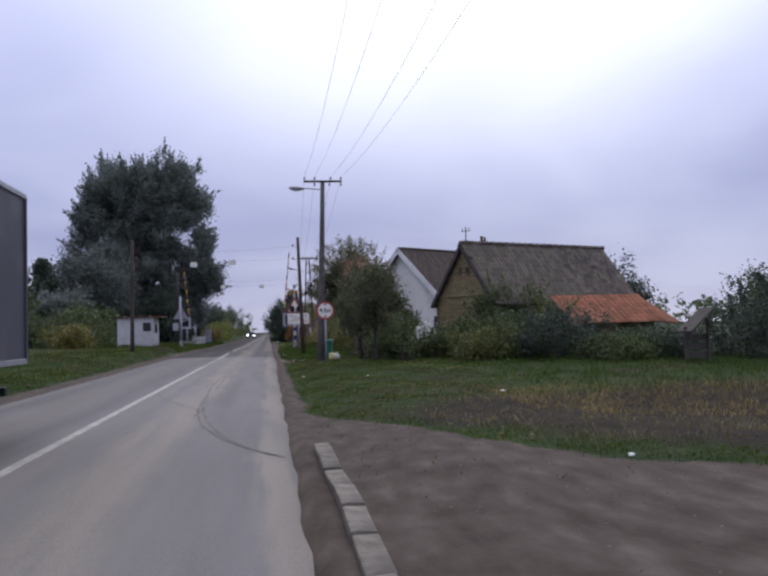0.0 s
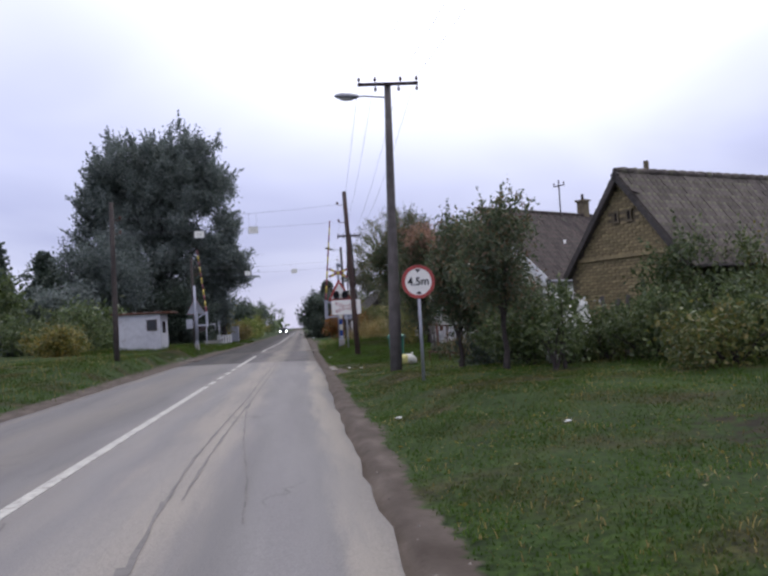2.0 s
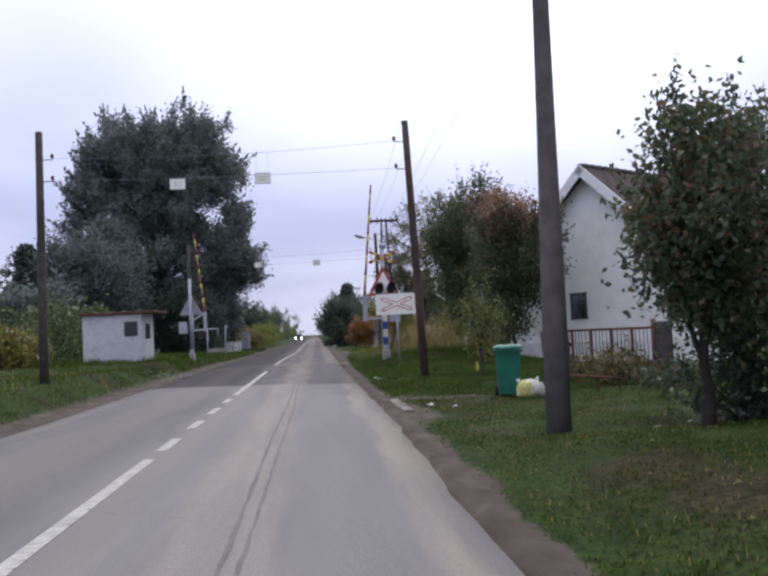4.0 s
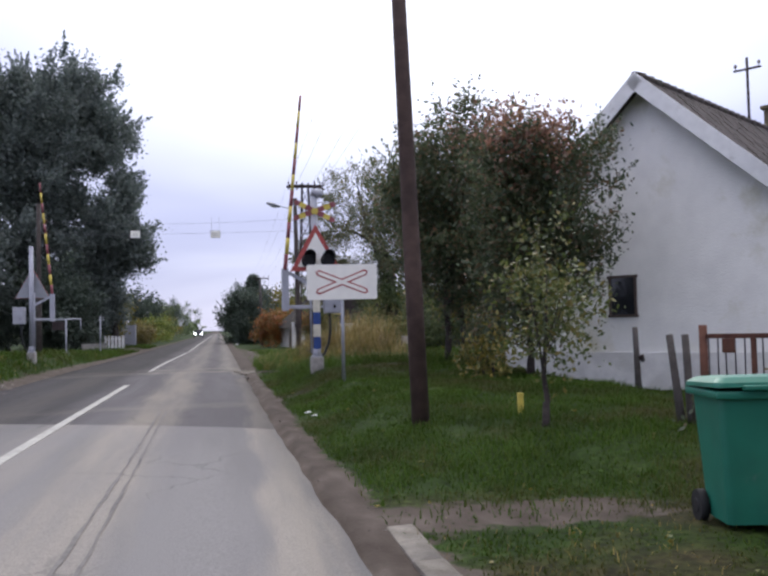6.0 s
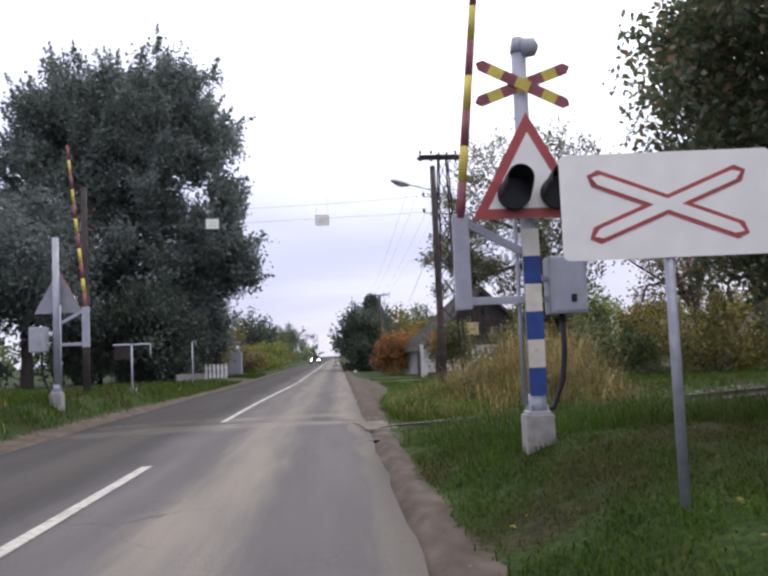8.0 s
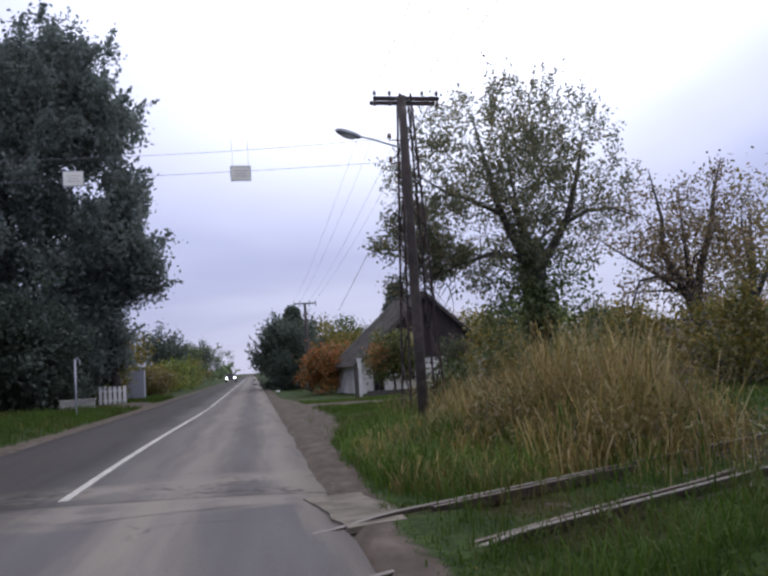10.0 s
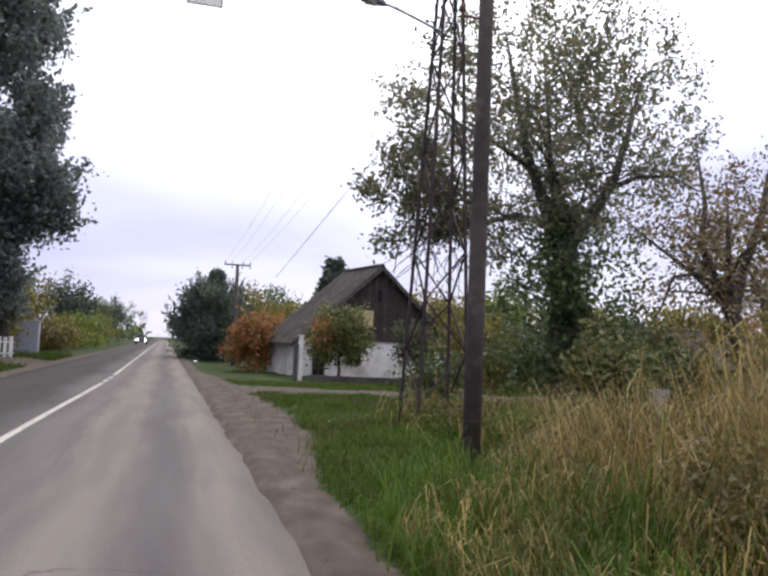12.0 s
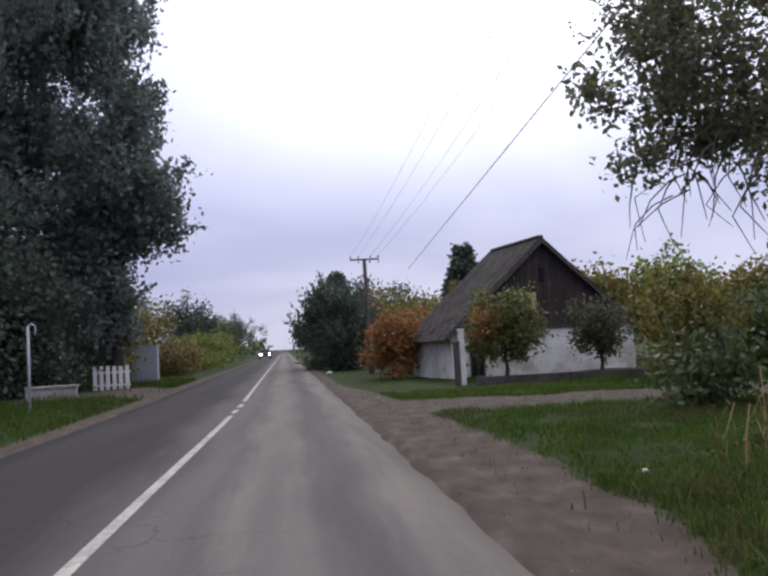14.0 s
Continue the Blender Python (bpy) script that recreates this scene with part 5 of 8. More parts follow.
def pipe_frame(x, y, rz, w, h, label):
    z = on_ground(x, y)
    t = thing("pipe_frame", x, y, z, rz, label, "frame")
    bm = bmesh.new(); tube(bm, [(-w / 2, 0, h), (w / 2, 0, h)], 0.03, 8); part("rail", bm, "grey_paint", t)
    bm = bmesh.new(); tube(bm, [(0, 0, -0.2), (0, 0, h)], 0.035, 8); part("leg", bm, "grey_paint", t)
    bm = bmesh.new(); tube(bm, [(w / 2, 0, h - 0.45), (w / 2, 0, h)], 0.025, 8); part("drop", bm, "grey_paint", t)
    bm = bmesh.new(); cube(bm, (-w * 0.22, 0.01, h - 0.27), (w * 0.5, 0.02, 0.40), 0.004); part("dark_panel", bm, "steel_dark", t, "weathered dark panel")
    bm = bmesh.new(); cube(bm, (0, 0, 0.02), (0.25, 0.25, 0.14), 0.02); part("foot", bm, "concrete", t)


pipe_frame(-4.26, 70.5, 0, 1.2, 1.5, "grey pipe frame with a weathered dark panel")


def slim_post(x, y, h, label, hook=True):
    z = on_ground(x, y)
    t = thing("slim_post", x, y, z, 0, label, "post")
    bm = bmesh.new(); tube(bm, [(0, 0, -0.2), (0, 0, h)], 0.035, 8); part("post", bm, "grey_paint", t)
    if hook:
        bm = bmesh.new(); tube(bm, [(0, 0, h), (0.08, 0, h + 0.06), (0.17, 0, h), (0.18, 0, h - 0.22)], 0.02, 6); part("bracket", bm, "grey_paint", t)


slim_post(-4.78, 85.45, 2.2, "slim grey steel post with a hooked bracket")


def cabinet(x, y, w, d, h, label):
    z = on_ground(x, y)
    t = thing("cabinet", x, y, z, 0, label, "cabinet")
    bm = bmesh.new(); cube(bm, (0, 0, h / 2), (w, d, h), 0.02); part("body", bm, "grey_paint", t)
    for s in (-1, 1):
        bm = bmesh.new(); cube(bm, (s * w / 4, -d / 2 - 0.006, h / 2), (w / 2 - 0.03, 0.014, h - 0.12), 0.004); part("door", bm, "grey_paint", t)
    bm = bmesh.new(); cube(bm, (0, 0, h + 0.02), (w + 0.08, d + 0.08, 0.05), 0.01); part("lid", bm, "grey_paint", t)


cabinet(-5.2, 106, 1.22, 0.6, 1.75, "grey metal cabinet on the verge")


# ---- bin, bag, posts ----
def wheelie_bin(x, y, rz):
    z = on_ground(x, y)
    t = thing("wheelie_bin", x, y, z, rz, "green plastic wheelie bin with closed lid on the grass", "bin")
    bm = bmesh.new()
    rings = []
    for zz, w, d in ((0.05, 0.37, 0.38), (0.30, 0.40, 0.42), (0.78, 0.46, 0.49), (0.84, 0.465, 0.495)):
        rings.append([bm.verts.new((px, py, zz)) for px, py in [(a, b) for a, b in rounded(w, d, 0.04)]])
    for p, q in zip(rings, rings[1:]):
        for j in range(len(p)):
            bm.faces.new((p[j], p[(j + 1) % len(p)], q[(j + 1) % len(p)], q[j]))
    bm.faces.new(rings[0][::-1]); bm.faces.new(rings[-1])
    part("body", bm, "bin_green", t)
    bm = bmesh.new(); cube(bm, (0, 0, 0.83), (0.53, 0.56, 0.05), 0.015); part("rim", bm, "bin_green", t)
    bm = bmesh.new()
    rings = []
    for zz, w, d in ((0.858, 0.54, 0.58), (0.885, 0.53, 0.57), (0.915, 0.44, 0.48), (0.925, 0.30, 0.34)):
        rings.append([bm.verts.new((px, py, zz + 0.02 * (py < -0.1))) for px, py in rounded(w, d, 0.05)])
    for p, q in zip(rings, rings[1:]):
        for j in range(len(p)):
            bm.faces.new((p[j], p[(j + 1) % len(p)], q[(j + 1) % len(p)], q[j]))
    bm.faces.new(rings[0][::-1]); bm.faces.new(rings[-1])
    ld = part("lid", bm, "bin_green", t)
    bm = bmesh.new(); cube(bm, (0, -0.30, 0.875), (0.22, 0.04, 0.03), 0.01); part("lid_grip", bm, "bin_green", ld)
    bm = bmesh.new(); tube(bm, [(-0.22, 0.31, 0.82), (0.22, 0.31, 0.82)], 0.018, 8)
    for s in (-0.2, 0.2):
        tube(bm, [(s, 0.24, 0.80), (s, 0.31, 0.82)], 0.015, 6)
    part("handle", bm, "bin_green", t)
    for s in (-0.225, 0.225):
        bm = bmesh.new(); tube(bm, [(s - 0.025, 0.18, 0.10), (s + 0.025, 0.18, 0.10)], 0.10, 18); wh = part("wheel", bm, "rubber", t)
        bm = bmesh.new(); tube(bm, [(s - 0.03, 0.18, 0.10), (s + 0.03, 0.18, 0.10)], 0.045, 12); part("hub", bm, "lamp_black", wh)


wheelie_bin(5.36, 36.45, -12)


def plastic_bag(x, y):
    z = on_ground(x, y)
    t = thing("plastic_bag", x, y, z, 10, "knotted white plastic rubbish bag lying on grass", "bag")
    def puffed(sub, cx, cy, cz, wx, wy, wz, seed):
        """A soft crumpled sack, sagging on the ground."""
        bm = bmesh.new()
        bmesh.ops.create_icosphere(bm, subdivisions=sub, radius=1)
        for v in bm.verts:
            d = v.co.normalized()
            q = Vector([math.copysign(abs(c) ** 0.72, c) for c in d])
            o = Vector((seed, 0, 0))
            k = 1 + noise.noise(d * 1.6 + o) * 0.16 - abs(noise.noise(d * 3.5 + o)) * 0.20 - abs(noise.noise(d * 8 + o)) * 0.08
            v.co = Vector((cx + q.x * wx * k * (1.08 - 0.16 * d.z), cy + q.y * wy * k, max(0.0, cz + q.z * wz * k)))
        return bm
    part("bag_body", puffed(4, 0.03, 0, 0.155, 0.235, 0.16, 0.165, 1.0), "bag", t)
    part("yellow_side", puffed(4, -0.10, -0.035, 0.155, 0.135, 0.15, 0.165, 4.0), "bag_yellow", t, "pale yellow printed side")
    for sx, hh, lean in ((-0.19, 0.335, -0.03), (0.15, 0.36, 0.04)):
        bm = bmesh.new(); tube(bm, [(sx * 0.9, 0, 0.22), (sx, 0, hh - 0.05), (sx + lean * 0.6, 0.02, hh - 0.02), (sx + lean, 0.03, hh)], [0.05, 0.022, 0.035, 0.012], 6); part("bag_corner", bm, "bag", t)


plastic_bag(5.62, 35.98)


def marker_post(x, y, h, m, label, w=0.06):
    z = on_ground(x, y)
    t = thing("marker_post", x, y, z, 8, label, "post")
    bm = bmesh.new(); cube(bm, (0, 0, h / 2 - 0.05), (w, w, h + 0.1), 0.012); part("post", bm, m, t)
    bm = bmesh.new(); cube(bm, (0, 0, h + 0.012), (w * 1.12, w * 1.12, 0.035), 0.008); part("cap", bm, m, t)


marker_post(5.75, 41.6, 0.22, "yellow", "short yellow marker post in the grass", 0.06)
marker_post(10.6, 70.6, 0.7, "concrete", "white concrete marker post in the grass", 0.25)
marker_post(8.3, 63.5, 0.5, "concrete", "white concrete marker post in the grass", 0.2)


# ---- yard gate of the white house ----
def yard_gate(x, y, rz):
    z = on_ground(x, y) - 0.03
    t = thing("yard_gate", x, y, z, rz, "rusty metal bar gate with flaking pale bars", "gate")
    L, h = 2.75, 0.98
    for px_, r, hh, m in ((0, 0.045, 1.10, "rust"), (L, 0.05, 1.16, "rust")):
        bm = bmesh.new(); tube(bm, [(px_, 0, -0.2), (px_, 0, hh)], r, 8); part("gate_post", bm, m, t)
    bm = bmesh.new(); cube(bm, (L + 0.22, 0.03, 0.50), (0.26, 0.22, 1.20), 0.03); part("pillar", bm, "old_wood", t, "dark timber pillar")
    for zz in (0.26, h):
        bm = bmesh.new(); cube(bm, (L / 2, 0, zz), (L, 0.04, 0.05), 0.006); part("gate_rail", bm, "rust", t)
    for k in range(4):
        bm = bmesh.new(); cube(bm, (0.55 * (k + 1), 0.0, 0.50), (0.045, 0.045, h + 0.02), 0.005); part("gate_stile", bm, "rust", t)
    n = 28
    for k in range(n):
        xx = 0.06 + (L - 0.12) * k / (n - 1)
        bm = bmesh.new(); tube(bm, [(xx, 0.0, 0.22), (xx + 0.01 * math.sin(k * 2.1), 0, h - 0.01)], 0.008, 6); part("gate_bar", bm, "steel_dark", t)
    bm = bmesh.new(); cube(bm, (0.30, -0.03, h - 0.10), (0.13, 0.05, 0.15), 0.01); part("letter_box", bm, "rust", t, "small rusty letter box")
    for k, lean in ((0, 0.03), (1, -0.06)):
        bm = bmesh.new(); tube(bm, [(-0.16 - 0.10 * k, 0, -0.2), (-0.24 - 0.10 * k + lean, 0, 1.0)], [0.05, 0.04], 7); part("old_stake", bm, "old_wood", t, "leaning weathered stake")


yard_gate(7.25, 40.0, -60)


def wall_post(x, y, h, lean):
    t = thing("fence_post", x, y, on_ground(x, y), 0, "weathered grey fence post standing before the plastered wall", "post", "fence posts")
    bm = bmesh.new(); tube(bm, [(0, 0, -0.2), (lean * 0.5, 0, h * 0.5), (lean, 0, h)], [0.06, 0.052, 0.045], 7); part("shaft", bm, "old_wood", t)
    bm = bmesh.new(); tube(bm, [(lean * 0.7 + 0.05, -0.05, h * 0.55), (lean * 0.7 + 0.09, -0.06, h * 0.45)], [0.05, 0.03], 6); part("wire_knot", bm, "steel_dark", t)


wall_post(9.0, 44.9, 1.05, -0.03)


def fallen_rail(x, y, rz, n):
    t = thing("fence_rail", x, y, on_ground(x, y), rz, "low rusty broken fence rail in the grass", "fence")
    bm = bmesh.new(); tube(bm, [(0, 0, 0.30), (0.7, 0.02, 0.27), (1.5, 0, 0.24)], 0.022, 7); part("top_rail", bm, "rust", t)
    for i in range(n):
        bm = bmesh.new(); tube(bm, [(0.05 + i * 1.4 / (n - 1), 0, -0.1), (0.06 + i * 1.4 / (n - 1), 0.01, 0.27)], 0.016, 6); part("stub_post", bm, "rust", t)


fallen_rail(6.5, 37.4, -54, 4)


# ---- houses ----
def gable_house(name, x, y, z, rz, W, L, eave, apex, wall_m, roof, label, over=0.25, end_over=0.35, tile=(0.21, 0.30), tiles_near=300, gable_m=None, barge="board_white", barge_w=0.22, plinth=0.0):
    """A ridge house. Its own x runs along the ridge, y across the gable, with the seen gable at x = 0."""
    t = thing(name, x, y, z, rz, label, "house", "houses of the village")
    hw, th = W / 2, 0.35
    # end walls with their gables
    for xx, nm in ((0, "gable_wall"), (L - th, "back_gable_wall")):
        bm = bmesh.new()
        if gable_m and xx == 0:
            cube(bm, (th / 2, 0, eave / 2 - 0.2), (th, W, eave + 0.4))
        else:
            o = [(-hw, -0.4), (hw, -0.4), (hw, eave), (0, apex), (-hw, eave)]
            f = [bm.verts.new((xx, a, b)) for a, b in o]
            g = [bm.verts.new((xx + th, a, b)) for a, b in o]
            bm.faces.new(f[::-1]); bm.faces.new(g)
            for i in range(5):
                j = (i + 1) % 5
                bm.faces.new((f[i], f[j], g[j], g[i]))
            bmesh.ops.recalc_face_normals(bm, faces=bm.faces[:])
        part(nm, bm, wall_m, t)
    if gable_m:
        n = int(W / 0.16)
        for i in range(n):
            a = -hw + (i + 0.5) * W / n
            top = eave + (apex - eave) * (1 - abs(a) / hw) - 0.05
            if top > eave + 0.05:
                bm = bmesh.new(); cube(bm, (0.05, a, (eave + top) / 2), (0.05, W / n - 0.012, top - eave), 0.004); part("gable_board", bm, gable_m, t)
        bm = bmesh.new(); cube(bm, (0.0, 0, eave - 0.02), (0.16, W + 0.1, 0.12), 0.01); part("sill_beam", bm, gable_m, t)
        # dark sheets added behind the boards, standing in for the unlit loft
        bm = bmesh.new(); cube(bm, (0.2, 0, eave + 0.2), (0.02, W * 0.9, 0.35)); cube(bm, (0.2, 0, eave + 0.8), (0.02, W * 0.55, 0.9)); part("gable_dark_backing", bm, "dark", t)
    for s in (-1, 1):
        bm = bmesh.new(); cube(bm, (L / 2, s * (hw - th / 2), eave / 2 - 0.2), (L - 2 * th, th, eave + 0.4), 0.005); part("side_wall", bm, wall_m, t)
    if plinth:
        bm = bmesh.new(); cube(bm, (-0.02, 0, plinth / 2 - 0.2), (0.06, W + 0.06, plinth + 0.4), 0.01); part("plinth", bm, "plinth", t, "grey cement plinth")
    # roof slopes with laid tiles
    sl = math.hypot(hw, apex - eave)
    ca, sa = hw / sl, (apex - eave) / sl
    full = sl + over
    x0, x1 = -end_over, L + 0.2
    tw, tl = tile
    base = bmesh.new(); cube(base, (0, 0, 0), (tw * 0.94, tl * 1.12, 0.022)); 
    tm = bpy.data.meshes.new("roof_tile"); base.to_mesh(tm); base.free(); tm.materials.append(M[roof])
    r = random.Random(int(x * 10))
    for s in (-1, 1):
        frm = Matrix(((1, 0, 0, 0), (0, s * ca, s * sa, 0), (0, -sa, ca, apex), (0, 0, 0, 1)))
        bm = bmesh.new(); cube(bm, ((x0 + x1) / 2, full / 2, -0.05), (x1 - x0, full, 0.07))
        bmesh.ops.transform(bm, matrix=frm, verts=bm.verts[:]); bmesh.ops.recalc_face_normals(bm, faces=bm.faces[:])
        slope = part("roof_slope", bm, "old_wood", t)
        spots = []
        for i in range(int((x1 - x0) / tw) + 1):
            for j in range(int(full / tl) + 1):
                px_, py_ = x0 + (i + 0.5) * tw, (j + 0.5) * tl + (0.5 * tl * 0 if i % 2 else 0)
                if px_ > x1 or py_ > full + 0.1:
                    continue
                spots.append((px_, py_, 0.014 + r.uniform(-0.006, 0.012), r.uniform(-2.2, 2.2)))
        spots.sort(key=lambda q: q[0])
        quota = tiles_near if s == -1 else min(tiles_near, 60)
        verts, faces = [], []
        for k, (a, b, c, d) in enumerate(spots):
            m = frm @ pose(a, b, c, -3.5, 0, d)
            if k < quota:
                o = new("roof_tile", tm); o.parent = slope; o.matrix_basis = m
            else:
                q = len(verts)
                for vx in (-0.5, 0.5):
                    for vy in (-0.5, 0.5):
                        for vz in (-0.5, 0.5):
                            verts.append(m @ Vector((vx * tw * 0.94, vy * tl * 1.12, vz * 0.022)))
                faces += [tuple(q + i for i in f) for f in ((0, 1, 3, 2), (4, 6, 7, 5), (0, 4, 5, 1), (2, 3, 7, 6), (1, 5, 7, 3), (0, 2, 6, 4))]
        if verts:
            tagged(raw("tile_field", verts, faces, roof + "_j", slope), kind="stuff")
        # barge boards at the seen gable
        bm = bmesh.new(); cube(bm, (x0 - 0.012, full / 2 - 0.02, -0.09), (0.035, full + 0.02, barge_w), 0.006)
        bmesh.ops.transform(bm, matrix=frm, verts=bm.verts[:]); bmesh.ops.recalc_face_normals(bm, faces=bm.faces[:]); part("barge_board", bm, barge, t)
        bm = bmesh.new(); cube(bm, ((x0 + 0.0) / 2, full / 2, -0.10), (abs(x0) - 0.01, full, 0.03))
        bmesh.ops.transform(bm, matrix=frm, verts=bm.verts[:]); bmesh.ops.recalc_face_normals(bm, faces=bm.faces[:]); part("soffit", bm, "old_wood", t)
    n = int((x1 - x0) / 0.36)
    for i in range(n):
        bm = bmesh.new()
        a = x0 + i * 0.36
        tube(bm, [(a, 0, apex + 0.015), (a + 0.39, 0, apex + 0.035)], [0.085, 0.105], 8); part("ridge_tile", bm, roof, t)
    return t


def opening(t, yc, zc, w, h, frame="frame_wood", glass="glass", face=0.0, bars=True, name="window"):
    bm = bmesh.new(); cube(bm, (face - 0.006, yc, zc), (0.012, w, h)); wn = part(name, bm, glass, t)
    bm = bmesh.new()
    f = 0.05
    for p, s in (((0, h / 2), (w + 2 * f, f)), ((0, -h / 2), (w + 2 * f, f)), ((w / 2, 0), (f, h)), ((-w / 2, 0), (f, h))):
        cube(bm, (face - 0.012, yc + p[0], zc + p[1]), (0.05, s[0], s[1]), 0.004)
    if bars:
        cube(bm, (face - 0.014, yc, zc), (0.03, 0.035, h))
        cube(bm, (face - 0.014, yc, zc + h * 0.15), (0.03, w, 0.03))
    part("window_frame", bm, frame, wn)
    return wn


# white plastered house beside the crossing
H2 = (10.83, 47.80, 36)
h2 = gable_house("white_house", H2[0], H2[1], 0.05, H2[2], 7.2, 12.0, 2.90, 6.16, "plaster", "tile_brown", "white plastered house with brown tiled roof and white barge boards", 0.35, 0.38, (0.27, 0.36), 300, None, "board_white", 0.30, 0.55)
opening(h2, 0.62, 1.71, 0.58, 0.82, bars=False)
opening(h2, -2.80, 1.58, 0.40, 0.68, bars=False)
bm = bmesh.new(); cube(bm, (-0.02, -3.28, 1.61), (0.02, 0.42, 0.32), 0.004); sg = part("street_plate", bm, "blue", h2, "blue enamel plate with white bars")
for k in range(2):
    bm = bmesh.new(); cube(bm, (-0.033, -3.28, 1.67 - 0.11 * k), (0.006, 0.34, 0.035)); part("printed_bar", bm, "sign_white", sg)
bm = bmesh.new(); cube(bm, (-0.02, -3.28, 1.86), (0.02, 0.16, 0.12), 0.004); part("small_plate", bm, "grey_paint", h2)
for xx, w, h in ((1.6, 0.9, 1.95), (4.2, 0.8, 1.0)):
    zc = h / 2 + (0.1 if h > 1.5 else 1.0)
    bm = bmesh.new(); cube(bm, (xx, -3.61, zc), (w, 0.02, h)); dd = part("side_door" if h > 1.5 else "side_window", bm, "dark" if h > 1.5 else "glass", h2)
    bm = bmesh.new()
    for p, s in (((0, h / 2), (w + 0.12, 0.06)), ((w / 2, 0), (0.06, h)), ((-w / 2, 0), (0.06, h))):
        cube(bm, (xx + p[0], -3.625, zc + p[1]), (s[0], 0.04, s[1]), 0.004)
    part("door_frame" if h > 1.5 else "window_frame", bm, "frame_wood", dd)
bm = bmesh.new(); tube(bm, [(-0.35, -3.96, 2.56), (12.1, -3.96, 2.54)], 0.065, 10); part("gutter", bm, "steel", h2)
bm = bmesh.new(); tube(bm, [(0.12, -3.94, 2.54), (0.10, -3.70, 2.3), (0.10, -3.68, -0.2)], 0.045, 8); part("downpipe", bm, "steel", h2)
for cx, cw, ch in ((8.1, 0.45, 0.75),):
    bm = bmesh.new(); cube(bm, (cx, 0.1, 5.95 + ch / 2), (cw, cw, ch + 0.5), 0.015); ck = part("chimney", bm, "mortar", h2, "old brick chimney")
    bm = bmesh.new(); cube(bm, (cx, 0.1, 6.22 + ch), (cw + 0.14, cw + 0.14, 0.10), 0.012); part("chimney_cap", bm, "mortar", ck)
    bm = bmesh.new(); tube(bm, [(cx, 0.1, 6.22 + ch), (cx, 0.1, 6.58 + ch)], 0.07, 8); part("flue_pipe", bm, "steel_dark", ck)
bm = bmesh.new(); tube(bm, [(6.15, 0.1, 5.8), (6.15, 0.1, 7.95)], 0.035, 7); cube(bm, (6.15, 0.1, 7.65), (0.05, 0.7, 0.05), 0.005)
rm = part("roof_mast", bm, "steel_dark", h2, "service mast with small crossarm")
for a in (-0.3, 0.3):
    bm = bmesh.new(); insulator(bm, 6.15, 0.1 + a, 7.67); part("insulator", bm, "porcelain", rm)
bm = bmesh.new(); tube(bm, [(3.6, -1.9, 4.2), (3.6, -1.9, 4.62)], 0.05, 8); part("vent_pipe", bm, "board_white", h2)

# old brick house with a grey tiled roof
h1 = gable_house("old_brick_house", 10.44 + 0.18, 29.99 + 0.07, 0.0, 25, 4.0, 7.9, 2.40, 4.75, "mortar", "tile_old", "old yellow brick house with mossy grey tiled roof", 0.22, 0.20, (0.20, 0.28), 300, None, "old_wood", 0.14)
for s in (-0.22, 0.22):
    opening(h1, s, 3.62, 0.14, 0.26, "mortar", "dark", -0.03, False, "vent_opening")
bm = bmesh.new(); cube(bm, (-0.03, 0, 2.62), (0.10, 3.5, 0.09), 0.008); part("brick_course", bm, "brick_yellow", h1, "projecting brick course")
bm = bmesh.new(); cube(bm, (1.1, -2.015, 1.35), (0.9, 0.02, 1.6)); part("side_door", bm, "dark", h1)
bm = bmesh.new(); tube(bm, [(-0.02, -0.6, 4.1), (-0.25, -0.6, 4.15)], 0.02, 6); part("bracket", bm, "steel_dark", h1)
bm = bmesh.new(); cube(bm, (0.6, -2.25, 2.17), (1.3, 0.5, 0.06), 0.01); part("eave_board", bm, "old_wood", h1)
bm = bmesh.new(); cube(bm, (1.0, 0.05, 4.95), (0.10, 0.10, 0.28), 0.01); part("roof_vent", bm, "mortar", h1)

# low outbuilding with orange tiles
sh = thing("outbuilding", 14.35, 24.4, -0.05, 2, "low brick outbuilding with an orange tiled lean-to roof", "shed")
bm = bmesh.new(); cube(bm, (0, 0.3, 0.70), (2.9, 1.9, 1.5), 0.01); part("wall", bm, "mortar", sh)
bm = bmesh.new(); cube(bm, (0.5, -0.66, 0.62), (0.8, 0.03, 1.2), 0.005); part("door", bm, "old_wood", sh)
fr = Matrix.Translation((0, -0.95, 1.42)) @ Matrix.Rotation(math.atan2(0.95, 1.9), 4, 'X')
bm = bmesh.new(); cube(bm, (0, 1.06, -0.04), (3.35, 2.12, 0.05), 0, fr); slp = part("roof_slope", bm, "old_wood", sh)
ot = bmesh.new(); cube(ot, (0, 0, 0), (0.185, 0.33, 0.022)); otm = bpy.data.meshes.new("roof_tile"); ot.to_mesh(otm); ot.free(); otm.materials.append(M["tile_orange"])
ro = random.Random(4)
for i in range(17):
    for j in range(8):
        o = new("roof_tile", otm); o.parent = slp
        o.matrix_basis = fr @ pose(-1.6 + 0.2 * i, 0.12 + 0.27 * j, ro.uniform(-0.005, 0.012), 3.5, 0, ro.uniform(-2, 2))
bm = bmesh.new()
a, b, c, d = [fr @ Vector(v) for v in ((1.68, 0, -0.03), (1.68, 2.12, -0.03), (2.35, 0.0, -0.10), (1.68, 2.12, -0.06))]
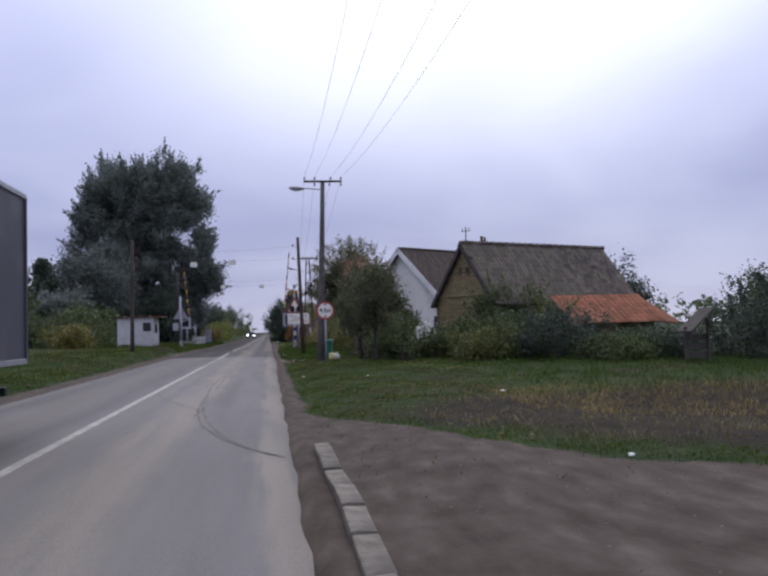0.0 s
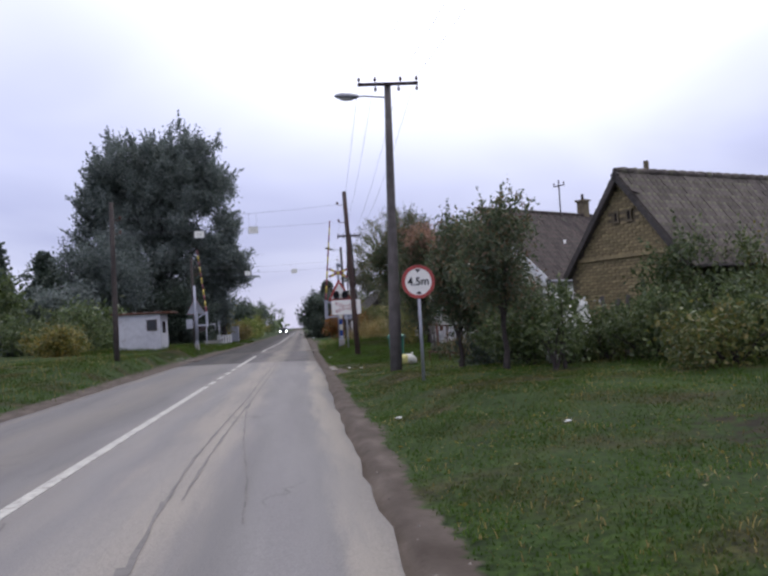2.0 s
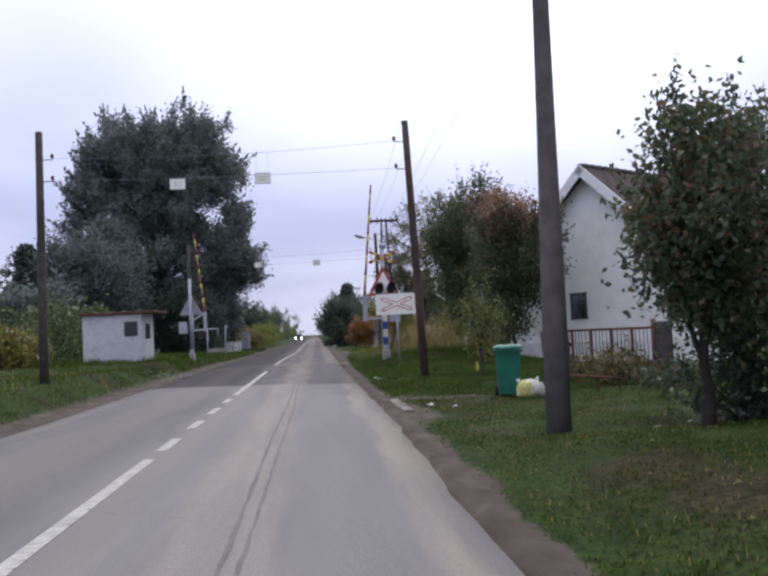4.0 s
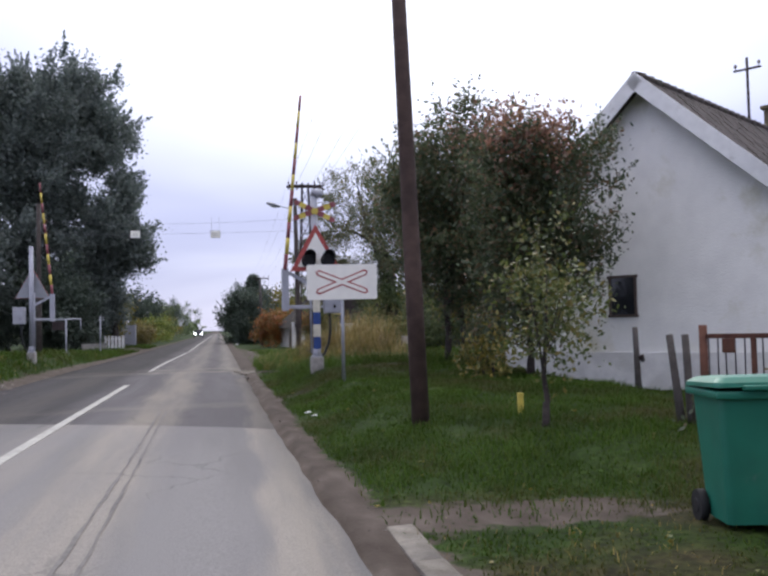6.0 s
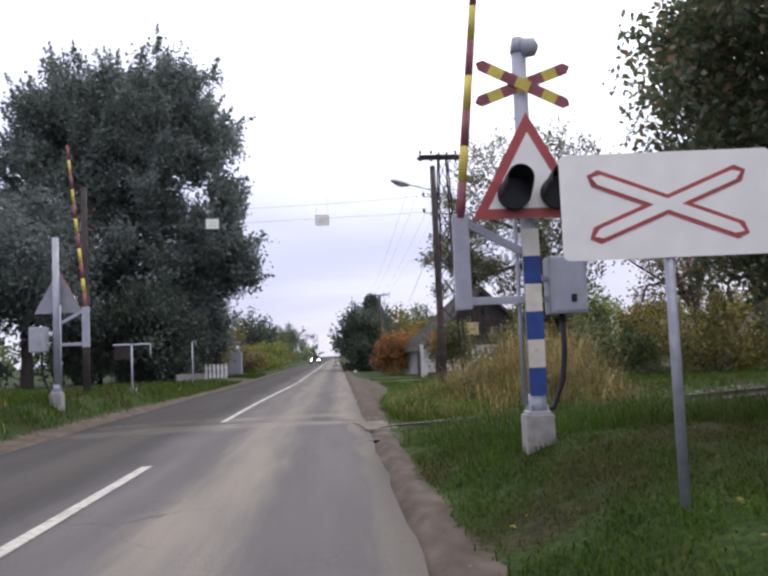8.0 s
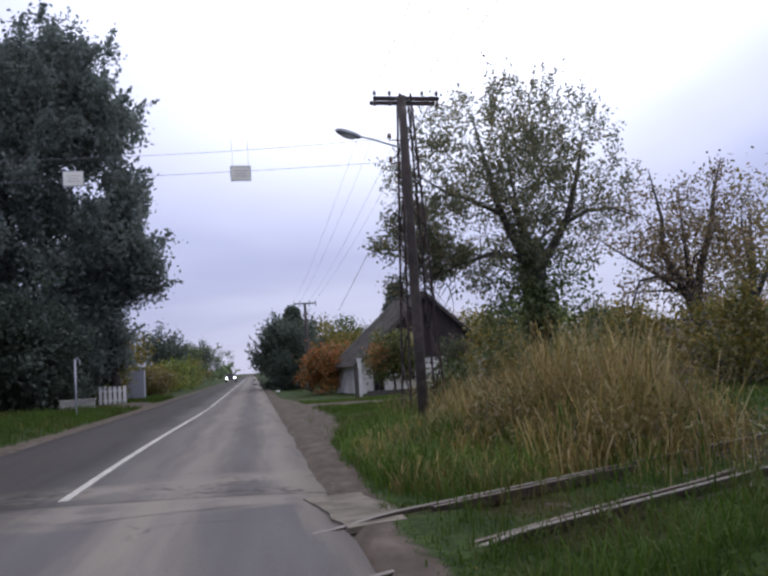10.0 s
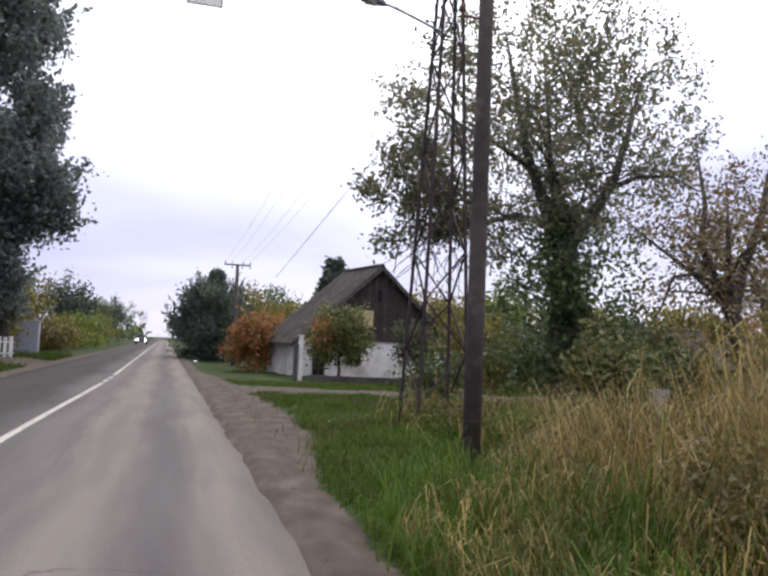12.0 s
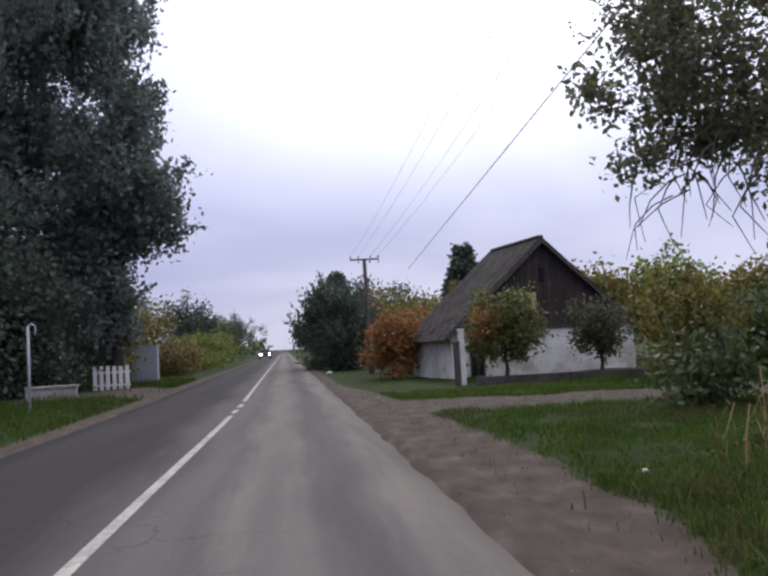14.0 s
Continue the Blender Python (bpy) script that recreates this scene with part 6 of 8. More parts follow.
vs = [bm.verts.new(v) for v in (a, b, c)]; vt = [bm.verts.new(v - Vector((0, 0, 0.06))) for v in (a, b, c)]
bm.faces.new(vs); bm.faces.new(vt[::-1])
for i in range(3):
    bm.faces.new((vs[i], vs[(i + 1) % 3], vt[(i + 1) % 3], vt[i]))
bmesh.ops.recalc_face_normals(bm, faces=bm.faces[:]); part("hip_end", bm, "tile_orange", sh)

# collapsed wooden shelter
ws = thing("wooden_shelter", 15.3, 20.0, -0.1, 0, "grey wooden shelter with one slanting roof", "shed")
bm = bmesh.new(); cube(bm, (0, 0, 0), (1.05, 0.9, 0.06), 0.008, Matrix.Translation((0.05, 0, 1.45)) @ Matrix.Rotation(radians(-42), 4, 'Y')); part("roof_board", bm, "old_wood", ws)
for a in (-0.3, 0.42):
    bm = bmesh.new(); cube(bm, (a, 0, 0.6), (0.08, 0.08, 1.3 + 0.5 * (a > 0)), 0.006); part("post", bm, "old_wood", ws)
for k in range(4):
    bm = bmesh.new(); cube(bm, (0.08, 0.05, 0.15 + 0.26 * k), (0.8, 0.03, 0.20), 0.005); part("board", bm, "old_wood", ws)

# tumbledown whitewashed wall with boards, half hidden by shrubs
wl = thing("garden_wall", 8.25, 27.6, on_ground(8.25, 27.6), 8, "crumbling whitewashed wall with red patch and leaning boards", "wall")
bm = bmesh.new()
plate(bm, ragged([(-0.5, -0.2), (0.5, -0.2), (0.5, 1.25), (0.3, 1.36), (0.0, 1.18), (-0.3, 1.26), (-0.5, 1.10)], 21, 0.05, 0.15), 0, 0.2)
bmesh.ops.recalc_face_normals(bm, faces=bm.faces[:]); part("wall_face", bm, "plaster", wl)
bm = bmesh.new(); cube(bm, (0.1, -0.02, 0.32), (0.5, 0.03, 0.28), 0.006); part("red_board", bm, "tile_orange", wl)
for k, ln in ((0, 20), (1, -8), (2, 5)):
    bm = bmesh.new(); cube(bm, (0, 0, 0.7), (0.09, 0.05, 1.6), 0.006, Matrix.Translation((0.6 + 0.3 * k, -0.25, -0.1)) @ Matrix.Rotation(radians(ln), 4, 'Y')); part("board", bm, "old_wood", wl)

# far house with a dark boarded gable
h3 = gable_house("gabled_house", 11.6, 96.0, -0.3, 100, 7.9, 4.5, 1.95, 5.42, "plaster_old", "tile_dark", "old whitewashed house with dark boarded gable and roof", 0.35, 0.25, (0.24, 0.32), 120, "gable_wood", "old_wood", 0.12)
bm = bmesh.new(); cube(bm, (-0.02, 0.75, 2.90), (0.06, 0.90, 0.80), 0.006); part("gable_patch", bm, "hatch", h3, "pale yellow boarded hatch")
bm = bmesh.new(); cube(bm, (-0.02, -0.02, 4.0), (0.06, 0.18, 0.50), 0.004); part("gable_vent", bm, "dark", h3)
for a, w, h in ((2.9, 0.55, 1.5), (1.2, 0.7, 0.9), (-2.6, 0.7, 0.9)):
    opening(h3, a, 1.2 if h < 1.2 else 0.95, w, h)

# low wall and gate posts before the far house
def low_wall(x0, y0, x1, y1, h, label):
    L = math.hypot(x1 - x0, y1 - y0)
    t = thing("low_wall", x0, y0, on_ground(x0, y0) - 0.05, math.degrees(math.atan2(y1 - y0, x1 - x0)), label, "wall")
    n = max(2, int(L / 0.9))
    for i in range(n):
        bm = bmesh.new(); cube(bm, ((i + 0.5) * L / n, 0, h / 2), (L / n - 0.015, 0.14, h), 0.012); part("wall_block", bm, "old_wood", t)


low_wall(7.3, 89.5, 14.0, 88.6, 0.34, "low dark weathered garden wall")
for gx, gy, hh, m in ((7.15, 90.6, 1.75, "plaster_old"), (6.95, 90.5, 1.35, "old_wood")):
    t = thing("gate_post", gx, gy, on_ground(gx, gy), 0, "square garden gate post before the whitewashed house", "post", "gate posts")
    bm = bmesh.new(); cube(bm, (0, 0, hh / 2 - 0.1), (0.17, 0.17, hh + 0.2), 0.015); part("shaft", bm, m, t)
    bm = bmesh.new(); cube(bm, (0, 0, hh + 0.03), (0.22, 0.22, 0.07), 0.012); part("cap", bm, m, t)


def picket_run(x, y, rz, n, h, label, m, w=0.16, gap=0.26):
    t = thing("garden_fence", x, y, on_ground(x, y) - 0.05, rz, label, "fence", "fences")
    r = random.Random(n)
    for i in range(n):
        bm = bmesh.new(); cube(bm, (i * gap, 0, h / 2), (w, 0.03, h + r.uniform(-0.08, 0.05)), 0.006); part("picket", bm, m, t)
    for zz in (h * 0.25, h * 0.75):
        bm = bmesh.new(); cube(bm, ((n - 1) * gap / 2, 0.03, zz), (n * gap, 0.04, 0.07), 0.005); part("fence_rail", bm, m, t)


picket_run(-6.3, 100, 0, 6, 1.05, "old white picket fence under the big tree", "board_white")
picket_run(16.9, 84.0, 0, 8, 1.1, "weathered pale board fence panel", "gate_bar", 0.24, 0.27)
picket_run(12.2, 77.5, -8, 14, 1.0, "weathered board fence behind tall grass", "old_wood", 0.22, 0.26)
t = thing("concrete_block", -6.1, 92.6, on_ground(-6.1, 92.6), 4, "low pale concrete slab below the big tree", "block")
bm = bmesh.new(); cube(bm, (0, 0, 0.20), (1.55, 0.5, 0.44), 0.03); part("block", bm, "concrete", t)
bm = bmesh.new(); cube(bm, (0, 0, 0.45), (1.63, 0.58, 0.07), 0.02); part("coping", bm, "concrete", t)

# far low house behind the shrubs
fh = gable_house("low_farm_house", 19.0, 88.5, -0.3, 4, 5.0, 11.0, 1.5, 2.85, "old_wood", "tile_brown", "low farm house with brown tiled roof behind shrubs", 0.3, 0.2, (0.3, 0.4), 40, None, "old_wood", 0.12)


# ---- passing lorry and the car far ahead ----
def lorry():
    t = thing("lorry", -1.75, 6.9, 0, 0, "dark grey box lorry on the opposite lane", "lorry")
    y0, y1 = -7.2, 0.75
    bm = bmesh.new(); cube(bm, (0, (y0 + y1) / 2, 2.12), (2.3, y1 - y0, 2.20), 0.04); part("cargo_box", bm, "truck", t)
    for zz in (1.02, 3.23):
        bm = bmesh.new(); cube(bm, (1.16, (y0 + y1) / 2, zz), (0.03, y1 - y0, 0.07), 0.008); part("side_rail", bm, "steel", t)
    bm = bmesh.new(); cube(bm, (1.155, y1 - 0.02, 2.12), (0.05, 0.06, 2.2), 0.01); part("corner_post", bm, "truck", t)
    bm = bmesh.new(); cube(bm, (0, (y0 + y1) / 2, 0.86), (0.9, y1 - y0 - 0.3, 0.22), 0.02); part("chassis", bm, "lamp_black", t)
    for yy in (-0.75, -5.6):
        for sx in (-0.80, 0.80):
            bm = bmesh.new(); tube(bm, [(sx - 0.13, yy, 0.46), (sx + 0.13, yy, 0.46)], 0.46, 28); w = part("wheel", bm, "rubber", t)
            bm = bmesh.new(); tube(bm, [(sx - 0.14, yy, 0.46), (sx + 0.14, yy, 0.46)], 0.24, 20); part("rim", bm, "steel", w)
    for sx in (-0.76, 0.76):
        bm = bmesh.new(); cube(bm, (sx, -0.12, 0.40), (0.34, 0.02, 0.60), 0.005); part("mud_flap", bm, "rubber", t)
    bm = bmesh.new(); cube(bm, (0, -8.4, 1.55), (2.2, 1.8, 2.1), 0.12); part("cab", bm, "truck", t)
    bm = bmesh.new(); cube(bm, (0, 0.78, 0.62), (1.78, 0.08, 0.12), 0.02); part("rear_bar", bm, "lamp_black", t)


lorry()


def car(x, y):
    t = thing("car", x, y, 0.02, 180, "dark car with lit headlights far down the road", "car")
    bm = bmesh.new()
    prof = [(-2.05, 0.45), (-2.0, 0.85), (-1.1, 0.98), (-0.5, 1.42), (0.9, 1.44), (1.6, 1.0), (2.05, 0.95), (2.1, 0.45)]
    rings = []
    for sx, k in ((-0.86, 1), (-0.80, 1.0), (0.80, 1.0), (0.86, 1)):
        rings.append([bm.verts.new((sx * (0.82 if b > 1.1 else 1), a, b)) for a, b in prof])
    for p, q in zip(rings, rings[1:]):
        for j in range(len(prof)):
            bm.faces.new((p[j], p[(j + 1) % len(prof)], q[(j + 1) % len(prof)], q[j]))
    bm.faces.new(rings[0]); bm.faces.new(rings[-1][::-1]); bmesh.ops.recalc_face_normals(bm, faces=bm.faces[:])
    part("body", bm, "car_paint", t)
    bm = bmesh.new(); cube(bm, (0, 1.30, 1.20), (1.3, 0.06, 0.42), 0.01, Matrix.Identity(4)); part("windscreen", bm, "glass", t)
    for sx in (-0.62, 0.62):
        bm = bmesh.new(); bmesh.ops.create_uvsphere(bm, u_segments=12, v_segments=8, radius=0.13); bmesh.ops.translate(bm, vec=(sx, 2.06, 0.70), verts=bm.verts[:]); part("headlight", bm, "headlight", t, "lit headlight")
        for yy in (-1.3, 1.3):
            bm = bmesh.new(); tube(bm, [(sx * 1.25 - 0.09, yy, 0.31), (sx * 1.25 + 0.09, yy, 0.31)], 0.31, 18); part("wheel", bm, "rubber", t)


car(-1.5, 196)


# ---- trees, shrubs and grass ----
def leaves_at(r, centres, size, spread, n, flat=0.0):
    """n leaves as small bent diamonds scattered round the given centres."""
    c = centres[r.randint(0, len(centres), n)] + r.randn(n, 3) * spread
    d = r.randn(n, 3); d[:, 2] *= (1 - flat); d /= np.linalg.norm(d, axis=1, keepdims=True)
    e = np.cross(d, r.randn(n, 3)); e /= np.linalg.norm(e, axis=1, keepdims=True) + 1e-9
    s = size * r.uniform(0.6, 1.35, (n, 1))
    return np.stack([c - d * s, c + e * s * 0.55, c + d * s, c - e * s * 0.55], 1)


def crown_centres(r, c, rad, n, hollow=0.35, uneven=0.25, seed=0.0, power=2.0):
    """Clump centres filling an uneven ellipsoid, thicker toward its skin."""
    out = []
    while len(out) < n:
        d = r.randn(3); d /= np.linalg.norm(d)
        u = r.rand() ** 0.5
        if u < hollow:
            continue
        k = 1 + uneven * float(noise.noise(Vector((d[0] * 1.7 + seed, d[1] * 1.7, d[2] * 1.7)))) * 2
        out.append(np.array(c) + d / (np.abs(d) ** power).sum() ** (1 / power) * np.array(rad) * u * k)
    return np.array(out)


def shoot_leaves(r, cc, c, rad, n, length, size, per, lift=0.8):
    """Leafy shoots standing off the skin of a crown, mostly upward, each a tapering row of leaves."""
    c, rad = np.array(c), np.array(rad)
    far = np.linalg.norm((cc - c) / rad, axis=1) + 0.25 * (cc[:, 2] - c[2]) / rad[2]
    skin = cc[np.argsort(-far)[:max(4, int(len(cc) * 0.55))]]
    base = skin[r.randint(0, len(skin), n)]
    o = (base - c) / rad
    o /= np.linalg.norm(o, axis=1, keepdims=True) + 1e-9
    o = o * 0.8 + np.array([0, 0, lift]) + 0.35 * r.randn(n, 3)
    o /= np.linalg.norm(o, axis=1, keepdims=True)
    ln = length * r.uniform(0.5, 1.3, (n, 1, 1))
    f = r.rand(n, per, 1)
    p = base[:, None, :] + o[:, None, :] * f * ln + r.randn(n, per, 3) * length * 0.10 * (1.15 - f)
    p = p.reshape(-1, 3)
    d = np.repeat(o, per, 0) * 0.6 + r.randn(len(p), 3) * 0.7
    d /= np.linalg.norm(d, axis=1, keepdims=True)
    e = np.cross(d, r.randn(len(p), 3)); e /= np.linalg.norm(e, axis=1, keepdims=True) + 1e-9
    s = size * r.uniform(0.6, 1.3, (len(p), 1))
    return np.stack([p - d * s, p + e * s * 0.5, p + d * s, p - e * s * 0.5], 1)


def tree(name, x, y, label, trunk_h, r0, crown, leaf_m, n_leaves, size, seed, clumps=130, spread=0.5, bark="bark", limbs=9, uneven=0.25, hollow=0.35, twigs=60, category="tree", group="", lean=(0, 0), extra=None, base=None, power=2.0, shoots=None, lobes=(), wood=1.0):
    z = on_ground(x, y) if base is None else base
    t = thing(name, x, y, z, 0, label, category, group)
    r = np.random.RandomState(seed)
    c, rad = crown
    cc = crown_centres(r, c, rad, clumps, hollow, uneven, seed * 1.7, power)
    for lc, lr, ln in lobes:
        cc = np.concatenate([cc, crown_centres(r, lc, lr, ln, 0.15, uneven, seed + 3.1)])
    bm = bmesh.new()
    top = Vector((lean[0], lean[1], trunk_h))
    tube(bm, [(0, 0, -0.3), (0.02, 0, 0.25), tuple(top * 0.5 + Vector((0.05, 0.03, 0))), tuple(top), (c[0] * 0.6 + top.x * 0.4, c[1] * 0.6 + top.y * 0.4, c[2] * 0.7 + trunk_h * 0.3), (c[0], c[1], c[2] + rad[2] * 0.55)],
         [r0 * 1.5, r0 * 1.1, r0 * 0.95, r0 * 0.8, r0 * 0.5 * wood, r0 * 0.12 * wood], 10)
    part("trunk", bm, bark, t)
    order = r.permutation(len(cc))
    # main limbs fork off the trunk, the others off the limb that is nearest
    mid_c = Vector(c)
    nodes = [(top.lerp(mid_c, f), r0 * wood * (0.55 - 0.3 * f)) for f in (0.0, 0.3, 0.6)]
    for n_, i in enumerate(order[:limbs]):
        bm = bmesh.new()
        p = Vector(cc[i])
        if n_ < 6:
            s = top.lerp(mid_c, 0.12 * n_)
            rr = r0 * wood * (0.50 - 0.04 * n_)
        else:
            s, rr = min(nodes, key=lambda q: (q[0] - p).length + 0.6 * abs(q[0].z - p.z + 0.3 * rad[2]) * (q[0].z > p.z))
            rr = rr * 0.75
        k1 = s.lerp(p, 0.35) + Vector((r.randn() * 0.06, r.randn() * 0.06, 0.10 + r.randn() * 0.05)) * rad[2] * 0.35
        k2 = s.lerp(p, 0.70) + Vector((r.randn() * 0.07, r.randn() * 0.07, 0.08 + r.randn() * 0.06)) * rad[2] * 0.35
        tube(bm, [s, k1, k2, p], [rr, rr * 0.72, rr * 0.45, rr * 0.14], 6, False)
        nodes += [(k1, rr * 0.72), (k2, rr * 0.45), (p, rr * 0.2)]
        part("limb", bm, bark, t)
    bm = bmesh.new()
    pts = np.array([q[0][:] for q in nodes])
    for i in order[limbs:limbs + twigs]:
        p = Vector(cc[i])
        m_ = int(np.argmin(((pts - cc[i]) ** 2).sum(1)))
        s, rr = nodes[m_]
        rr = min(rr * 0.6, r0 * 0.10)
        o = (p - mid_c).normalized()
        k1 = s.lerp(p, 0.5) + Vector((r.randn(), r.randn(), r.randn())) * 0.06 * (p - s).length
        tube(bm, [s, k1, p, p + o * spread * 1.2 + Vector((r.randn(), r.randn(), r.randn())) * spread * 0.4], [rr, rr * 0.7, rr * 0.4, rr * 0.12], 4, False)
    tagged(part("branchwork", bm, bark, t), kind="stuff")
    lv = leaves_at(r, cc, size, spread, n_leaves)
    if shoots:
        lv = np.concatenate([lv, shoot_leaves(r, cc, c, rad, shoots[0], shoots[1], size, shoots[2])])
    quads("crown", lv, 4, leaf_m, t)
    if extra:
        ec, er, en, em, es = extra
        cc2 = crown_centres(r, ec, er, 40, 0.1, 0.2, seed)
        quads("tinted_leaves", leaves_at(r, cc2, es, spread, en), 4, em, t)
    return t


def shrub(x, y, rad, label, leaf_m, n, size, seed, spread=0.22, clumps=50, name="shrub", group="shrubs", stems=7, z0=0.0, shoots=0.45):
    z = on_ground(x, y)
    t = thing(name, x, y, z, 0, label, "shrub", group)
    r = np.random.RandomState(seed)
    cc = crown_centres(r, (0, 0, rad[2] * 0.92 + z0), rad, clumps, 0.2, 0.28, seed * 2.3)
    cc[:, 2] = np.maximum(cc[:, 2], 0.08)
    for i in range(stems):
        bm = bmesh.new()
        q = Vector(cc[r.randint(len(cc))])
        a = Vector((r.randn() * 0.12, r.randn() * 0.12, -0.1))
        tube(bm, [a, a.lerp(q, 0.5) + Vector((0, 0, 0.12)), q], [0.035, 0.022, 0.008], 5, False)
        part("stem", bm, "bark", t)
    lv = leaves_at(r, cc, size, spread, int(n * 0.8))
    c0 = (0, 0, rad[2] * 0.92 + z0)
    lv = np.concatenate([lv, shoot_leaves(r, cc, c0, rad, max(6, n // 70), max(0.12, shoots * rad[2]), size, 20)])
    quads("foliage", lv, 4, leaf_m, t)
    return t


# the big poplar beside the line
tree("poplar", -12.2, 104, "huge dark green poplar with a broad dense crown", 3.0, 0.70, ((-0.1, 0, 13.4), (8.0, 7.2, 9.9)), "leaf_poplar", 118000, 0.15, 3, 640, 0.46, "bark", 16, 0.09, 0.2, 160, power=2.4, shoots=(900, 1.7, 36), lobes=(((3.4, 0, 18.2), (5.0, 4.6, 4.0), 110), ((-3.0, -1.5, 18.0), (4.6, 4.4, 4.2), 80)))
tree("poplar", -5.9, 102.5, "lower dark poplar leaning over the road edge", 2.5, 0.30, ((0.3, 0, 8.3), (2.6, 2.7, 3.0)), "leaf_poplar", 46000, 0.135, 5, 200, 0.42, "bark", 12, 0.2, 0.15, 60, shoots=(150, 1.2, 30), lobes=(((-1.5, 0, 4.0), (2.4, 2.4, 2.9), 150),))
tree("poplar", -15.5, 93, "dark poplar with ragged crown beside the bigger one", 3.0, 0.35, ((0, 0, 6.6), (3.8, 3.6, 4.6)), "leaf_poplar", 26000, 0.14, 6, 160, 0.55, "bark", 14, 0.35, 0.25, 80)
# leaf_dark puts part of the big crown's shade into these leaves' colour
tree("poplar", -8.6, 96.0, "young dark poplar below the big crown", 1.2, 0.15, ((0, 0, 3.4), (2.3, 2.2, 2.9)), "leaf_dark", 13000, 0.12, 16, 90, 0.4, "bark", 8, 0.35, 0.2, 30)
for i, (x, y, rr) in enumerate(((-8.0, 97.5, (1.6, 1.3, 1.2)), (-10.2, 97, (2.2, 1.5, 1.5)), (-13.5, 96, (2.4, 1.6, 1.6)), (-8.0, 99.5, (2.0, 1.6, 1.8)))):
    shrub(x, y, rr, "dark thicket of suckers under the big poplar", "leaf_dark", 6500, 0.09, 45 + i, 0.28, 90, "thicket_shrub", "thicket under the poplar")
# woods along the left
for i, (x, y, h, w, m) in enumerate(((-17, 80, 5.5, 3.0, "leaf_poplar"), (-21, 76, 6.0, 3.2, "leaf_green"), (-25, 84, 7.5, 3.4, "leaf_dark"), (-29, 78, 6.5, 3.5, "leaf_green"), (-21, 96, 8.5, 3.2, "leaf_dark"), (-34, 88, 8, 4, "leaf_dark"), (-13.5, 74, 3.2, 2.2, "leaf_green"), (-40, 80, 7, 4, "leaf_green"), (-13.5, 101, 6, 3.2, "leaf_dark"))):
    tree("woodland_tree", x, y, "dull green tree in the wood beside the line", h * 0.25, 0.16, ((0, 0, h * 0.56), (w, w, h * 0.50)), m, 6500, 0.19, 30 + i, 90, 0.5, "bark", 8, 0.35, 0.2, 24, group="wood beside the line")
for i, (x, y, rr, m) in enumerate(((-11.5, 70, (2.6, 2.0, 1.4), "leaf_green"), (-15.5, 68, (2.8, 2.0, 1.5), "leaf_green"), (-20, 66, (3.0, 2.2, 1.6), "leaf_poplar"), (-12, 62, (1.8, 1.5, 0.8), "leaf_apple"), (-25, 68, (3.4, 2.4, 2.0), "leaf_poplar"), (-10.6, 57, (1.6, 1.3, 0.8), "leaf_yellow"), (-17, 58, (2.4, 1.6, 1.0), "leaf_green"), (-30, 66, (3.4, 2.4, 1.9), "leaf_yellow"))):
    shrub(x, y, rr, "wild yellowing shrub on the verge", m, 3600, 0.10, 60 + i, 0.3, 70, "wild_shrub", "shrubs by the line")


def conifer(x, y, h, w, label, seed, m="leaf_dark", n=9000):
    z = on_ground(x, y)
    t = thing("spruce", x, y, z, 0, label, "tree", "spruces")
    bm = bmesh.new(); tube(bm, [(0, 0, -0.2), (0, 0, h * 0.5), (0, 0, h)], [0.02 * h, 0.012 * h, 0.01], 8); part("trunk", bm, "bark", t)
    r = np.random.RandomState(seed)
    cen, bb = [], bmesh.new()
    lv = int(h * 2.2)
    for i in range(lv):
        zz = h * (0.10 + 0.88 * i / lv)
        rad = w * (1 - (i / lv) ** 0.9) + 0.1
        for k in range(7):
            a = r.uniform(0, 6.28)
            tip = Vector((math.cos(a) * rad, math.sin(a) * rad, zz - rad * 0.18 + r.randn() * 0.05))
            tube(bb, [(0, 0, zz), tip], [0.02, 0.006], 4, False)
            for s in (0.5, 0.7, 0.85, 1.0):
                cen.append((tip.x * s, tip.y * s, zz + (tip.z - zz) * s))
    part("boughs", bb, "bark", t)
    quads("needles", leaves_at(r, np.array(cen), 0.11 * max(1, w / 1.4), 0.10 * w, n), 4, m, t)


conifer(16.0, 131, 9.0, 3.2, "dark spruce behind the gabled house", 70)
conifer(6.7, 146, 8.6, 2.9, "dark spruce among roadside trees", 71)
conifer(-27, 95, 11.5, 3.8, "dark spruce in the wood", 72)
conifer(-22.6, 97, 10, 3.4, "dark spruce in the wood", 73)
conifer(-32, 99, 11, 3.6, "dark spruce in the wood", 74)

# walnut tree with an ivy-clad trunk, and the bare old tree behind it
wt = tree("walnut_tree", 10.85, 75.1, "half-bare walnut tree with ivy on its trunk", 3.9, 0.36, ((-0.7, 0, 6.5), (3.75, 3.4, 3.4)), "leaf_walnut", 20500, 0.058, 9, 560, 0.17, "bark_grey", 60, 0.12, 0.12, 480, extra=((-3.5, -0.5, 4.6), (1.5, 1.5, 1.6), 6800, "leaf_walnut", 0.058), shoots=(560, 0.7, 13), wood=0.32)
rr_ = np.random.RandomState(12)
iv = np.stack([rr_.randn(90) * 0.20, rr_.randn(90) * 0.20, rr_.uniform(0.4, 4.8, 90)], 1)
quads("ivy", leaves_at(rr_, iv, 0.075, 0.18, 6000), 4, "leaf_green", wt)
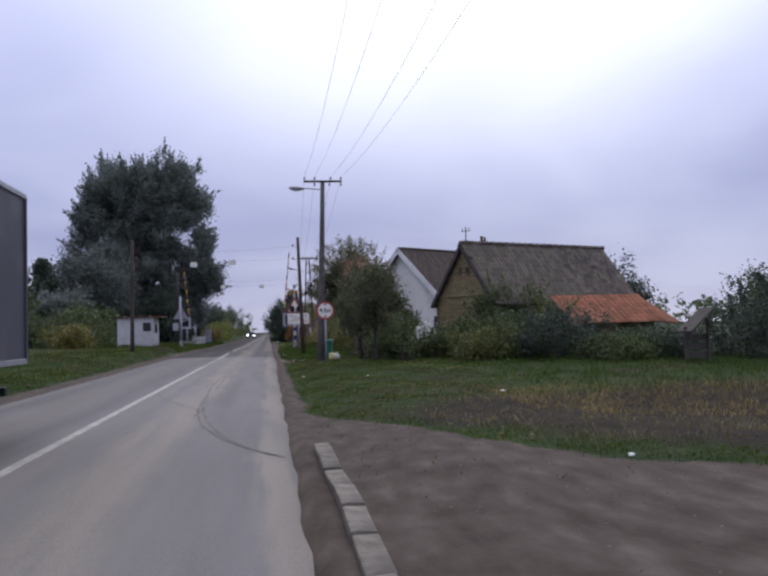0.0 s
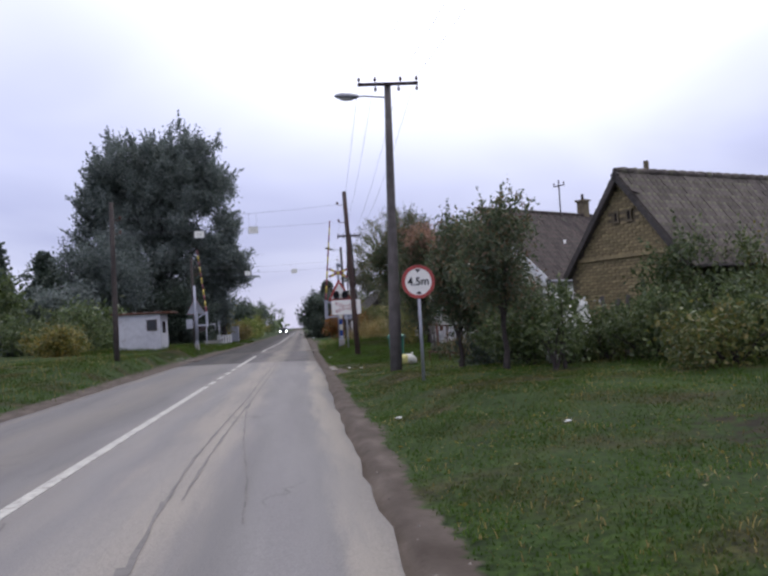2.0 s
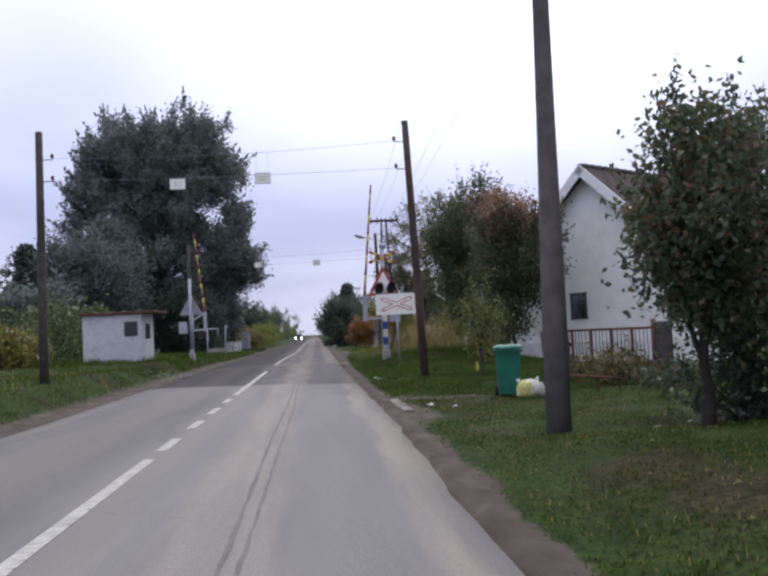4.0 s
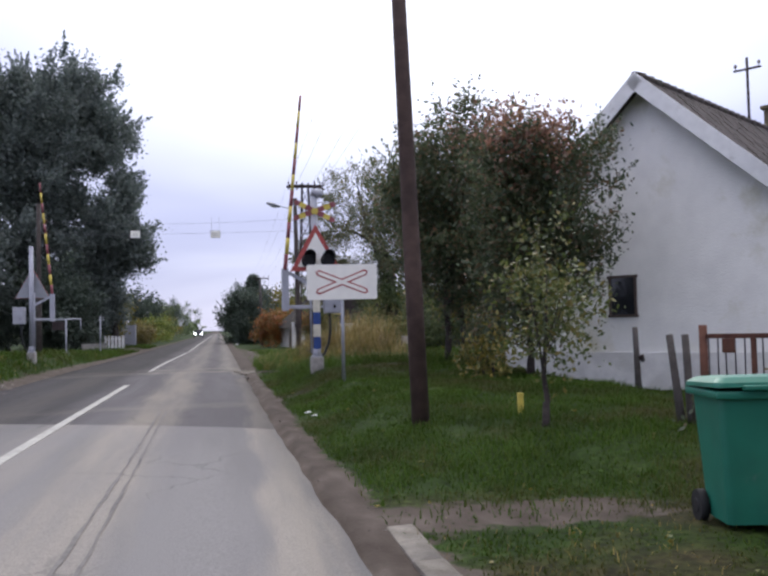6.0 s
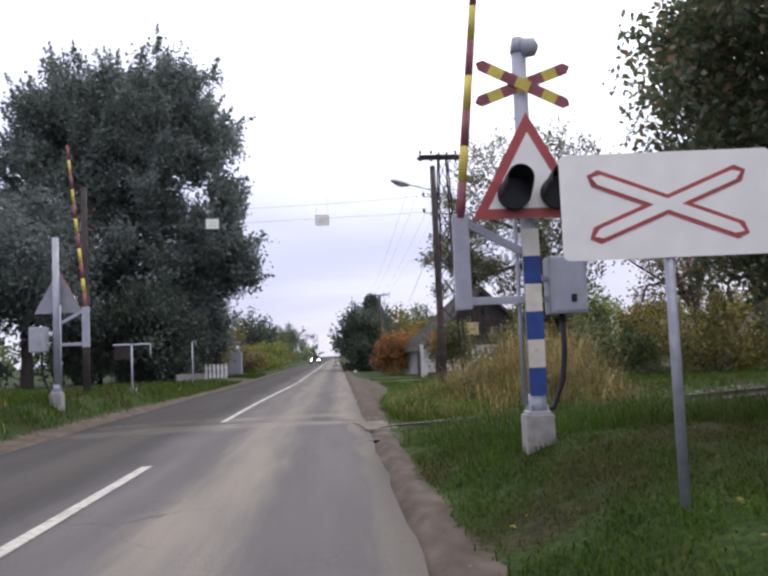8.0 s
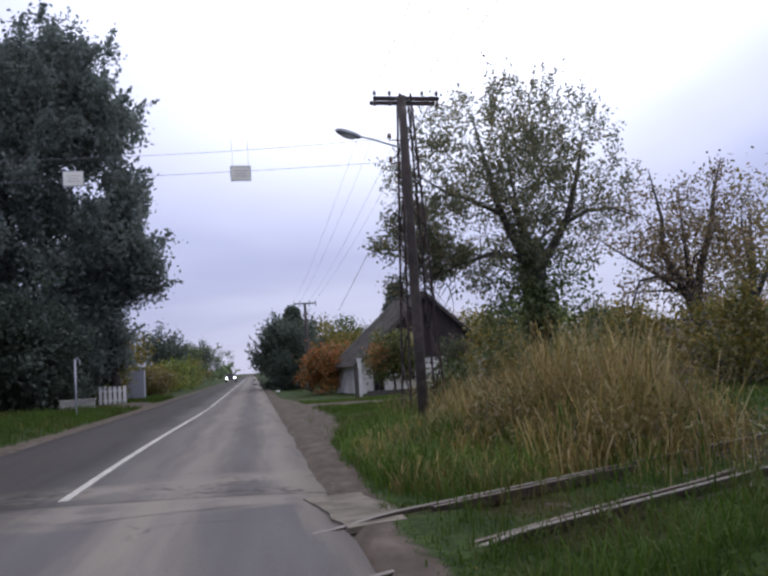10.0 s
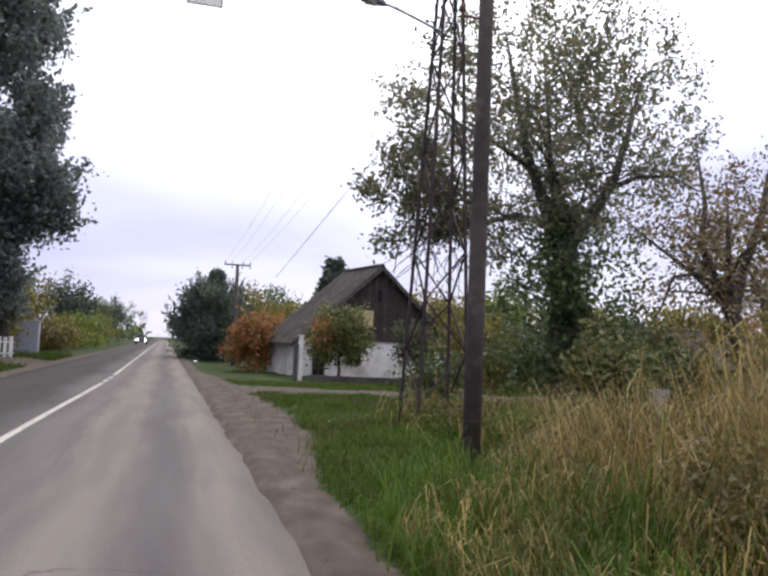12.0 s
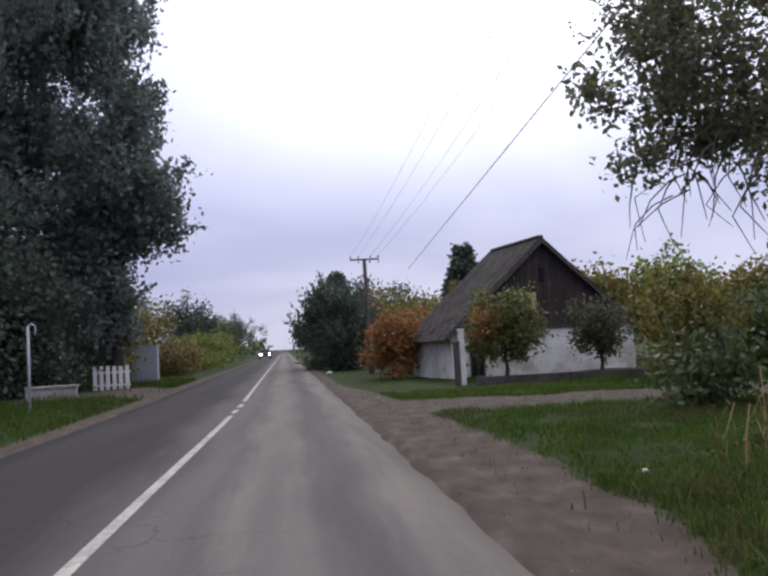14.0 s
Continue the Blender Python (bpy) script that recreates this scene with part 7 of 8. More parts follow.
iv = np.stack([0.15 + rr_.uniform(-1.75, 1.75, 80), rr_.randn(80) * 0.8, rr_.uniform(1.0, 4.1, 80)], 1)
quads("low_leaves", leaves_at(rr_, iv, 0.07, 0.26, 4000), 4, "leaf_green", wt)
bm = bmesh.new()
for k in range(26):
    a = Vector((-3.2 + 0.9 * rr_.randn() * 0.6, -0.8 + 0.7 * rr_.randn(), 3.7 + 0.25 * rr_.randn()))
    b = a + Vector((-0.25 + 0.4 * rr_.randn(), -0.2 + 0.3 * rr_.randn(), -0.35 - 0.3 * rr_.rand()))
    c = b + Vector((0.25 * rr_.randn(), 0.2 * rr_.randn(), -0.35 - 0.3 * rr_.rand()))
    tube(bm, [a, a.lerp(b, 0.5) + Vector((0, 0, 0.08)), b, c], [0.018, 0.014, 0.010, 0.005], 4, False)
tagged(part("bare_branchwork", bm, "bark_grey", wt, "bare drooping twigs"), kind="stuff")
bm = bmesh.new()
tube(bm, [(-0.1, 0, 4.2), (-1.4, -0.4, 4.35), (-2.6, -0.7, 4.0), (-3.6, -0.9, 3.5)], [0.10, 0.075, 0.05, 0.02], 7, False)
part("bare_bough", bm, "bark_grey", wt, "bare drooping bough")
for fork in (((0, 0, 3.7), (-0.50, 0.1, 4.7), (-0.95, 0.1, 5.8), (-1.25, 0.2, 7.2), (-1.6, 0.2, 8.8)), ((0, 0, 3.7), (0.55, -0.1, 4.45), (1.15, -0.1, 5.4), (1.55, 0, 6.6), (2.0, 0.1, 8.2)), ((1.0, -0.1, 5.2), (1.7, -0.3, 5.55), (2.5, -0.4, 5.6), (3.3, -0.4, 5.3)), ((-0.9, 0.1, 5.6), (-1.8, -0.1, 6.0), (-2.7, -0.2, 6.3), (-3.6, -0.2, 6.9))):
    bm = bmesh.new(); tube(bm, fork, [0.19, 0.15, 0.11, 0.07, 0.02] if len(fork) == 5 else [0.075, 0.06, 0.04, 0.015], 9, False); part("main_limb", bm, "bark_grey", wt)
ot_ = tree("old_tree", 18.9, 78.5, "nearly bare old tree with brown leaves and crooked limbs", 2.4, 0.30, ((-1.3, 0, 5.0), (3.1, 2.8, 2.8)), "leaf_brown", 8200, 0.07, 13, 260, 0.24, "bark_grey", 34, 0.25, 0.2, 120, lean=(-1.0, 0), wood=0.6)
for fork in (((-0.95, 0, 2.3), (-1.6, 0, 3.6), (-2.1, 0, 4.6), (-2.0, 0, 5.8), (-2.3, 0.1, 7.6)), ((-1.0, 0, 2.5), (-0.7, 0, 4.0), (-0.1, 0, 5.6), (0.1, 0, 6.8), (0.5, 0, 8.0)), ((-1.55, 0, 3.5), (-2.4, -0.2, 3.75), (-3.2, -0.3, 3.6), (-3.6, -0.3, 2.6))):
    bm = bmesh.new(); tube(bm, fork, [0.17, 0.14, 0.11, 0.07, 0.02] if len(fork) == 5 else [0.08, 0.06, 0.05, 0.02], 8, False); part("main_limb", bm, "bark_grey", ot_)
tree("old_tree", 23.5, 84, "nearly bare old tree with brown leaves and crooked limbs", 2.6, 0.30, ((0.3, 0, 5.4), (3.2, 3.0, 3.0)), "leaf_yellow", 4200, 0.085, 14, 150, 0.35, "bark_grey", 24, 0.3, 0.25, 50)

# dark fruit trees between the white house and the road
tree("cherry_tree", 7.45, 51.3, "dark cherry tree with reddening leaves in the grass", 1.3, 0.075, ((0.10, -0.3, 3.42), (1.65, 1.6, 2.15)), "leaf_cherry", 29000, 0.05, 17, 240, 0.19, "bark", 16, 0.26, 0.2, 90, group="fruit trees", extra=((0.7, -0.7, 4.9), (1.0, 0.9, 1.1), 1800, "leaf_red", 0.05), shoots=(190, 0.75, 20))
tree("cherry_tree", 8.4, 53.3, "dark cherry tree with reddening leaves in the grass", 1.2, 0.08, ((0.0, 0, 3.6), (1.6, 1.5, 2.3)), "leaf_cherry", 20000, 0.05, 18, 200, 0.19, "bark", 14, 0.26, 0.2, 70, group="fruit trees", shoots=(150, 0.75, 20))
tree("cherry_tree", 8.0, 47.3, "dark cherry tree with red-brown top leaves", 0.8, 0.07, ((0.15, 0, 2.85), (1.4, 1.2, 2.1)), "leaf_cherry", 26000, 0.048, 19, 200, 0.18, "bark", 14, 0.26, 0.2, 70, group="fruit trees", extra=((0.1, -0.3, 4.3), (1.1, 0.9, 0.9), 4200, "leaf_red", 0.048), shoots=(150, 0.65, 20))
tree("young_apple_tree", 5.65, 40.55, "slender young fruit tree with yellowing leaves", 0.55, 0.035, ((0.08, 0, 1.32), (0.52, 0.5, 0.92)), "leaf_apple", 1700, 0.035, 20, 60, 0.13, "bark", 12, 0.3, 0.15, 40, group="fruit trees", shoots=(22, 0.3, 12))
# shrubs and trees hiding the brick house
tree("plum_tree", 6.35, 25.8, "dark plum tree with sparse upright shoots", 0.7, 0.06, ((-0.05, 0, 2.2), (0.75, 0.75, 1.35)), "leaf_cherry", 7000, 0.042, 24, 120, 0.16, "bark", 12, 0.3, 0.2, 50, group="fruit trees", shoots=(110, 0.5, 16))
tree("plum_tree", 6.3, 30.4, "dark plum tree with sparse upright shoots", 0.7, 0.07, ((0.1, 0, 2.3), (0.8, 0.8, 1.7)), "leaf_cherry", 11000, 0.05, 25, 100, 0.19, "bark", 10, 0.3, 0.2, 40, group="fruit trees", shoots=(80, 0.65, 16))
tree("plum_tree", 7.2, 31.3, "dark plum tree with sparse upright shoots", 0.8, 0.07, ((0.2, 0, 2.3), (0.9, 0.8, 1.7)), "leaf_cherry", 13000, 0.05, 22, 100, 0.2, "bark", 10, 0.3, 0.15, 40, group="fruit trees", shoots=(70, 0.6, 16))
for i, (x, y, rr, m, n) in enumerate(((9.6, 26.0, (1.2, 0.9, 0.75), "leaf_green", 4200), (10.8, 24.0, (1.5, 1.1, 0.62), "leaf_green", 4400), (7.3, 29.0, (0.8, 0.8, 0.75), "leaf_green", 3000), (12.0, 22.6, (1.6, 1.2, 0.8), "leaf_dark", 4200), (9.6, 23.2, (1.2, 0.9, 0.50), "leaf_apple", 2200), (13.6, 21.5, (1.7, 1.1, 0.38), "leaf_green", 4200),
                                          (15.6, 22.0, (1.8, 1.2, 0.42), "leaf_dark", 4200), (7.2, 27.4, (0.7, 0.6, 0.75), "leaf_green", 2600), (17.6, 20.4, (2.0, 1.4, 1.2), "leaf_dark", 6400), (20.4, 19.5, (2.2, 1.6, 1.5), "leaf_dark", 6800), (11.3, 25.6, (0.9, 0.8, 0.80), "leaf_green", 2800), (23.5, 19, (2.2, 1.6, 1.5), "leaf_yellow", 4200), (7.2, 30.9, (0.8, 0.7, 0.8), "leaf_dark", 2000), (8.3, 30.4, (0.75, 0.6, 1.05), "leaf_cherry", 3000), (9.3, 28.0, (0.7, 0.6, 0.45), "leaf_apple", 1500), (12.6, 24.3, (0.9, 0.8, 0.9), "leaf_apple", 2200))):
    shrub(x, y, rr, "rank garden shrub before the brick house", m, int(n * 1.7), 0.046, 90 + i, 0.18, 75, "garden_shrub", "garden shrubs")
for x, y, rr in ((7.35, 25.4, (0.40, 0.40, 0.85)), (8.7, 26.9, (0.30, 0.30, 0.62)), (7.9, 26.6, (0.35, 0.3, 0.38))):
    shrub(x, y, rr, "thin straggling shrub before the whitewashed wall", "leaf_green", 1150, 0.05, int(x * 100), 0.18, 40, "thin_shrub", "garden shrubs")
shrub(8.3, 27.2, (0.5, 0.35, 0.8), "pale-leaved shrub against the crumbling wall", "leaf_white", 110, 0.05, 120, 0.16, 40, "pale_shrub")
# trees behind the brick house and the far right
for i, (x, y, h, w, m) in enumerate(((19.0, 34, 4.1, 1.3, "leaf_dark"), (24, 30, 3.2, 1.6, "leaf_green"), (27, 26, 4.0, 2.2, "leaf_yellow"), (31, 28, 5.0, 2.6, "leaf_green"), (36, 30, 5, 2.8, "leaf_green"))):
    tree("garden_tree", x, y, "garden tree behind the old brick house", h * 0.25, 0.12, ((0, 0, h * 0.58), (w, w, h * 0.45)), m, 7000, 0.075, 140 + i, 100, 0.28, "bark", 8, 0.35, 0.2, 40, group="garden trees")
tree("bare_tree", 29.5, 33, "thin bare tree with upright branches and few leaves", 1.4, 0.10, ((0, 0, 3.6), (1.7, 1.5, 2.0)), "leaf_brown", 700, 0.06, 155, 120, 0.25, "bark_grey", 16, 0.2, 0.2, 90, group="garden trees")
shrub(24.5, 31.5, (1.2, 1.0, 1.1), "orange-leaved bush beyond the outbuilding", "leaf_orange", 3200, 0.06, 156, 0.22, 60, "garden_shrub", "garden shrubs")
for i, (x, y, rr, m, n) in enumerate(((10.9, 28.2, (0.9, 0.6, 1.35), "leaf_green", 4200), (12.4, 28.6, (1.2, 0.7, 1.5), "leaf_green", 5200), (13.7, 28.9, (0.9, 0.6, 1.25), "leaf_apple", 3800))):
    shrub(x, y, rr, "tall climbing shrub against the brick house", m, n, 0.05, 157 + i, 0.18, 80, "garden_shrub", "garden shrubs")
for i, (x, y) in enumerate(((7.5, 39.5), (7.8, 38.9), (8.2, 38.2), (8.5, 37.6), (8.9, 36.9), (7.7, 37.6), (8.3, 36.6))):
    shrub(x, y, (0.55, 0.5, 0.14 + 0.10 * (i % 3)), "low brown weeds along the yard gate", "leaf_weed" if i % 2 else "leaf_cherry", 900, 0.04, 300 + i, 0.16, 30, "low_weeds", "weeds by the house")
shrub(6.9, 46.6, (0.5, 0.45, 0.42), "small yellowing bush in the grass behind the pole", "leaf_yellow", 1100, 0.045, 330, 0.16, 40, "small_bush", "garden shrubs")
# along the road after the crossing
shrub(4.95, 117, (2.35, 2.6, 2.55), "dense dark evergreen hedge tree beside the road", "leaf_dark", 22000, 0.10, 160, 0.32, 150, "evergreen", "evergreens")
shrub(5.6, 124, (2.6, 2.8, 2.9), "dense dark evergreen hedge tree beside the road", "leaf_dark", 16000, 0.11, 161, 0.34, 140, "evergreen", "evergreens")
tree("orange_tree_shrub", 5.95, 99.2, "small tree with orange autumn leaves", 0.6, 0.06, ((0, 0, 1.45), (1.05, 1.0, 1.15)), "leaf_orange", 5200, 0.085, 162, 90, 0.24, "bark", 9, 0.3, 0.1, 30, group="small roadside trees")
tree("orange_tree_shrub", 7.3, 104, "small tree with orange autumn leaves", 0.6, 0.06, ((0, 0, 1.6), (1.3, 1.2, 1.4)), "leaf_orange", 4600, 0.09, 163, 80, 0.24, "bark", 9, 0.3, 0.1, 30, group="small roadside trees")
tree("lime_tree", 9.1, 92.6, "small round tree with yellow-green leaves", 0.75, 0.07, ((0, 0, 1.75), (1.35, 1.3, 1.15)), "leaf_apple", 7000, 0.075, 164, 110, 0.22, "bark", 9, 0.2, 0.1, 30, group="small roadside trees", extra=((-0.7, -0.5, 1.9), (0.6, 0.6, 0.7), 500, "leaf_orange", 0.07))
tree("lime_tree", 12.6, 92.8, "small round tree with yellow-green leaves", 0.75, 0.06, ((0, 0, 1.65), (0.98, 0.95, 0.95)), "leaf_cherry", 4200, 0.07, 165, 80, 0.2, "bark", 8, 0.2, 0.1, 24, group="small roadside trees")
for i, (x, y, rr, m, n) in enumerate(((12.6, 85.6, (1.5, 1.3, 1.45), "leaf_yellow", 5600), (14.8, 86.5, (1.6, 1.3, 1.25), "leaf_green", 5200), (16.8, 88.0, (1.6, 1.3, 1.2), "leaf_apple", 4200), (8.6, 108, (2.2, 2.0, 1.9), "leaf_yellow", 5000), (11.5, 112, (2.4, 2.0, 2.2), "leaf_yellow", 5000), (10.5, 72.2, (1.0, 0.9, 0.8), "leaf_apple", 2600), (16.3, 73.4, (1.9, 1.2, 1.35), "leaf_yellow", 5200), (19.2, 73.0, (1.6, 1.2, 1.2), "leaf_yellow", 4200), (21, 76, (2.0, 1.5, 1.3), "leaf_yellow", 4200), (8.2, 76.5, (0.8, 0.7, 0.5), "leaf_green", 1500), (13.6, 75.2, (1.6, 0.9, 0.82), "leaf_green", 4200), (16.2, 80.5, (1.7, 1.3, 1.35), "leaf_yellow", 5200))):
    shrub(x, y, rr, "loose yellow-green shrub beside the side street", m, int(n * 1.3), 0.07, 170 + i, 0.24, 80, "roadside_shrub", "roadside shrubs")
for i, (x, y, h, w, m) in enumerate(((17.5, 106, 4.6, 2.6, "leaf_yellow"), (21.5, 107, 5.2, 3.0, "leaf_bright"), (26, 104, 4.8, 2.8, "leaf_yellow"), (31, 100, 4.6, 2.8, "leaf_yellow"), (36, 96, 5, 3, "leaf_orange"), (9, 132, 6, 2.4, "leaf_yellow"), (12, 140, 6.5, 2.6, "leaf_green"), (8, 160, 7, 2.8, "leaf_green"), (7, 185, 7, 2.8, "leaf_dark"), (8, 215, 8, 3.2, "leaf_green"), (8, 260, 9, 4, "leaf_dark"))):
    tree("roadside_tree", x, y, "yellowing roadside tree beyond the crossing", h * 0.22, 0.12, ((0, 0, h * 0.56), (w, w, h * 0.46)), m, 5600, 0.15, 190 + i, 90, 0.4, "bark", 8, 0.35, 0.2, 24, group="roadside trees")
for i, (x, y, rr, m, n) in enumerate(((-6.8, 104, (1.6, 1.6, 1.4), "leaf_yellow", 4200), (-7.8, 108.5, (2.2, 1.9, 1.7), "leaf_green", 4600), (-6.0, 118.5, (2.0, 2.0, 1.0), "leaf_weed", 4200), (-5.8, 124, (1.9, 2.2, 1.2), "leaf_yellow", 4600), (-5.6, 131, (2.0, 2.6, 1.4), "leaf_bright", 4600), (-5.5, 139, (2.0, 3.0, 1.5), "leaf_bright", 4600), (-5.6, 149, (2.2, 3.4, 1.5), "leaf_bright", 4600), (-5.8, 162, (2.4, 4.0, 1.7), "leaf_yellow", 4600), (-6, 180, (2.6, 5, 1.9), "leaf_green", 4600), (-9.6, 121, (2.6, 2.6, 2.2), "leaf_yellow", 4600))):
    shrub(x, y, rr, "bright yellow-green hedge shrub along the road", m, n, 0.10, 210 + i, 0.3, 80, "hedge_shrub", "hedge along the road")
for i, (x, y, h, w, m) in enumerate(((-11, 140, 6.2, 2.9, "leaf_yellow"), (-8.5, 158, 7.2, 3.0, "leaf_dark"), (-14, 128, 6, 3, "leaf_green"), (-9, 190, 7, 3.2, "leaf_green"), (-9, 225, 8, 4, "leaf_dark"), (-9, 270, 9, 5, "leaf_green"), (-18, 150, 8, 4, "leaf_dark"))):
    tree("roadside_tree", x, y, "dull roadside tree far along the hedge", h * 0.22, 0.12, ((0, 0, h * 0.56), (w, w, h * 0.46)), m, 5000, 0.17, 230 + i, 80, 0.45, "bark", 8, 0.35, 0.2, 20, group="roadside trees")


def far_woods():
    """The wooded skyline all round, as one mass of ragged clumps."""
    r = np.random.RandomState(77)
    cen = []
    for i in range(2600):
        a = r.uniform(0, 2 * math.pi)
        d = r.uniform(330, 520)
        x, y = d * math.sin(a), d * math.cos(a)
        if abs(x) < 7:
            x = 9 * (1 if x >= 0 else -1)
        h = 5.5 + 3.5 * math.sin(a * 17) + 2.5 * math.sin(a * 41 + 1)
        cen.append((x, y, r.uniform(0, max(2.5, h))))
    tagged(quads("far_woods", leaves_at(r, np.array(cen), 1.3, 1.6, 42000), 4, "leaf_green"), "dull wooded skyline far off", "woods", kind="stuff")


far_woods()


def blades(name, v, m):
    """One mesh of seven-cornered blades, three faces each."""
    n = len(v)
    base = np.arange(n)[:, None] * 7
    f = np.concatenate([base + np.array([[0, 1, 2, 6, 6, 2, 3, 5, 5, 3, 4]])], 1).astype(np.int32).ravel()
    start = (np.arange(n)[:, None] * 11 + np.array([[0, 4, 8]])).astype(np.int32).ravel()
    me = bpy.data.meshes.new(name)
    me.vertices.add(n * 7); me.vertices.foreach_set("co", v.astype(np.float32).ravel())
    me.loops.add(len(f)); me.loops.foreach_set("vertex_index", f)
    me.polygons.add(len(start)); me.polygons.foreach_set("loop_start", start)
    me.update(calc_edges=True)
    return link_mesh(name, me, m)


def grass(name, n, region, hmin, hmax, m, seed, label, w=0.008, keep=None, bend=0.35, droop=0.0, shape=None):
    """Blades as thin bowed strips on the ground, thicker in tufts."""
    r = np.random.RandomState(seed)
    x0, x1, y0, y1 = region
    x, y = r.uniform(x0, x1, n), r.uniform(y0, y1, n)
    d, s = masks(x, y)
    clump = bumps(x, y, 1.7, seed) + 0.6 * bumps(x, y, 5.1, seed + 3) + 0.4 * r.randn(n)
    s = s * (0 if name == "field_weeds" else 1)
    ok = (d + 0.27 * r.randn(n) < 0.42) & (s + 0.2 * r.randn(n) < 0.5) & (clump > -0.6)
    if keep is not None:
        ok &= keep(x, y, r)
    x, y, clump = x[ok], y[ok], clump[ok]
    n = len(x)
    z = gz(x, y)
    h = (hmin + (hmax - hmin) * r.rand(n) ** 1.6) * (0.75 + 0.35 * np.clip(clump, -0.5, 1.2))
    if shape is not None:
        h = h * shape(x, y)
    b = r.uniform(0, 6.283, n) + 1.2 * bumps(x, y, 2.3, seed + 9)
    lean = h * bend * (0.3 + 1.1 * r.rand(n))
    u = np.stack([np.cos(b), np.sin(b), 0 * b], 1)
    wv = np.stack([-np.sin(b), np.cos(b), 0 * b], 1) * (w * r.uniform(0.6, 1.5, n))[:, None]
    up = np.array([0, 0, 1.0])
    p = np.stack([x, y, z - 0.01], 1)
    dz = 1 - droop * r.rand(n)

    def at(s, f):
        return p + u * (lean * f)[:, None] + up * (h * s)[:, None]
    a1, a2, tip = at(0.50, 0.15), at(0.90, 0.50), at(1.0 * dz, 1.0)
    v = np.stack([p - wv, p + wv, a1 + wv * 0.9, a2 + wv * 0.6, tip, a2 - wv * 0.6, a1 - wv * 0.9], 1)
    return tagged(blades(name, v, m), label, "grass", kind="stuff")


def outside_track(x, y, r):
    q = (x - R0.x) * RN.x + (y - R0.y) * RN.y
    return (np.abs(q) > 0.95) | (r.rand(len(x)) < 0.15)


grass("verge_grass", 260000, (3.2, 8.5, 2.2, 37), 0.015, 0.055, "grass_green", 1, "short green grass on the verge", 0.0045, outside_track, 1.1, 0.3)
grass("verge_grass", 230000, (3.2, 8.5, 37, 58), 0.02, 0.11, "grass_green", 21, "lush green grass before the white house", 0.0045, outside_track, 1.0, 0.3)
grass("verge_grass", 110000, (8.5, 18, 2.0, 58), 0.03, 0.16, "grass_green", 2, "green grass before the gardens", 0.006, outside_track, 0.7)
grass("verge_grass", 150000, (3.4, 9.5, 60, 88), 0.03, 0.13, "grass_lawn", 3, "green grass beyond the crossing", 0.005, outside_track, 0.7)
grass("verge_grass", 60000, (9.5, 22, 60, 92), 0.05, 0.22, "grass_green", 4, "green grass beyond the crossing", 0.009, outside_track, 0.7)
grass("verge_grass", 90000, (-9, -3.1, 4, 60), 0.03, 0.11, "grass_green", 5, "rough green grass along the verge", 0.007, outside_track, 0.7)
grass("verge_grass", 70000, (-10, -3.1, 56, 110), 0.06, 0.30, "grass_green", 6, "rough green grass along the verge", 0.009, outside_track, 0.7)
grass("field_weeds", 11000, (5, 20, 4.5, 15), 0.02, 0.14, "leaf_weed", 18, "trampled brown weeds on the dug field", 0.006, None, 1.2, 0.6)
grass("field_weeds", 8000, (7, 18, 9.5, 13.5), 0.03, 0.16, "grass_dry", 28, "yellow dying weeds on the dug field", 0.005, None, 1.0, 0.5)
grass("dry_grass_tufts", 20000, (3.3, 9, 8, 37), 0.02, 0.07, "grass_dry", 7, "dry grass stalks in the verge", 0.0035, None, 0.8)
grass("dry_grass_tufts", 6000, (-12, -3.3, 20, 80), 0.06, 0.28, "grass_dry", 8, "dry grass stalks in the verge", 0.006, outside_track, 0.6)


def clump_keep(cx, cy, rx, ry):
    return lambda x, y, r: (((x - cx) / rx) ** 2 + ((y - cy) / ry) ** 2 + 0.25 * r.randn(len(x)) < 1) & outside_track(x, y, r)


def weed_mass(name, n, clumps, region, top, m, seed, label, size, keep, spread=0.16, shape=None):
    """Tangled small leaves of dead weeds, thick below and ragged on top."""
    r = np.random.RandomState(seed)
    x0, x1, y0, y1 = region
    x, y = r.uniform(x0, x1, clumps * 6), r.uniform(y0, y1, clumps * 6)
    ok = keep(x, y, r)
    x, y = x[ok][:clumps], y[ok][:clumps]
    z = gz(x, y) + top * (0.55 + 0.45 * bumps(x, y, 1.1, seed)) * r.rand(len(x)) ** 0.7
    if shape is not None:
        z = gz(x, y) + (z - gz(x, y)) * shape(x, y)
    return tagged(quads(name, leaves_at(r, np.stack([x, y, z], 1), size, spread, n), 4, m), label, "weeds", kind="stuff")


def mound(x, y):
    return 0.30 + 0.90 * np.exp(-((x - 7.2) / 1.7) ** 2 - ((y - 61.8) / 3.2) ** 2) + 0.10 * bumps(x, y, 2.7, 4)


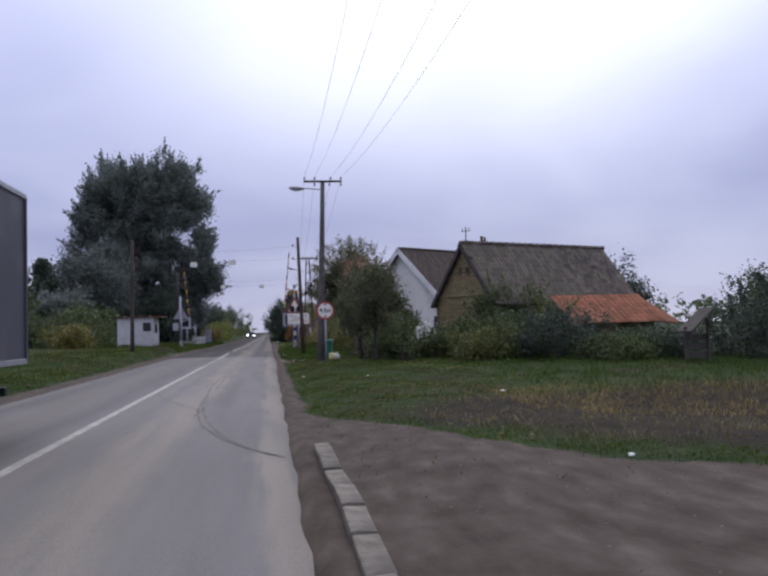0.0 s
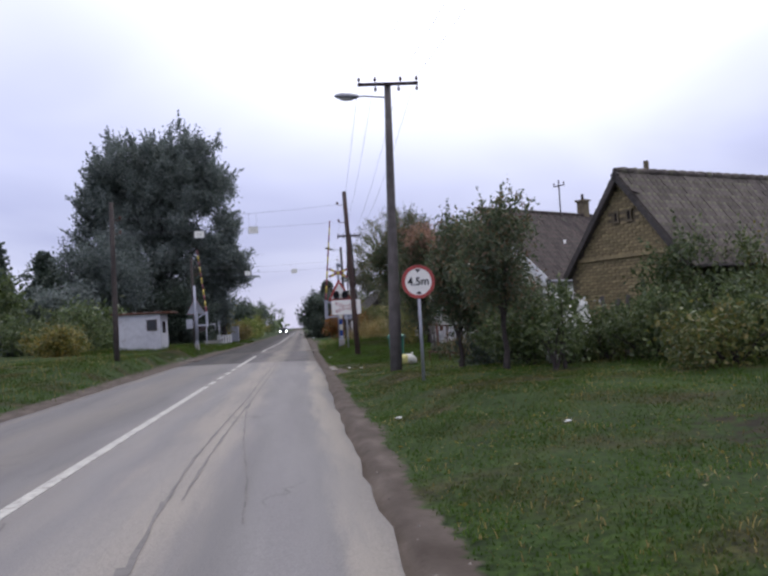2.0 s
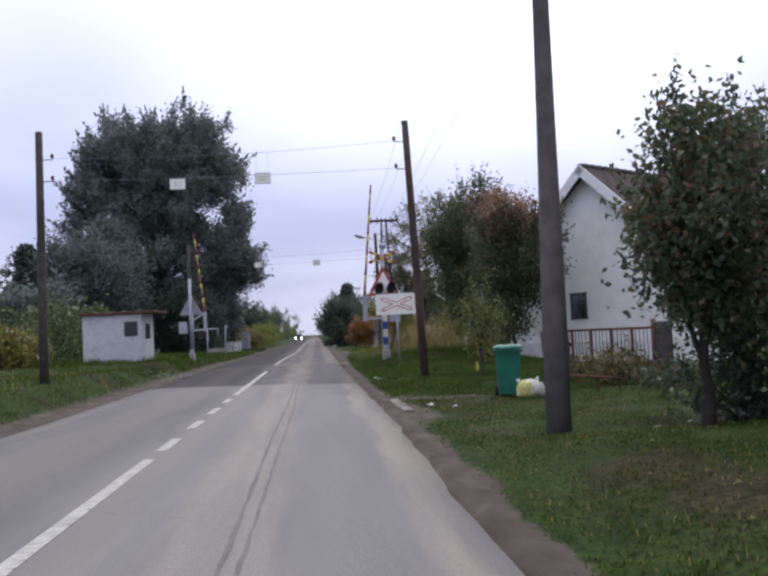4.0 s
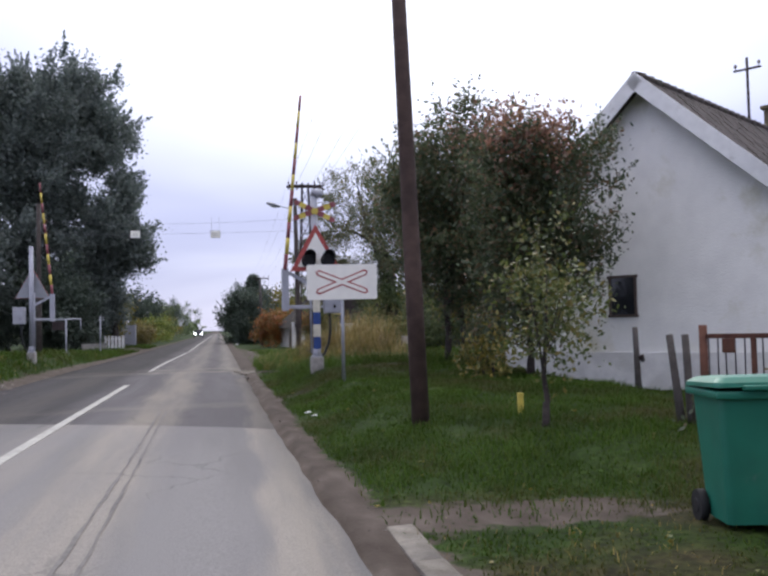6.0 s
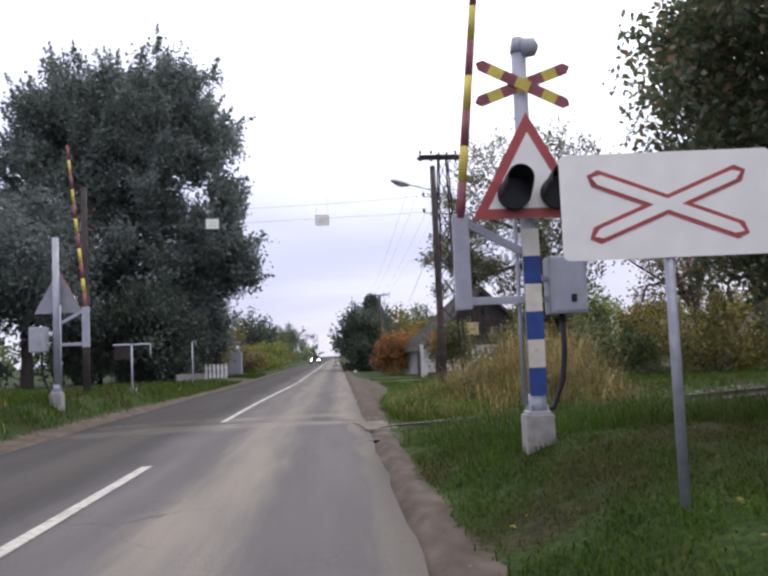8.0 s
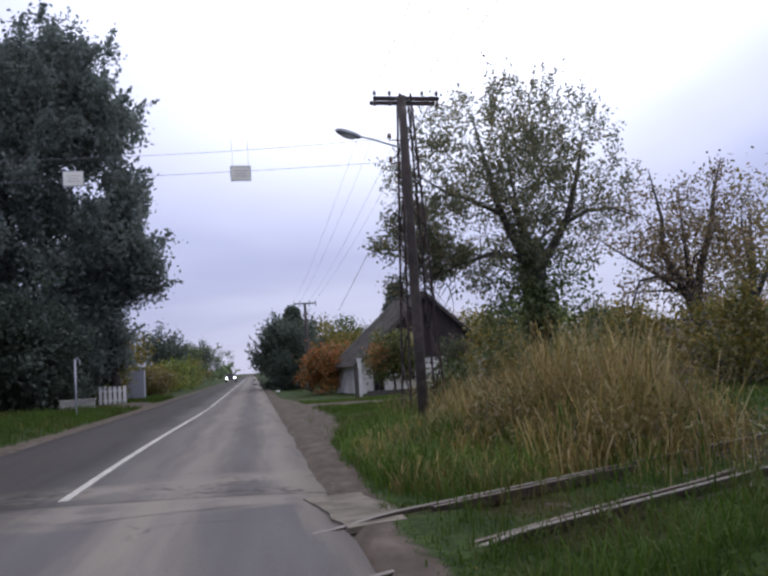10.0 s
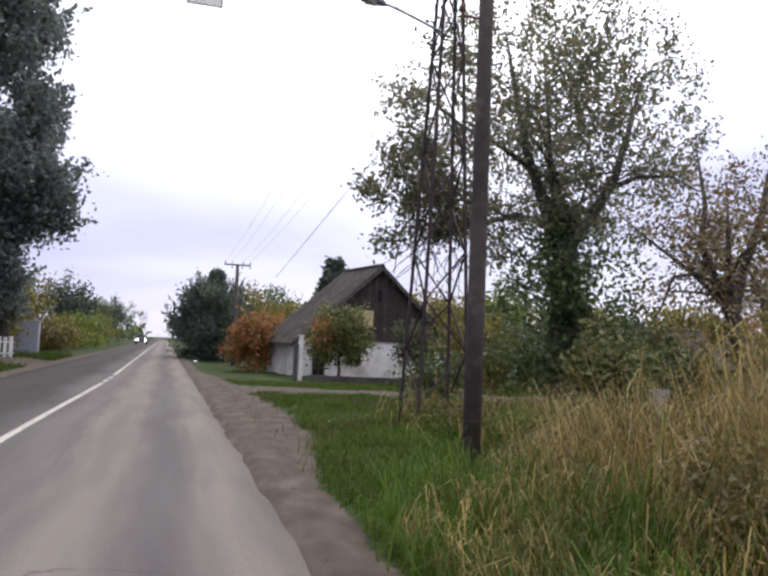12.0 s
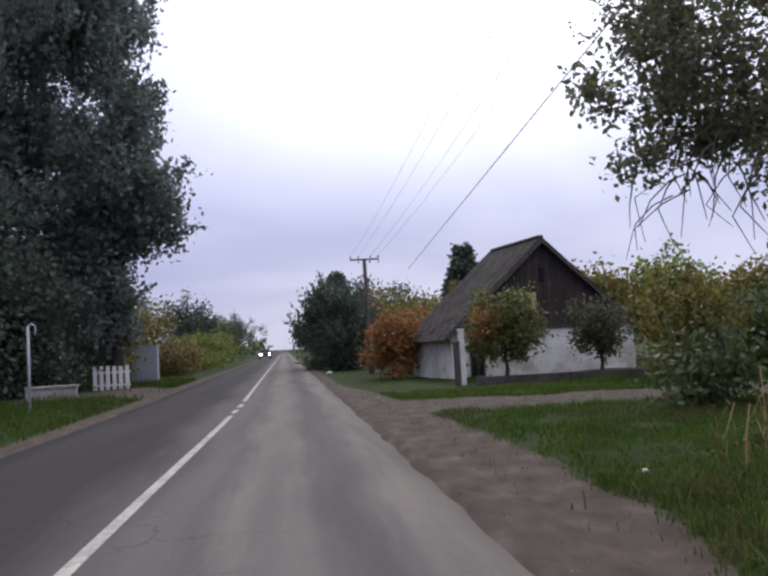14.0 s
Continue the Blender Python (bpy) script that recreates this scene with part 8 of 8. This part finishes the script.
near = clump_keep(6.8, 62.1, 1.8, 3.8)
grass("tall_dry_grass", 34000, (3.8, 10.8, 57.8, 68), 0.7, 2.0, "grass_dry", 9, "tall dry yellow grass clump beside the track", 0.0045, near, 0.8, 0.35, mound)
grass("tall_dry_grass", 5000, (3.8, 10.8, 57.8, 68), 0.7, 1.85, "reed", 19, "long arching straw-coloured reed leaves", 0.007, near, 0.9, 0.45, mound)
grass("tall_dry_grass", 6000, (3.8, 10.8, 57.8, 68), 0.6, 1.6, "leaf_brown", 12, "dead brown weed stalks in the grass clump", 0.006, near, 0.8, 0.4, mound)
grass("tall_dry_grass", 12000, (3.8, 10.8, 57.8, 68), 0.5, 1.4, "grass_lawn", 17, "green stalks among the dead weeds", 0.007, near, 0.8, 0.4, mound)
weed_mass("dead_weeds", 26000, 1300, (3.8, 10.8, 57.8, 68), 1.25, "leaf_weed", 41, "tangle of brown dead weeds beside the track", 0.032, clump_keep(7.1, 62.0, 2.0, 3.4), 0.12, mound)
grass("tall_dry_grass", 3000, (5, 10.5, 66.5, 72.5), 0.25, 0.85, "grass_dry", 10, "tall dry yellow grass clump beside the track", 0.006, clump_keep(7.7, 69.4, 2.3, 2.5), 0.9, 0.5)
weed_mass("dead_weeds", 6000, 300, (5, 10.5, 66.5, 72.5), 0.6, "leaf_weed", 42, "tangle of brown dead weeds beside the track", 0.035, clump_keep(7.7, 69.4, 2.1, 2.3))
grass("tall_green_grass", 60000, (3.3, 8.5, 57.2, 70), 0.08, 0.56, "grass_lawn", 11, "tall green grass at the foot of the dry clump", 0.0055, clump_keep(5.2, 60.8, 1.9, 3.6), 1.0, 0.5)
grass("tall_green_grass", 50000, (3.4, 8.5, 60, 71), 0.06, 0.24, "grass_lawn", 22, "lush green grass at the road edge", 0.005, clump_keep(5.6, 65.5, 2.6, 5.5), 1.0, 0.4)
grass("tall_green_grass", 16000, (5, 10.5, 66.5, 72.5), 0.15, 0.6, "grass_lawn", 23, "tall green grass round the pole foot", 0.006, clump_keep(7.7, 69.4, 2.3, 2.5), 0.9, 0.5)
grass("tall_green_grass", 14000, (3.6, 8, 50.5, 58), 0.10, 0.40, "grass_green", 13, "tall green grass beside the rails", 0.005, outside_track, 0.9, 0.3)
grass("dry_grass_tufts", 7000, (3.5, 7.5, 58.5, 63.0), 0.10, 0.50, "grass_dry", 24, "dry stalks among the green roadside grass", 0.0045, outside_track, 0.9, 0.4)
grass("track_weeds", 20000, (4.3, 14, 55, 66), 0.02, 0.10, "grass_lawn", 15, "green weeds growing between the rails", 0.006, None, 0.8, 0.3)

# fallen leaves and scraps of paper
rl = np.random.RandomState(31)
lx, ly = rl.uniform(3.2, 8.5, 900), rl.uniform(7, 56, 900)
pts = np.stack([lx, ly, gz(lx, ly) + 0.03], 1)
tagged(quads("fallen_leaves", leaves_at(rl, pts, 0.022, 0.01, 900, 0.9), 4, "leaf_yellow"), "fallen yellow leaves on the grass", "leaves", kind="stuff")
for x, y, s in ((6.0, 3.35, 0.05), (3.6, 20.5, 0.05), (5.2, 18.2, 0.05), (3.75, 35.3, 0.06), (4.1, 34.9, 0.05), (3.45, 44.4, 0.06), (3.5, 43.9, 0.05), (3.6, 60.4, 0.05), (4.0, 59.4, 0.05), (4.6, 70.6, 0.06), (7.4, 13.0, 0.07), (3.7, 107, 0.22)):
    t = thing("litter", x, y, on_ground(x, y) + 0.01, 40 * x, "crumpled scrap of white paper on the ground", "litter", "litter")
    bm = bmesh.new(); bmesh.ops.create_icosphere(bm, subdivisions=2, radius=s * 0.65)
    for v in bm.verts:
        v.co = v.co * (1 + 0.5 * noise.noise(v.co * 20 + Vector((x, y, 0))))
        v.co.z = max(-0.01, v.co.z * 0.45 + s * 0.3)
    part("paper", bm, "litter", t)
    bm = bmesh.new(); cube(bm, (s * 0.6, 0, s * 0.2), (s * 1.1, s * 0.7, 0.008), 0.0); part("flap", bm, "litter", t)


# ---- bricks of the old house's gable ----
def gable_bricks():
    bw, bh, jt = 0.25, 0.072, 0.014
    base = bmesh.new(); cube(base, (0, 0, 0), (0.03, bw, bh)); bmesh.ops.bevel(base, geom=base.edges[:], offset=0.005, segments=1, affect='EDGES')
    me = bpy.data.meshes.new("brick"); base.to_mesh(me); base.free(); me.materials.append(M["brick_yellow"])
    wall = next(o for o in h1.children if o.name.startswith("gable_wall"))
    r, spots = random.Random(2), []
    for j in range(int(4.75 / (bh + jt))):
        z = 0.02 + j * (bh + jt)
        half = 2.0 if z < 2.4 else 2.0 * (4.75 - z) / 2.35
        off = (bw + jt) / 2 * (j % 2)
        k = -9
        while k < 10:
            y = k * (bw + jt) + off
            k += 1
            if abs(y) + bw / 2 > half - 0.03 or (abs(abs(y) - 0.22) < 0.20 and 3.45 < z < 3.8):
                continue
            spots.append((y, z))
    spots.sort(key=lambda q: -q[1])
    verts, faces = [], []
    for i, (y, z) in enumerate(spots):
        d = -0.010 + r.uniform(-0.005, 0.004)
        if i < 300:
            o = new("brick", me); o.parent = wall; o.matrix_basis = pose(d, y, z, r.uniform(-1, 1), 0, r.uniform(-1.5, 1.5))
        else:
            q = len(verts)
            for vx in (-0.015, 0.015):
                for vy in (-bw / 2, bw / 2):
                    for vz in (-bh / 2, bh / 2):
                        verts.append((d + vx, y + vy, z + vz))
            faces += [tuple(q + a for a in f) for f in ((0, 1, 3, 2), (4, 6, 7, 5), (0, 4, 5, 1), (2, 3, 7, 6), (1, 5, 7, 3), (0, 2, 6, 4))]
    tagged(raw("brickwork", verts, faces, "brick_joined", wall), kind="stuff")


gable_bricks()
